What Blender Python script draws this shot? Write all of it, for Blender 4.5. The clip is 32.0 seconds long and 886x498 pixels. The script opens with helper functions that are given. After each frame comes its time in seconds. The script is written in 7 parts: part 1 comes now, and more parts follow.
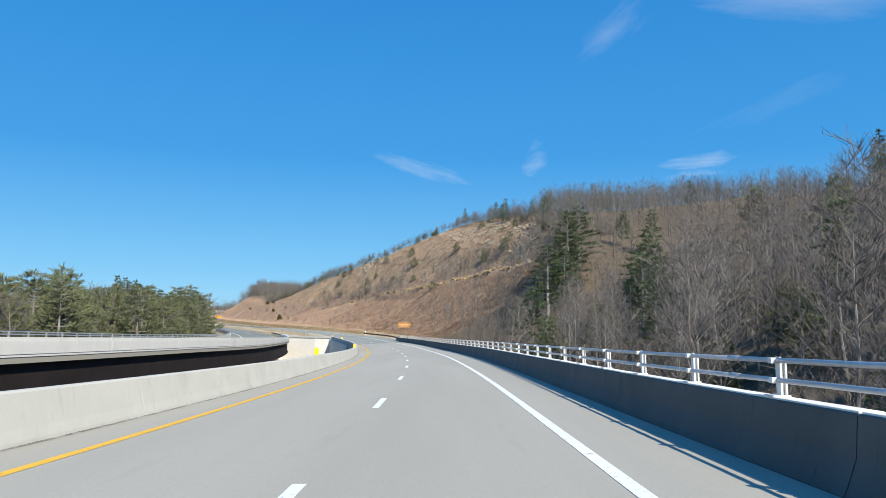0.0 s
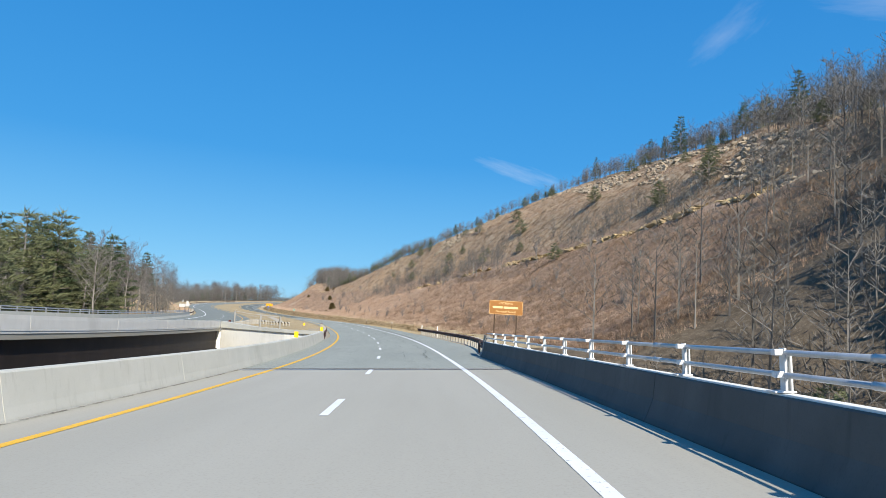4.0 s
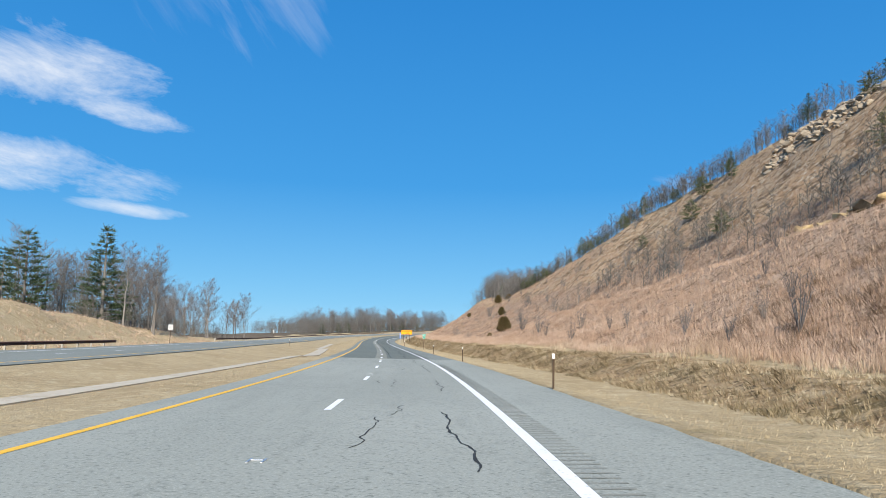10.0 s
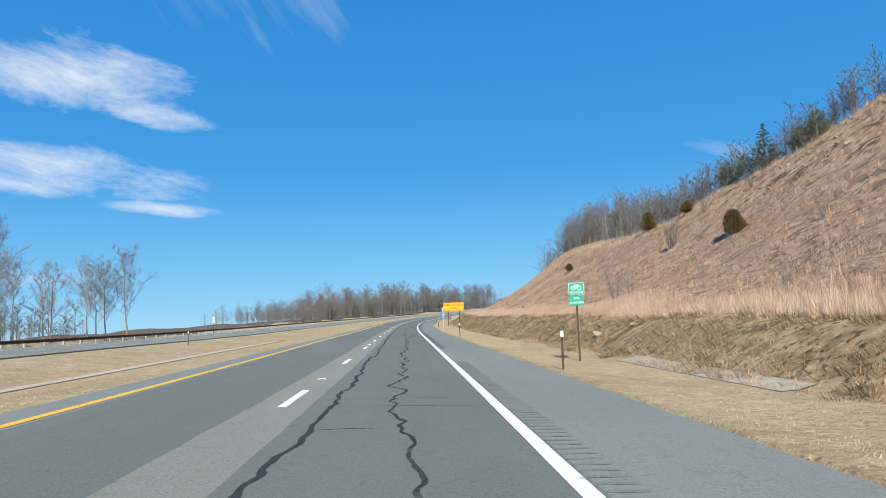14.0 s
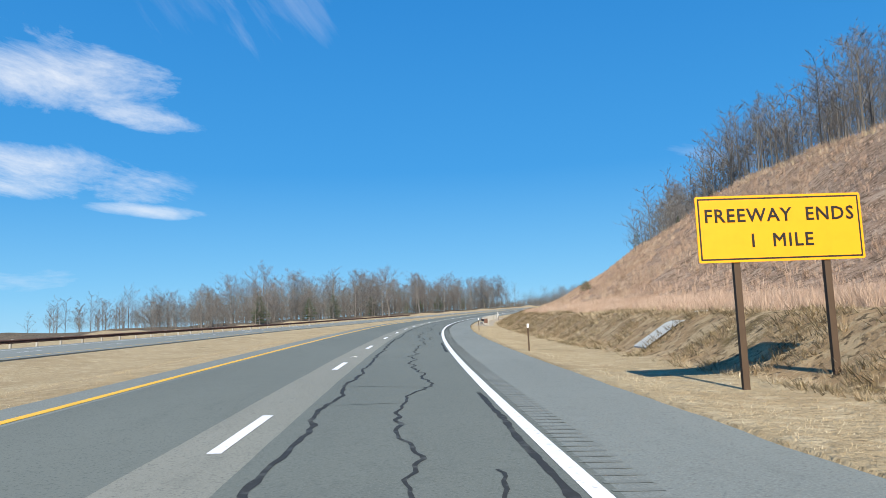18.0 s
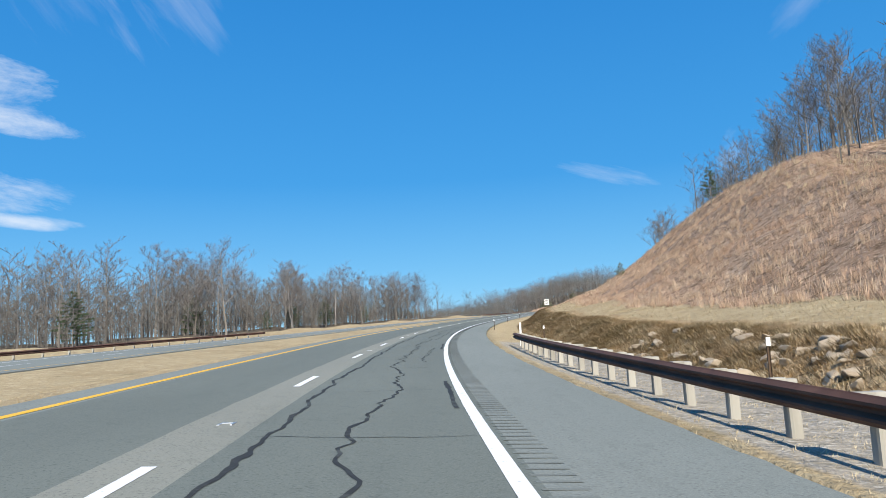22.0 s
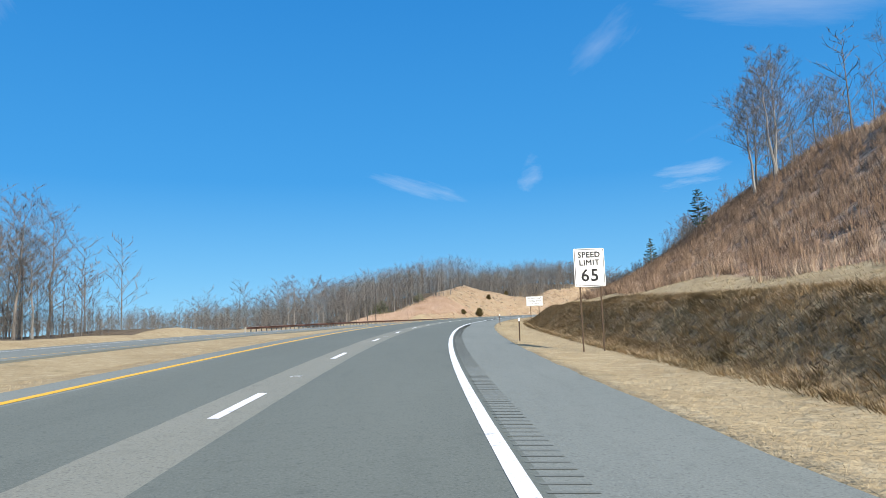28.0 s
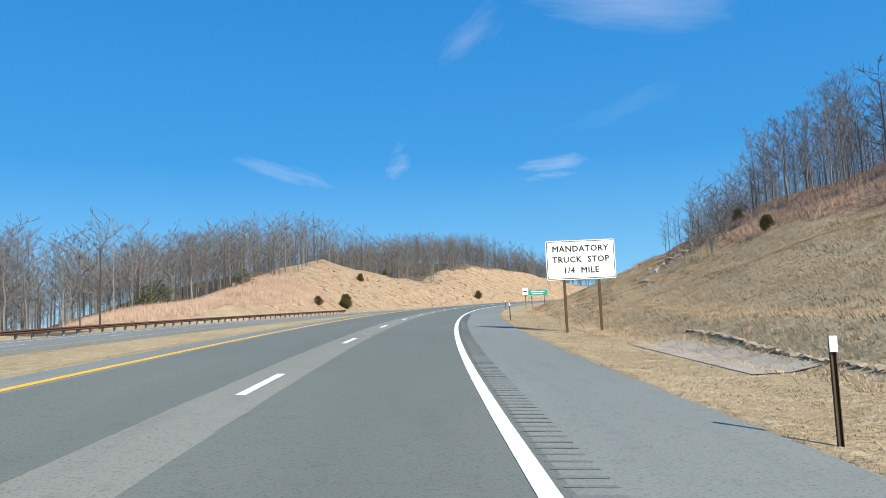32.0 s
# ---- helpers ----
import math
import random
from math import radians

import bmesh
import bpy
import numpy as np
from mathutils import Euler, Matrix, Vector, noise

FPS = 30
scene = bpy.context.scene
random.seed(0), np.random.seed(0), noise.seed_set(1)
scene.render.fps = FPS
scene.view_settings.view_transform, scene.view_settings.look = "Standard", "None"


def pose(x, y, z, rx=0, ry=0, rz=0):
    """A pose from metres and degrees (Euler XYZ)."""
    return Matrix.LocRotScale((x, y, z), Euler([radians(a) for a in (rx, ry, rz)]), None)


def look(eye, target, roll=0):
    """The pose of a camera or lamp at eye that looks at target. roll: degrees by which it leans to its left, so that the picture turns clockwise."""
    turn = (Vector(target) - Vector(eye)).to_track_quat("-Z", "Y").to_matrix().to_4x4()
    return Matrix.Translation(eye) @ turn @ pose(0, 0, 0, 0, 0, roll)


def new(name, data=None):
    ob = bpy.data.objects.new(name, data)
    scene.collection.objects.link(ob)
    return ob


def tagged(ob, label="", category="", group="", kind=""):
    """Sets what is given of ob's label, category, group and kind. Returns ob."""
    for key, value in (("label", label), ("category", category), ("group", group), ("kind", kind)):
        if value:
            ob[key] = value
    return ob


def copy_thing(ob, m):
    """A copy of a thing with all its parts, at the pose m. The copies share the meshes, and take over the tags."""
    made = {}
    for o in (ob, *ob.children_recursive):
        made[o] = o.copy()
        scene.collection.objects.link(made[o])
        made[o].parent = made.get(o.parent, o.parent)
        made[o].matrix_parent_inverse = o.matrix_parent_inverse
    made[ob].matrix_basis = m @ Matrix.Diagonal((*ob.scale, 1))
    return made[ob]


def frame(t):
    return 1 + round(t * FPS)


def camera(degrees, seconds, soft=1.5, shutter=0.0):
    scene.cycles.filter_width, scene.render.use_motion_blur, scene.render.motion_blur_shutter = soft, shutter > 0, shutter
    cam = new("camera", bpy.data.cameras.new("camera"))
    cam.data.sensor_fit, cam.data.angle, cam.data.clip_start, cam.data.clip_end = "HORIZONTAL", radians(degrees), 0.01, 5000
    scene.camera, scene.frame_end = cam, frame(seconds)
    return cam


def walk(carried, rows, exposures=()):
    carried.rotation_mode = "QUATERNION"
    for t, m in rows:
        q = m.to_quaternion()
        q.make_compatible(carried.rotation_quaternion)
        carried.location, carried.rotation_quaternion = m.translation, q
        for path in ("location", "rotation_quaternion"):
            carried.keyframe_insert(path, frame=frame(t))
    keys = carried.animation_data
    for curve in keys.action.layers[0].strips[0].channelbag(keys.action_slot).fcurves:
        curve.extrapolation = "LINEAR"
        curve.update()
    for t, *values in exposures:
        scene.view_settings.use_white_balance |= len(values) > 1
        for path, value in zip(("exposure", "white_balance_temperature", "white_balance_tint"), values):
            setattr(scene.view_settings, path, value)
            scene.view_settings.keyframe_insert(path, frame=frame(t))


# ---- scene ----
import itertools

EXPOSURES = ((0.0, 0.63), (12.0, 0.60), (24.0, 0.65), (32.0, 0.66))
SKY_STRENGTH, SUN_STRENGTH = 0.084, 5.0
# yaw and height in degrees, half width and height, grain, cut, streak, seed, slant; then strength
CLOUDS = [
    ((51.5, 19.0, 13.0, 4.6, 16.0, 0.77, 2.6, 1.0, -9.0), 0.84),
    ((45.5, 16.4, 6.0, 1.5, 20.0, 0.77, 3.0, 1.6, -5.0), 0.7),
    ((52.5, 12.0, 13.0, 3.1, 17.0, 0.75, 3.4, 2.0, -7.0), 0.88),
    ((45.0, 9.7, 7.5, 0.8, 22.0, 0.73, 6.0, 2.6, -3.0), 0.78),
    ((57.0, 4.5, 10.0, 1.8, 18.0, 0.78, 4.0, 3.0, 0.0), 0.6),
    ((2.0, 12.4, 6.5, 1.1, 20.0, 0.80, 5.0, 4.0, -16.0), 0.30),
    ((-7.2, 12.9, 1.6, 2.4, 26.0, 0.82, 1.2, 5.0, -20.0), 0.22),
    ((-19.6, 11.8, 4.6, 1.7, 24.0, 0.80, 3.0, 6.0, 6.0), 0.42),
    ((-14.0, 22.6, 7.5, 2.6, 12.0, 0.80, 5.0, 7.0, 38.0), 0.26),
    ((-26.0, 23.5, 11.0, 3.6, 9.0, 0.78, 4.0, 8.0, -14.0), 0.24),
    ((36.5, 26.0, 9.0, 8.0, 15.0, 0.82, 6.0, 9.0, -52.0), 0.27),
    ((44.0, 25.5, 8.0, 6.0, 13.0, 0.83, 5.0, 11.0, -50.0), 0.18),
    ((-24.0, 15.5, 9.0, 1.6, 14.0, 0.80, 5.0, 10.0, 18.0), 0.08),
]
cam = camera(62.62, 32.0, soft=0.7)
# seconds, place, then turn to the left, tilt up and lean to the left in degrees
PATH = [
    (0.0, 1.517, 0.000, 1.479, 0.078, 5.970, 0.392),
    (0.5, 1.525, 14.292, 1.109, 1.746, 6.199, 0.329),
    (1.0, 1.396, 28.591, 0.818, 2.888, 6.036, 0.817),
    (1.5, 1.038, 42.890, 0.569, 4.413, 5.841, 1.216),
    (2.0, 0.398, 57.181, 0.326, 6.005, 6.603, 1.931),
    (2.5, -0.549, 71.437, 0.083, 7.075, 6.344, 2.256),
    (3.0, -1.783, 85.638, -0.142, 6.029, 5.705, 2.666),
    (3.5, -3.319, 99.777, -0.297, 6.436, 5.830, 2.901),
    (4.0, -5.138, 113.851, -0.409, 7.795, 6.061, 3.223),
    (4.5, -7.236, 127.848, -0.511, 10.254, 6.861, 3.739),
    (5.0, -9.635, 141.752, -0.597, 11.267, 7.279, 3.430),
    (5.5, -12.336, 155.554, -0.622, 13.422, 6.503, 2.972),
    (6.0, -15.353, 169.243, -0.583, 13.732, 7.425, 3.166),
    (6.5, -18.674, 182.833, -0.517, 14.839, 7.437, 3.080),
    (7.0, -22.298, 196.333, -0.443, 15.542, 6.955, 3.254),
    (7.5, -26.231, 209.735, -0.354, 17.044, 7.382, 2.956),
    (8.0, -30.441, 223.041, -0.225, 18.212, 7.179, 2.943),
    (8.5, -34.877, 236.266, -0.059, 19.015, 7.113, 2.432),
    (9.0, -39.571, 249.400, 0.117, 19.935, 6.807, 2.290),
    (9.5, -44.520, 262.440, 0.287, 20.786, 7.249, 1.961),
    (10.0, -49.709, 275.385, 0.433, 21.973, 7.894, 1.103),
    (10.5, -55.111, 288.255, 0.565, 23.005, 7.518, 0.827),
    (11.0, -60.744, 301.052, 0.701, 23.952, 8.137, 0.708),
    (11.5, -66.617, 313.763, 0.858, 24.215, 7.246, -0.024),
    (12.0, -72.662, 326.413, 1.018, 24.347, 6.889, -0.597),
    (12.5, -78.898, 339.021, 1.182, 24.509, 5.913, -1.755),
    (13.0, -85.259, 351.653, 1.360, 24.148, 6.028, -1.975),
    (13.5, -91.755, 364.304, 1.554, 24.436, 6.227, -2.249),
    (14.0, -98.344, 376.996, 1.761, 24.568, 6.423, -2.211),
    (14.5, -105.016, 389.686, 1.989, 24.834, 6.332, -2.760),
    (15.0, -111.723, 402.350, 2.242, 25.310, 7.087, -2.619),
    (15.5, -118.454, 414.994, 2.513, 25.412, 6.677, -2.574),
    (16.0, -125.195, 427.624, 2.795, 25.779, 6.712, -2.372),
    (16.5, -131.851, 440.282, 3.060, 25.682, 6.658, -2.215),
    (17.0, -138.459, 452.939, 3.342, 25.096, 6.553, -2.127),
    (17.5, -144.925, 465.644, 3.659, 23.774, 6.231, -2.168),
    (18.0, -151.283, 478.378, 4.015, 23.403, 6.633, -2.128),
    (18.5, -157.474, 491.161, 4.378, 23.031, 6.831, -2.099),
    (19.0, -163.501, 503.982, 4.750, 22.176, 7.020, -2.192),
    (19.5, -169.409, 516.817, 5.141, 21.200, 7.137, -2.806),
    (20.0, -175.120, 529.703, 5.542, 20.110, 7.808, -3.454),
    (20.5, -180.603, 542.655, 5.952, 19.789, 7.809, -3.609),
    (21.0, -185.844, 555.679, 6.367, 19.209, 8.607, -4.628),
    (21.5, -190.770, 568.790, 6.797, 17.789, 7.701, -4.218),
    (22.0, -195.385, 581.983, 7.230, 15.094, 7.338, -2.980),
    (22.5, -199.658, 595.257, 7.668, 12.636, 7.372, -2.485),
    (23.0, -203.570, 608.590, 8.123, 10.792, 7.151, -2.001),
    (23.5, -207.153, 621.961, 8.611, 10.148, 6.509, -2.966),
    (24.0, -210.397, 635.365, 9.120, 9.268, 6.828, -2.759),
    (24.5, -213.340, 648.786, 9.652, 8.318, 6.810, -2.713),
    (25.0, -215.951, 662.229, 10.186, 6.620, 6.054, -3.063),
    (25.5, -218.251, 675.688, 10.722, 6.254, 6.532, -2.244),
    (26.0, -220.243, 689.152, 11.268, 5.593, 7.415, -2.498),
    (26.5, -221.893, 702.633, 11.835, 4.530, 7.727, -2.532),
    (27.0, -223.258, 716.136, 12.413, 3.150, 7.628, -2.379),
    (27.5, -224.324, 729.653, 13.003, 1.311, 7.042, -1.854),
    (28.0, -225.100, 743.175, 13.604, 0.017, 7.368, -2.040),
    (28.5, -225.638, 756.704, 14.220, -1.105, 6.982, -2.091),
    (29.0, -225.868, 770.242, 14.835, -2.656, 6.981, -2.526),
    (29.5, -225.742, 783.784, 15.443, -3.769, 7.301, -2.413),
    (30.0, -225.293, 797.320, 16.033, -5.161, 6.860, -1.923),
    (30.5, -224.545, 810.842, 16.600, -6.486, 7.005, -2.484),
    (31.0, -223.471, 824.340, 17.147, -7.765, 6.493, -2.816),
    (31.5, -222.049, 837.806, 17.675, -9.282, 5.972, -2.662),
    (32.0, -220.314, 851.234, 18.205, -10.475, 6.019, -2.333),
]


def eye_pose(x, y, z, yaw, pitch, lean):
    w, p = radians(yaw), radians(pitch)
    ahead = Vector((-math.sin(w) * math.cos(p), math.cos(w) * math.cos(p), math.sin(p)))
    return look((x, y, z), Vector((x, y, z)) + ahead, lean)


walk(cam, [(t, eye_pose(*row)) for t, *row in PATH], EXPOSURES)

# ---- the road's line: curvature per km, grade and cross slope in percent, at even steps along it ----
KNOTS = np.arange(-40.0, 1200.0, 20.0)
CURVE = [
    -1.09, -0.52, 0.10, 0.85, 1.39, 1.48, 1.40, 1.42, 1.52, 1.63, 1.70, 1.64,
    1.56, 1.48, 1.41, 1.35, 1.30, 1.24, 1.01, 0.65, 0.42, 0.31, 0.24, 0.18,
    0.07, -0.13, -0.38, -0.59, -0.79, -0.95, -1.04, -1.25, -1.61, -1.89, -1.87, -1.76,
    -1.77, -1.73, -1.62, -1.55, -1.54, -1.58, -1.67, -1.74, -1.77, -1.78, -1.72, -1.72,
    -1.72, -1.72, -1.72, -1.72, -1.72, -1.72, -1.72, -1.72, -1.72, -1.72, -1.72, -1.72,
    -1.72, -1.72,
]
GRADE = [
    -4.10, -3.62, -3.02, -2.15, -1.75, -1.83, -1.71, -0.85, -0.76, -0.60, 0.22, 0.51,
    0.54, 0.97, 1.32, 1.33, 1.06, 1.04, 1.29, 1.30, 1.38, 1.43, 1.59, 1.85,
    1.99, 1.79, 2.02, 2.50, 2.59, 2.83, 2.93, 3.03, 3.08, 3.03, 3.23, 3.61,
    3.80, 3.81, 3.89, 4.17, 4.28, 4.38, 4.54, 4.51, 4.31, 4.07, 3.89, 3.95,
    3.84, 3.67, 3.53, 3.42, 3.33, 3.25, 3.19, 3.13, 3.09, 3.06, 3.04, 3.02,
    3.01, 3.00,
]
BANK_KNOTS = np.arange(-40.0, 1200.0, 40.0)
BANK = [
    1.97, 1.21, 3.01, 4.93, 5.53, 5.51, 5.30, 4.48, 2.87, 0.74, -1.92, -2.81,
    -3.75, -3.21, -2.84, -4.14, -5.41, -4.78, -5.31, -4.53, -4.43, -3.97, -4.27, -4.92,
    -5.18, -4.77, -4.48, -4.30, -4.19, -4.13, -4.10,
]
STEP = 2.0
S_ALL = np.arange(-600.0, 2400.0, STEP)
_k = np.interp(S_ALL, KNOTS, CURVE) * 1e-3
_k[S_ALL < -40] = 0.0
_k[S_ALL > 1330] = 0.0
_g = np.interp(S_ALL, KNOTS, GRADE) * 1e-2
_g[S_ALL > 1300] = 0.0
_h = np.cumsum((_k + np.r_[_k[0], _k[:-1]]) / 2) * STEP
_h -= np.interp(0, S_ALL, _h)
_x = np.cumsum(-np.sin(_h)) * STEP
_y = np.cumsum(np.cos(_h)) * STEP
_z = np.cumsum(_g) * STEP
_x, _y, _z = (a - np.interp(0, S_ALL, a) for a in (_x, _y, _z))
BEND = 220.0
MEAN_TURN = radians(14.0)


def turn(s):
    return np.interp(s, S_ALL, _h)


def bank(s):
    return np.interp(s, BANK_KNOTS, BANK) * 1e-2


def level(s):
    """Height of the lane line at the distance s along the road."""
    return np.interp(s, S_ALL, _z)


def spot(s, d, z):
    """World places from the distance along the road, metres to the right of the lane line, and world height."""
    s, d, z = np.broadcast_arrays(np.asarray(s, float), np.asarray(d, float), np.asarray(z, float))
    a = turn(s)
    near = np.clip(d, -BEND, BEND)
    far = d - near
    return np.stack([np.interp(s, S_ALL, _x) + near * np.cos(a) + far * math.cos(MEAN_TURN),
                     np.interp(s, S_ALL, _y) + near * np.sin(a) + far * math.sin(MEAN_TURN), z], -1)


def deck(s, d):
    """World height of the paved surface."""
    return level(s) + bank(s) * d


# ---- light ----
SHADOW_TURN, SUN_HEIGHT = 27.5, 34.5
world = bpy.data.worlds.new("sky")
scene.world = world
world.use_nodes = True
wt = world.node_tree
wt.nodes.clear()


sky = wt.nodes.new("ShaderNodeTexSky")
sky.sky_type, sky.sun_disc = "NISHITA", False
sky.sun_elevation = radians(SUN_HEIGHT)
sky.sun_rotation = radians(180.0 - SHADOW_TURN)
sky.altitude, sky.air_density, sky.dust_density, sky.ozone_density = 900.0, 1.0, 0.3, 2.2
tint = wt.nodes.new("ShaderNodeHueSaturation")
tint.inputs["Saturation"].default_value = 1.42
tint.inputs["Value"].default_value = 1.0
wt.links.new(sky.outputs[0], tint.inputs["Color"])
coord = wt.nodes.new("ShaderNodeTexCoord")


def cloud_bank(yaw, height, wide, tall, scale, cut, stretch, seed, slant):
    """A patch of cloud in the sky round one direction: a soft mask times streaked noise."""
    a, b = radians(yaw), radians(height)
    way = Vector((-math.sin(a) * math.cos(b), math.cos(a) * math.cos(b), math.sin(b)))
    side = Vector((math.cos(a), math.sin(a), 0.0))
    up = side.cross(way)
    c, q = math.cos(radians(slant)), math.sin(radians(slant))
    side, up = side * c + up * q, up * c - side * q
    dots = []
    for axis in (side, up):
        dot = wt.nodes.new("ShaderNodeVectorMath")
        dot.operation = "DOT_PRODUCT"
        dot.inputs[1].default_value = axis
        wt.links.new(coord.outputs["Generated"], dot.inputs[0])
        dots.append(dot.outputs["Value"])
    front = wt.nodes.new("ShaderNodeVectorMath")
    front.operation = "DOT_PRODUCT"
    front.inputs[1].default_value = way
    wt.links.new(coord.outputs["Generated"], front.inputs[0])
    combine = wt.nodes.new("ShaderNodeCombineXYZ")
    wt.links.new(dots[0], combine.inputs[0])
    wt.links.new(dots[1], combine.inputs[1])
    mapping = wt.nodes.new("ShaderNodeMapping")
    mapping.inputs["Scale"].default_value = (1.0 / stretch, 1.0, 1.0)
    mapping.inputs["Location"].default_value = (seed * 3.1, seed * 1.7, seed)
    wt.links.new(combine.outputs[0], mapping.inputs["Vector"])
    streak = wt.nodes.new("ShaderNodeTexNoise")
    streak.inputs["Scale"].default_value = scale
    streak.inputs["Detail"].default_value = 9.0
    streak.inputs["Roughness"].default_value = 0.66
    streak.inputs["Distortion"].default_value = 0.35
    wt.links.new(mapping.outputs[0], streak.inputs["Vector"])
    # soft oval mask
    parts_ = []
    for value, size in ((dots[0], math.sin(radians(wide))), (dots[1], math.sin(radians(tall)))):
        m1 = wt.nodes.new("ShaderNodeMath")
        m1.operation = "DIVIDE"
        m1.inputs[1].default_value = size
        wt.links.new(value, m1.inputs[0])
        m2 = wt.nodes.new("ShaderNodeMath")
        m2.operation = "POWER"
        m2.inputs[1].default_value = 2.0
        m3 = wt.nodes.new("ShaderNodeMath")
        m3.operation = "ABSOLUTE"
        wt.links.new(m1.outputs[0], m3.inputs[0])
        wt.links.new(m3.outputs[0], m2.inputs[0])
        parts_.append(m2.outputs[0])
    add = wt.nodes.new("ShaderNodeMath")
    add.operation = "ADD"
    wt.links.new(parts_[0], add.inputs[0])
    wt.links.new(parts_[1], add.inputs[1])
    oval = wt.nodes.new("ShaderNodeMapRange")
    oval.inputs["From Min"].default_value = 1.0
    oval.inputs["From Max"].default_value = 0.0
    wt.links.new(add.outputs[0], oval.inputs["Value"])
    ahead_only = wt.nodes.new("ShaderNodeMath")
    ahead_only.operation = "GREATER_THAN"
    ahead_only.inputs[1].default_value = 0.3
    wt.links.new(front.outputs["Value"], ahead_only.inputs[0])
    lift = wt.nodes.new("ShaderNodeMath")
    lift.operation = "MULTIPLY_ADD"
    lift.inputs[1].default_value = 0.45
    wt.links.new(oval.outputs[0], lift.inputs[0])
    wt.links.new(streak.outputs["Fac"], lift.inputs[2])
    fac = wt.nodes.new("ShaderNodeMapRange")
    fac.inputs["From Min"].default_value = cut
    fac.inputs["From Max"].default_value = cut + 0.36
    wt.links.new(lift.outputs[0], fac.inputs["Value"])
    m4 = wt.nodes.new("ShaderNodeMath")
    m4.operation = "MULTIPLY"
    wt.links.new(fac.outputs[0], m4.inputs[0])
    wt.links.new(ahead_only.outputs[0], m4.inputs[1])
    m5 = wt.nodes.new("ShaderNodeMath")
    m5.operation = "MULTIPLY"
    soft = wt.nodes.new("ShaderNodeMapRange")
    soft.inputs["From Min"].default_value = 0.0
    soft.inputs["From Max"].default_value = 0.6
    wt.links.new(oval.outputs[0], soft.inputs["Value"])
    wt.links.new(m4.outputs[0], m5.inputs[0])
    wt.links.new(soft.outputs[0], m5.inputs[1])
    return m5.outputs[0]


CLOUD_WHITE = (7.5, 7.7, 8.0, 1.0)
# the deep, clear blue of a dry winter day, paler towards the horizon
split = wt.nodes.new("ShaderNodeSeparateXYZ")
wt.links.new(coord.outputs["Generated"], split.inputs[0])
blue = wt.nodes.new("ShaderNodeValToRGB")
for place, value in ((0.0, (0.30, 0.66, 0.97)), (0.06, (0.20, 0.565, 0.93)), (0.22, (0.062, 0.36, 0.815)), (0.5, (0.03, 0.255, 0.70))):
    stop = blue.color_ramp.elements.new(place)
    stop.color = (*value, 1.0)
blue.color_ramp.elements.remove(blue.color_ramp.elements[-1])
wt.links.new(split.outputs["Z"], blue.inputs[0])
gain = wt.nodes.new("ShaderNodeVectorMath")
gain.operation = "SCALE"
gain.inputs["Scale"].default_value = 7.6
wt.links.new(blue.outputs[0], gain.inputs[0])
clear = wt.nodes.new("ShaderNodeMix")
clear.data_type = "RGBA"
clear.inputs["Factor"].default_value = 0.88
wt.links.new(tint.outputs[0], clear.inputs[6])
wt.links.new(gain.outputs[0], clear.inputs[7])
sky_colour = clear.outputs[2]
for spec, strength in CLOUDS:
    mask = cloud_bank(*spec)
    power = wt.nodes.new("ShaderNodeMath")
    power.operation = "MULTIPLY"
    power.inputs[1].default_value = strength
    wt.links.new(mask, power.inputs[0])
    mix = wt.nodes.new("ShaderNodeMix")
    mix.data_type = "RGBA"
    wt.links.new(power.outputs[0], mix.inputs["Factor"])
    wt.links.new(sky_colour, mix.inputs[6])
    mix.inputs[7].default_value = CLOUD_WHITE
    sky_colour = mix.outputs[2]
back = wt.nodes.new("ShaderNodeBackground")
back.inputs["Strength"].default_value = SKY_STRENGTH
wt.links.new(sky_colour, back.inputs["Color"])
wout = wt.nodes.new("ShaderNodeOutputWorld")
wt.links.new(back.outputs[0], wout.inputs["Surface"])

sun = new("sun", bpy.data.lights.new("sun", "SUN"))
sun.data.energy, sun.data.angle, sun.data.color = SUN_STRENGTH, radians(0.53), (1.0, 0.92, 0.785)
_a, _b = radians(SHADOW_TURN), radians(SUN_HEIGHT)
sun.matrix_world = look((0, 0, 60), (-math.sin(_a) * math.cos(_b), math.cos(_a) * math.cos(_b), 60 - math.sin(_b)))
tagged(sun, "low winter sun", "sun", kind="structure")

# ---- materials ----
def rgb(r, g, b):
    return (r, g, b, 1.0)


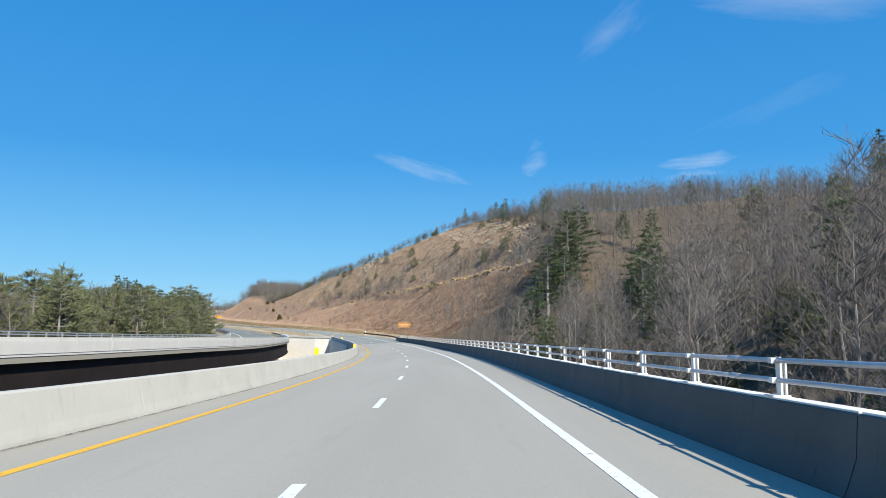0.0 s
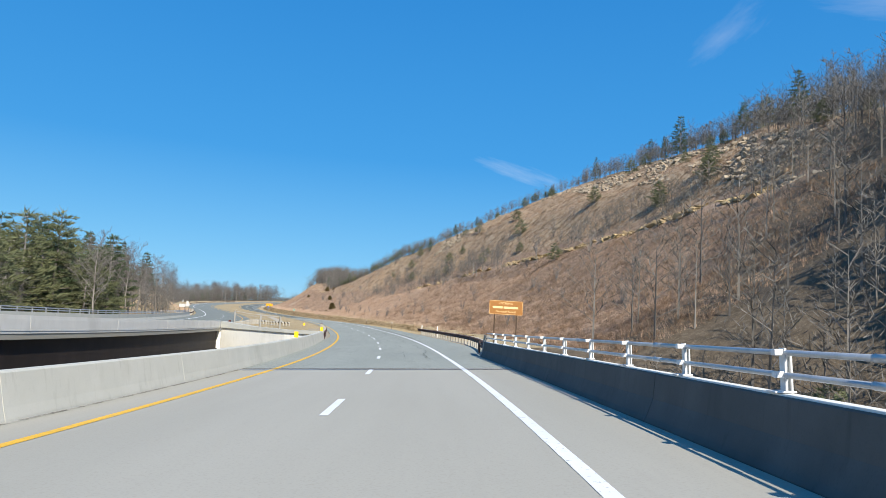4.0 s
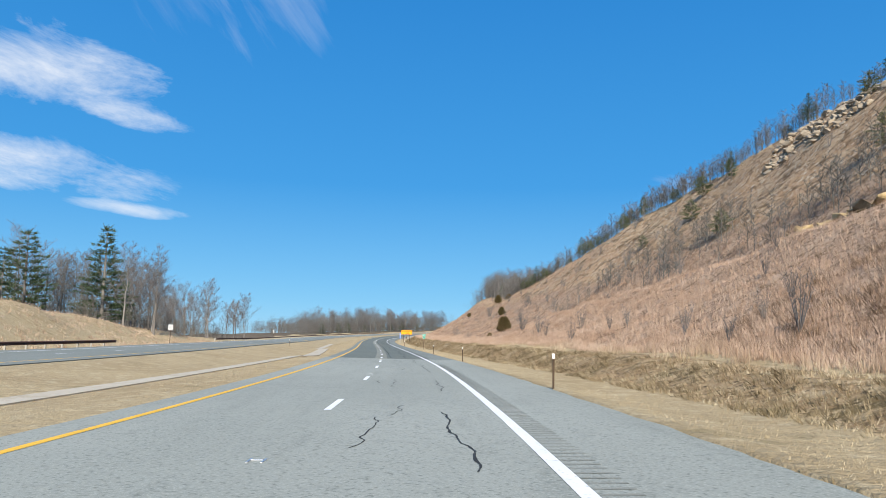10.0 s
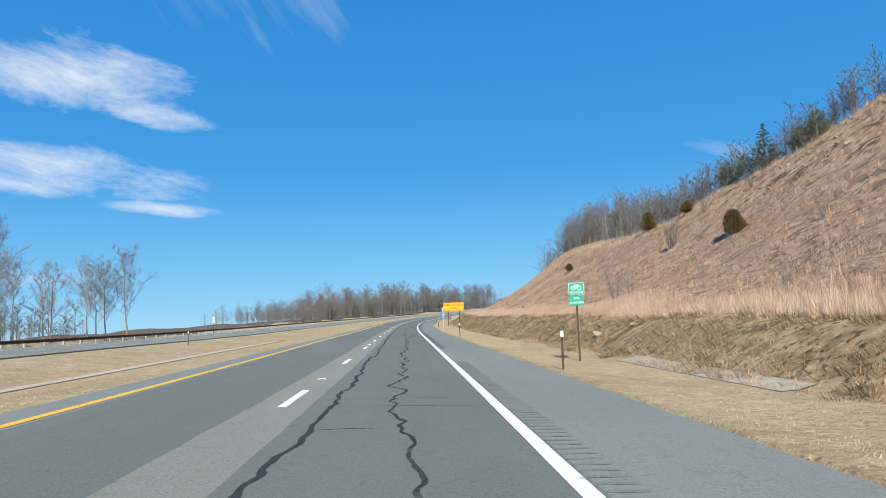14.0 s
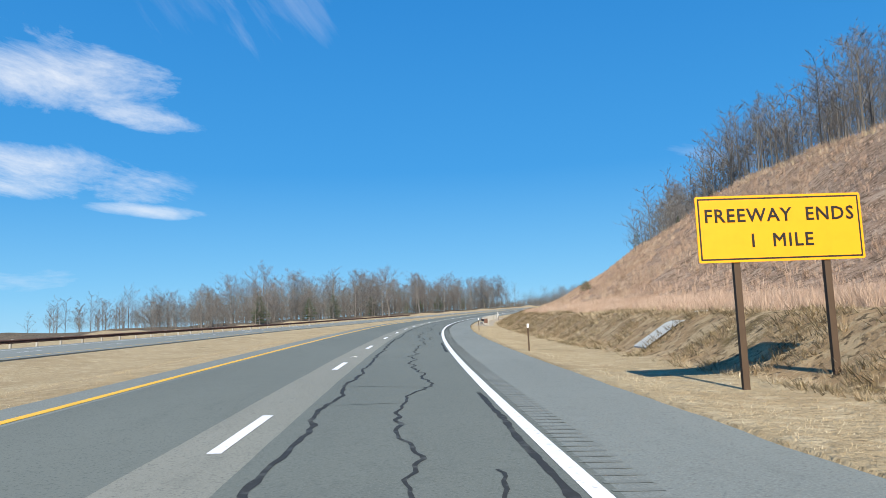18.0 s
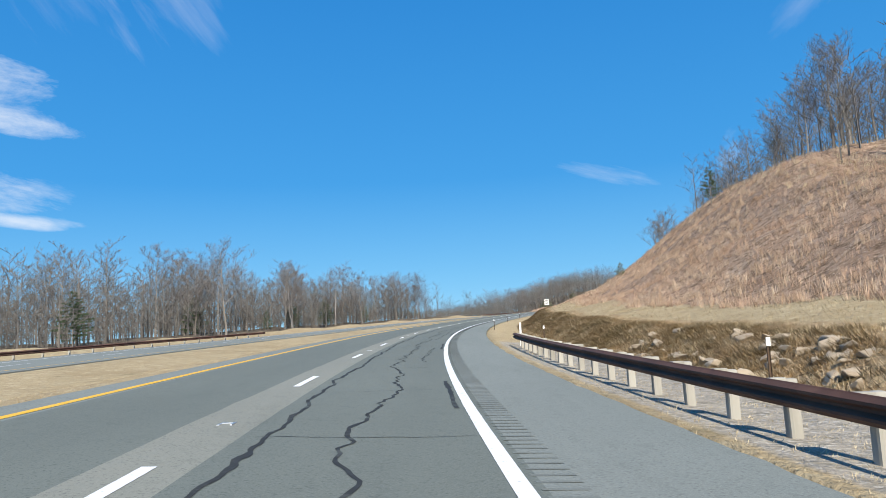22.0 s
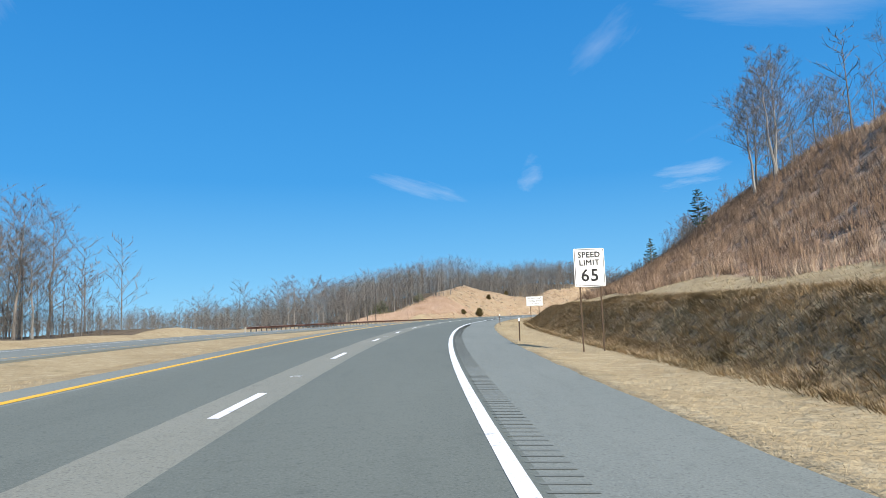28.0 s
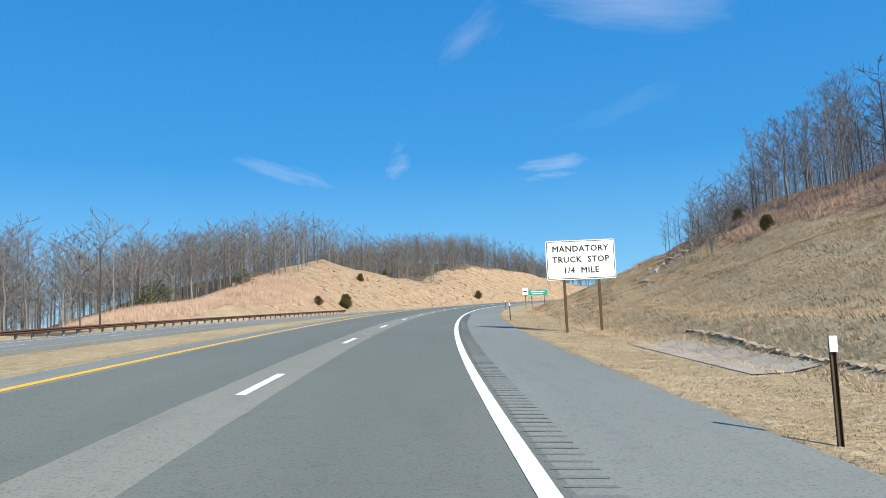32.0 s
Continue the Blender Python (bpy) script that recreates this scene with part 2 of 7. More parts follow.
class Mat:
    """A small helper round a node material: principled surface plus noise layers."""

    def __init__(self, name, colour, rough=0.85, metal=0.0, spec=0.3):
        self.m = bpy.data.materials.new(name)
        self.m.use_nodes = True
        self.t = self.m.node_tree
        self.p = self.t.nodes["Principled BSDF"]
        self.p.inputs["Roughness"].default_value = rough
        self.p.inputs["Metallic"].default_value = metal
        self.p.inputs["Specular IOR Level"].default_value = spec
        self.p.inputs["Base Color"].default_value = colour
        c = self.t.nodes.new("ShaderNodeRGB")
        c.outputs[0].default_value = colour
        self.colour = c.outputs[0]
        self.height = None
        g = self.t.nodes.new("ShaderNodeNewGeometry")
        self.place = g.outputs["Position"]
        self.flush()

    def flush(self):
        self.t.links.new(self.colour, self.p.inputs["Base Color"])

    def noise(self, scale, detail=4.0, rough=0.6, squash=(1, 1, 1), uv=False):
        n = self.t.nodes.new("ShaderNodeTexNoise")
        n.inputs["Scale"].default_value = scale
        n.inputs["Detail"].default_value = detail
        n.inputs["Roughness"].default_value = rough
        mp = self.t.nodes.new("ShaderNodeMapping")
        mp.inputs["Scale"].default_value = squash
        if uv:
            u = self.t.nodes.new("ShaderNodeUVMap")
            u.uv_map = "road"
            self.t.links.new(u.outputs[0], mp.inputs["Vector"])
        else:
            self.t.links.new(self.place, mp.inputs["Vector"])
        self.t.links.new(mp.outputs[0], n.inputs["Vector"])
        return n.outputs["Fac"]

    def ramp(self, value, low, high):
        r = self.t.nodes.new("ShaderNodeMapRange")
        r.inputs["From Min"].default_value, r.inputs["From Max"].default_value = low, high
        self.t.links.new(value, r.inputs["Value"])
        return r.outputs[0]

    def times(self, a, b):
        m = self.t.nodes.new("ShaderNodeMath")
        m.operation = "MULTIPLY"
        for i, v in enumerate((a, b)):
            if isinstance(v, (int, float)):
                m.inputs[i].default_value = v
            else:
                self.t.links.new(v, m.inputs[i])
        return m.outputs[0]

    def plus(self, a, b):
        m = self.t.nodes.new("ShaderNodeMath")
        m.operation = "ADD"
        for i, v in enumerate((a, b)):
            if isinstance(v, (int, float)):
                m.inputs[i].default_value = v
            else:
                self.t.links.new(v, m.inputs[i])
        return m.outputs[0]

    def attr(self, name):
        a = self.t.nodes.new("ShaderNodeAttribute")
        a.attribute_name = name
        return a.outputs["Fac"]

    def mix(self, fac, colour):
        m = self.t.nodes.new("ShaderNodeMix")
        m.data_type = "RGBA"
        self.t.links.new(fac, m.inputs["Factor"])
        self.t.links.new(self.colour, m.inputs[6])
        if isinstance(colour, tuple):
            m.inputs[7].default_value = colour
        else:
            self.t.links.new(colour, m.inputs[7])
        self.colour = m.outputs[2]
        self.flush()
        return self

    def patch(self, scale, low, high, colour, detail=4.0, squash=(1, 1, 1), amount=1.0, uv=False):
        f = self.ramp(self.noise(scale, detail, 0.6, squash, uv), low, high)
        return self.mix(self.times(f, amount), colour)

    def random(self, colour, amount=1.0):
        o = self.t.nodes.new("ShaderNodeObjectInfo")
        return self.mix(self.times(o.outputs["Random"], amount), colour)

    def island(self, colour, amount=1.0):
        o = self.t.nodes.new("ShaderNodeNewGeometry")
        return self.mix(self.times(o.outputs["Random Per Island"], amount), colour)

    def bump(self, scale, strength=0.3, distance=0.02, detail=5.0, squash=(1, 1, 1)):
        b = self.t.nodes.new("ShaderNodeBump")
        b.inputs["Strength"].default_value = strength
        b.inputs["Distance"].default_value = distance
        self.t.links.new(self.noise(scale, detail, 0.65, squash), b.inputs["Height"])
        if self.height is not None:
            self.t.links.new(self.height, b.inputs["Normal"])
        self.height = b.outputs[0]
        self.t.links.new(b.outputs[0], self.p.inputs["Normal"])
        return self


def asphalt(name, colour, light, dark, grain=60.0):
    m = Mat(name, colour, 0.9, spec=0.25)
    m.patch(0.35, 0.35, 0.7, light, uv=True, squash=(0.12, 1.0, 1.0), amount=0.7)
    m.patch(1.3, 0.55, 0.75, dark, uv=True, squash=(0.15, 1.2, 1.0), amount=0.5)
    m.patch(0.06, 0.4, 0.65, dark, amount=0.35)
    m.patch(grain, 0.48, 0.60, light, detail=2.0, amount=0.9)
    m.patch(grain * 0.5, 0.56, 0.66, dark, detail=2.0, amount=0.9)
    m.patch(3.0, 0.56, 0.72, dark, detail=8.0, amount=0.35)
    return m.bump(grain, 0.5, 0.008).m


DECK = Mat("bridge_concrete", rgb(0.35, 0.335, 0.285), 0.85)
DECK.patch(0.3, 0.4, 0.7, rgb(0.395, 0.378, 0.325), uv=True, squash=(0.1, 1.0, 1.0)).patch(1.2, 0.6, 0.8, rgb(0.285, 0.27, 0.23), uv=True, squash=(0.1, 1.0, 1.0), amount=0.5)
DECK.patch(30.0, 0.5, 0.7, rgb(0.27, 0.255, 0.215), amount=0.4).bump(40.0, 0.3, 0.004)
DECK = DECK.m
OLD_ASPHALT = asphalt("grey_asphalt", rgb(0.257, 0.273, 0.243), rgb(0.333, 0.349, 0.313), rgb(0.158, 0.172, 0.154), 34.0)
NEW_ASPHALT = asphalt("dark_asphalt", rgb(0.127, 0.143, 0.127), rgb(0.164, 0.181, 0.159), rgb(0.094, 0.107, 0.096))
SHOULDER = asphalt("shoulder_asphalt", rgb(0.182, 0.202, 0.186), rgb(0.231, 0.249, 0.227), rgb(0.129, 0.142, 0.131))
JOINT = asphalt("lane_joint", rgb(0.208, 0.214, 0.182), rgb(0.255, 0.257, 0.218), rgb(0.14, 0.146, 0.126))


def paint(name, colour, under):
    m = Mat(name, colour, 0.6)
    m.patch(14.0, 0.60, 0.68, under, detail=6.0, amount=0.8).patch(3.0, 0.64, 0.70, under, detail=6.0, amount=0.7).patch(1.0, 0.4, 0.7, tuple(0.85 * c for c in colour[:3]) + (1.0,), amount=0.6)
    return m.bump(50.0, 0.2, 0.003).m


WHITE_PAINT = paint("white_road_paint", rgb(0.78, 0.79, 0.79), rgb(0.25, 0.25, 0.25))
YELLOW_PAINT = paint("yellow_road_paint", rgb(0.78, 0.45, 0.035), rgb(0.35, 0.25, 0.1))
TAR = Mat("crack_sealant", rgb(0.032, 0.033, 0.031), 0.8, spec=0.25)
TAR.patch(3.0, 0.54, 0.66, rgb(0.09, 0.10, 0.09), detail=6.0).patch(6.0, 0.5, 0.8, rgb(0.055, 0.057, 0.055)).patch(0.8, 0.5, 0.7, rgb(0.028, 0.03, 0.031)).bump(20.0, 0.3, 0.004)
TAR = TAR.m


def concrete(name, colour, dark, warm):
    m = Mat(name, colour, 0.85)
    m.patch(0.8, 0.45, 0.7, warm, squash=(1, 1, 1), amount=0.7).patch(5.0, 0.58, 0.75, dark, squash=(1, 1, 0.12), amount=0.45)
    m.patch(0.35, 0.55, 0.7, dark, amount=0.5).patch(40.0, 0.55, 0.7, dark, amount=0.25)
    return m.bump(25.0, 0.25, 0.006).m


CONCRETE = concrete("barrier_concrete", rgb(0.47, 0.475, 0.435), rgb(0.33, 0.325, 0.29), rgb(0.53, 0.53, 0.49))
# stained concrete, its colour darkened to hold the shade of the inner face
SHADED_PARAPET = concrete("stained_parapet_concrete", rgb(0.09, 0.091, 0.086), rgb(0.05, 0.05, 0.047), rgb(0.125, 0.125, 0.118))
# lighter copy of that concrete for the end block, without the added shade
PARAPET_END = concrete("parapet_end_concrete", rgb(0.25, 0.245, 0.225), rgb(0.15, 0.147, 0.135), rgb(0.32, 0.315, 0.29))
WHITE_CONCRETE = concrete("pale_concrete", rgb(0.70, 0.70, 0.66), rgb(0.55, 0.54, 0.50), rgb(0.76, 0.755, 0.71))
RUST = Mat("weathered_steel", rgb(0.095, 0.046, 0.032), 0.75, 0.1)
RUST.patch(2.0, 0.4, 0.7, rgb(0.15, 0.075, 0.05)).patch(0.5, 0.5, 0.7, rgb(0.06, 0.032, 0.025)).patch(30.0, 0.5, 0.7, rgb(0.12, 0.06, 0.035), amount=0.5).bump(40.0, 0.25, 0.003)
RUST = RUST.m
RUST_RED = Mat("red_rust", rgb(0.16, 0.045, 0.03), 0.8)
RUST_RED.patch(3.0, 0.4, 0.7, rgb(0.10, 0.03, 0.022)).bump(30.0, 0.2, 0.003)
RUST_RED = RUST_RED.m
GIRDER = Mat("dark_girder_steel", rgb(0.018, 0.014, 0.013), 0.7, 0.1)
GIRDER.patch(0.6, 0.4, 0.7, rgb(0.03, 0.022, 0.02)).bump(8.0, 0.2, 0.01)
GIRDER = GIRDER.m
GALV = Mat("galvanised_steel", rgb(0.48, 0.50, 0.52), 0.45, 0.7)
GALV.patch(3.0, 0.4, 0.7, rgb(0.38, 0.40, 0.42)).patch(25.0, 0.5, 0.7, rgb(0.56, 0.57, 0.58), amount=0.4).bump(30.0, 0.15, 0.002)
GALV = GALV.m
ALU = Mat("painted_rail_post", rgb(0.68, 0.69, 0.69), 0.5, 0.3)
ALU.patch(4.0, 0.4, 0.7, rgb(0.55, 0.56, 0.57)).bump(30.0, 0.1, 0.002)
ALU = ALU.m
POST_WOOD = Mat("grey_post_wood", rgb(0.30, 0.285, 0.25), 0.9)
POST_WOOD.patch(6.0, 0.4, 0.7, rgb(0.21, 0.198, 0.168), squash=(1, 1, 0.1)).random(rgb(0.39, 0.375, 0.335), 0.8).bump(30.0, 0.4, 0.006, squash=(1, 1, 0.1))
POST_WOOD = POST_WOOD.m


def plain(name, colour, rough=0.5, metal=0.0, grime=0.8):
    m = Mat(name, colour, rough, metal)
    m.patch(3.0, 0.45, 0.75, tuple(grime * c for c in colour[:3]) + (1.0,), amount=0.7).bump(60.0, 0.08, 0.002)
    return m.m


SIGN_WHITE = plain("white_sign_sheet", rgb(0.78, 0.78, 0.76), grime=0.9)
SIGN_YELLOW = plain("yellow_sign_sheet", rgb(0.82, 0.345, 0.008), grime=0.92)
SIGN_BROWN = plain("brown_sign_sheet", rgb(0.30, 0.13, 0.03), grime=0.85)
SIGN_BLUE = plain("blue_sign_sheet", rgb(0.02, 0.16, 0.62), grime=0.9)
SIGN_GREEN = plain("green_sign_sheet", rgb(0.01, 0.30, 0.22), grime=0.9)
SIGN_BLACK = plain("black_sign_ink", rgb(0.015, 0.015, 0.015))
SIGN_TAN = plain("tan_sign_ink", rgb(0.75, 0.55, 0.28))
PAD_YELLOW = plain("yellow_reflector", rgb(0.85, 0.50, 0.008), grime=0.9)
POST_BROWN = plain("brown_steel_post", rgb(0.085, 0.055, 0.035), 0.7, 0.2)
BACK_GREY = plain("bare_sign_back", rgb(0.5, 0.5, 0.5), 0.5, 0.5)

# dry winter ground: mown tan grass, red broom sedge, dark tussocks, broken rock and leaf litter
GROUND = Mat("winter_ground", rgb(0.41, 0.325, 0.195), 0.95, spec=0.1)
GROUND.patch(0.18, 0.4, 0.65, rgb(0.34, 0.26, 0.15)).patch(1.6, 0.5, 0.68, rgb(0.50, 0.415, 0.27), amount=0.8).patch(0.5, 0.60, 0.70, rgb(0.25, 0.20, 0.11), amount=0.7).patch(7.0, 0.52, 0.66, rgb(0.24, 0.185, 0.105), amount=0.65)
edge = GROUND.noise(0.35, 6.0, 0.65)
fine = GROUND.noise(2.5, 5.0, 0.65)
def zone(name, colours, lo=0.35, hi=0.65):
    f = GROUND.ramp(GROUND.plus(GROUND.attr(name), GROUND.plus(GROUND.times(edge, 0.7), -0.35)), lo, hi)
    base = GROUND.colour
    c = GROUND.t.nodes.new("ShaderNodeRGB")
    c.outputs[0].default_value = colours[0]
    GROUND.colour = c.outputs[0]
    for k, (col, sc, l, h) in enumerate(colours[1:]):
        GROUND.patch(sc, l, h, col, detail=6.0)
    top = GROUND.colour
    GROUND.colour = base
    GROUND.mix(f, top)
zone("sedge", [rgb(0.325, 0.222, 0.152), (rgb(0.265, 0.17, 0.112), 0.12, 0.45, 0.65), (rgb(0.40, 0.292, 0.208), 0.6, 0.48, 0.62), (rgb(0.145, 0.092, 0.056), 1.0, 0.54, 0.63), (rgb(0.13, 0.083, 0.05), 2.6, 0.53, 0.62), (rgb(0.52, 0.40, 0.295), 5.0, 0.57, 0.66)])
zone("heath", [rgb(0.32, 0.216, 0.145), (rgb(0.225, 0.145, 0.095), 0.25, 0.45, 0.62), (rgb(0.39, 0.275, 0.185), 0.9, 0.50, 0.62), (rgb(0.10, 0.064, 0.04), 2.2, 0.53, 0.63), (rgb(0.38, 0.27, 0.18), 5.0, 0.58, 0.68)])
zone("tussock", [rgb(0.30, 0.205, 0.112), (rgb(0.155, 0.112, 0.052), 0.4, 0.5, 0.62), (rgb(0.40, 0.30, 0.175), 1.2, 0.48, 0.60), (rgb(0.085, 0.06, 0.034), 3.6, 0.54, 0.63), (rgb(0.43, 0.335, 0.205), 5.0, 0.58, 0.67)])
zone("scree", [rgb(0.35, 0.235, 0.14), (rgb(0.43, 0.315, 0.20), 0.3, 0.50, 0.60), (rgb(0.12, 0.076, 0.042), 0.45, 0.53, 0.60), (rgb(0.14, 0.09, 0.05), 1.3, 0.53, 0.60), (rgb(0.57, 0.50, 0.40), 2.2, 0.56, 0.64)])
zone("litter", [rgb(0.125, 0.098, 0.07), (rgb(0.08, 0.064, 0.046), 0.7, 0.45, 0.65), (rgb(0.18, 0.148, 0.108), 3.0, 0.5, 0.7)])
zone("gravel", [rgb(0.34, 0.31, 0.26), (rgb(0.24, 0.22, 0.18), 3.0, 0.45, 0.62), (rgb(0.45, 0.42, 0.37), 9.0, 0.5, 0.65)])
GROUND.patch(14.0, 0.56, 0.68, rgb(0.13, 0.09, 0.05), detail=3.0, amount=0.4).patch(22.0, 0.58, 0.70, rgb(0.52, 0.42, 0.27), detail=3.0, amount=0.35)
GROUND.bump(1.1, 0.6, 0.24).bump(5.0, 0.8, 0.10).bump(22.0, 0.7, 0.03)
GROUND = GROUND.m


# ---- mesh helpers ----
def mesh_object(name, verts, faces, material, parent=None, uvs=None, smooth=False):
    me = bpy.data.meshes.new(name)
    me.from_pydata([tuple(v) for v in verts], [], [tuple(f) for f in faces])
    if uvs is not None:
        layer = me.uv_layers.new(name="road")
        loops = np.empty(len(me.loops), np.int32)
        me.loops.foreach_get("vertex_index", loops)
        layer.data.foreach_set("uv", np.asarray(uvs, np.float32)[loops].ravel())
    me.materials.append(material)
    if smooth:
        me.polygons.foreach_set("use_smooth", [True] * len(me.polygons))
    me.update()
    ob = new(name, me)
    ob.parent = parent
    return ob


def part(name, bm, material, parent=None, label=""):
    me = bpy.data.meshes.new(name)
    bm.to_mesh(me)
    bm.free()
    me.materials.append(material)
    ob = new(name, me)
    ob.parent = parent
    return tagged(ob, label)


def thing(name, m, label, category, group="", kind=""):
    ob = new(name)
    ob.matrix_basis = m
    return tagged(ob, label, category, group, kind)


def steps(a, b, gap):
    return np.linspace(a, b, max(2, int(round((b - a) / gap)) + 1))


def ribbon(name, s0, s1, d0, d1, lift, material, gap=3.0, cols=2, skirt=0.15, parent=None, height=None):
    """A strip of pavement between two lines beside the road, with its own thickness."""
    s = steps(s0, s1, gap)
    a = np.array([d0(v) if callable(d0) else d0 for v in s], float)
    b = np.array([d1(v) if callable(d1) else d1 for v in s], float)
    w = np.linspace(0, 1, cols)
    D = a[:, None] * (1 - w) + b[:, None] * w
    S = np.repeat(s[:, None], cols, 1)
    Z = (height(S, D) if height else deck(S, D)) + lift
    if skirt:
        D = np.concatenate([D[:, :1], D, D[:, -1:]], 1)
        S = np.concatenate([S[:, :1], S, S[:, -1:]], 1)
        Z = np.concatenate([Z[:, :1] - skirt, Z, Z[:, -1:] - skirt], 1)
    n, c = D.shape
    P = spot(S, D, Z).reshape(-1, 3)
    F = [(i * c + j, i * c + j + 1, (i + 1) * c + j + 1, (i + 1) * c + j) for i in range(n - 1) for j in range(c - 1)]
    return mesh_object(name, P, F, material, parent, np.stack([S, D], -1).reshape(-1, 2))


def sweep(name, s0, s1, d, profile, material, gap=3.0, base=None, parent=None, ends=True, smooth=False):
    """A closed profile of (metres to the right, height) drawn along the road."""
    s = steps(s0, s1, gap)
    k = len(profile)
    dd = np.array([d(v) if callable(d) else d for v in s], float)
    D = dd[:, None] + np.array([p[0] for p in profile])
    S = np.repeat(s[:, None], k, 1)
    z0 = (base(s, dd) if base else deck(s, dd))
    Z = z0[:, None] + np.array([p[1] for p in profile])
    P = spot(S, D, Z).reshape(-1, 3)
    n = len(s)
    F = [(i * k + j, (i + 1) * k + j, (i + 1) * k + (j + 1) % k, i * k + (j + 1) % k) for i in range(n - 1) for j in range(k)]
    if ends:
        F += [tuple(range(k)), tuple(range((n - 1) * k, n * k))[::-1]]
    return mesh_object(name, P, F, material, parent, smooth=smooth)


# ---- the lie of the land, relative to the lane line's height ----
def lerp(v, xs, ys):
    return np.interp(v, xs, ys)


def ease(v, a, b):
    t = np.clip((v - a) / (b - a), 0, 1)
    return t * t * (3 - 2 * t)


BRIDGE_END = 142.5
FAR_NEAR, FAR_OFF = -18.0, -30.0


def far_near(s):
    return lerp(s, [-100, 150, 300, 450, 800, 880], [-17.0, -17.0, -18.0, -18.5, -18.0, -16.5])


def far_off(s):
    return lerp(s, [-100, 150, 300, 450, 700, 880], [-29.0, -29.5, -30.5, -31.5, -31.0, -27.5])


def far_level(s):
    return lerp(s, [-200, 60, 130, 200, 300, 400, 480, 570, 880, 1200], [0.75, 0.75, 0.5, 0.0, -0.1, 0.3, 0.1, -0.15, -0.35, -0.4])


def far_deck(s, d):
    return level(s) + far_level(s)


def bench_height(s):
    return lerp(s, [150, 200, 260, 330, 380, 500, 600, 640, 730, 815, 870, 895, 925, 1000], [0.2, 0.4, 0.6, 0.9, 1.0, 1.2, 0.9, 0.5, 1.25, 1.6, 1.3, 0.7, 0.3, 0.3])


def crest_height(s):
    return lerp(s, [140, 180, 225, 264, 300, 338, 364, 400, 440, 460, 490, 520, 560, 604, 633, 652, 668, 685, 705, 725, 760, 800, 838, 864, 885, 905, 930, 946, 970, 1050, 1150, 1300],
                [16, 26, 38, 44, 49, 50, 38, 31, 25, 18, 13.5, 13.5, 16, 17.5, 14, 10, 10, 12, 17.0, 18.6, 19.0, 18.2, 18.0, 17.0, 16.0, 15.2, 13.6, 12.2, 12.6, 15, 16, 14])


def right_land(s, d):
    hb = bench_height(s)
    cut = hb + 0.25 + lerp(d, [13.6, 17, 22, 30, 36, 42, 60, 75, 95, 140, 250, 600, 2500], [-0.2, 0, 2.0, 6.6, 11.2, 16.2, 32, 42, 52, 58, 62, 66, 70])
    gentle = hb + lerp(d, [9, 14, 30, 45, 80, 250, 2500], [-0.35, 0.1, 6.0, 13.0, 20, 30, 40])
    w = ease(s, 900, 923)
    cut = cut * (1 - w) + gentle * w
    ledge = lerp(s, [150, 200, 300, 360, 415], [21, 20, 15.5, 9.0, 2.5])
    cut = cut - np.clip(cut - ledge, 0, 1.9) * ease(s, 160, 190) * ease(s, 425, 400) + 1.9 * ease(cut, 24, 34) * ease(s, 425, 380)
    h = crest_height(s)
    natural = h + 0.10 * (d - 40) * np.where(d > 40, np.clip(60 / np.maximum(d, 1), 0.2, 1), 1)
    k = 1.2
    natural = natural + 12 * ease(d, 60, 150) * ease(s, 262, 185)
    hill = -k * np.log(np.exp(-np.clip(cut, -50, 120) / k) + np.exp(-np.clip(natural, -50, 120) / k))
    edge_z = 7.1 * bank(s)
    verge = lerp(d, [7.0, 8.0, 10.3], [0, 1, 1])
    low = bank(s) * np.minimum(d, 7.1) - 0.04 - 0.12 * verge
    foot = ease(d, 10.2, 13.4)
    land = np.where(d < 10.2, low, np.where(d < 13.6, (edge_z - 0.15) * (1 - foot) + (hb + 0.05) * foot, np.maximum(hill, hb + (0.10 + 0.10 * ease(s, 606, 630) * ease(s, 900, 870)) * np.minimum(d - 13.6, 3.9))))
    valley = lerp(d, [6, 9, 14, 20, 40, 90, 150, 400, 2500], [-7, -7, -6.5, -4.5, 6.0, 30, 52, 66, 68])
    v = ease(s + 0.25 * np.clip(d - 8, 0, 120), 172, 146)
    return land * (1 - v) + valley * v


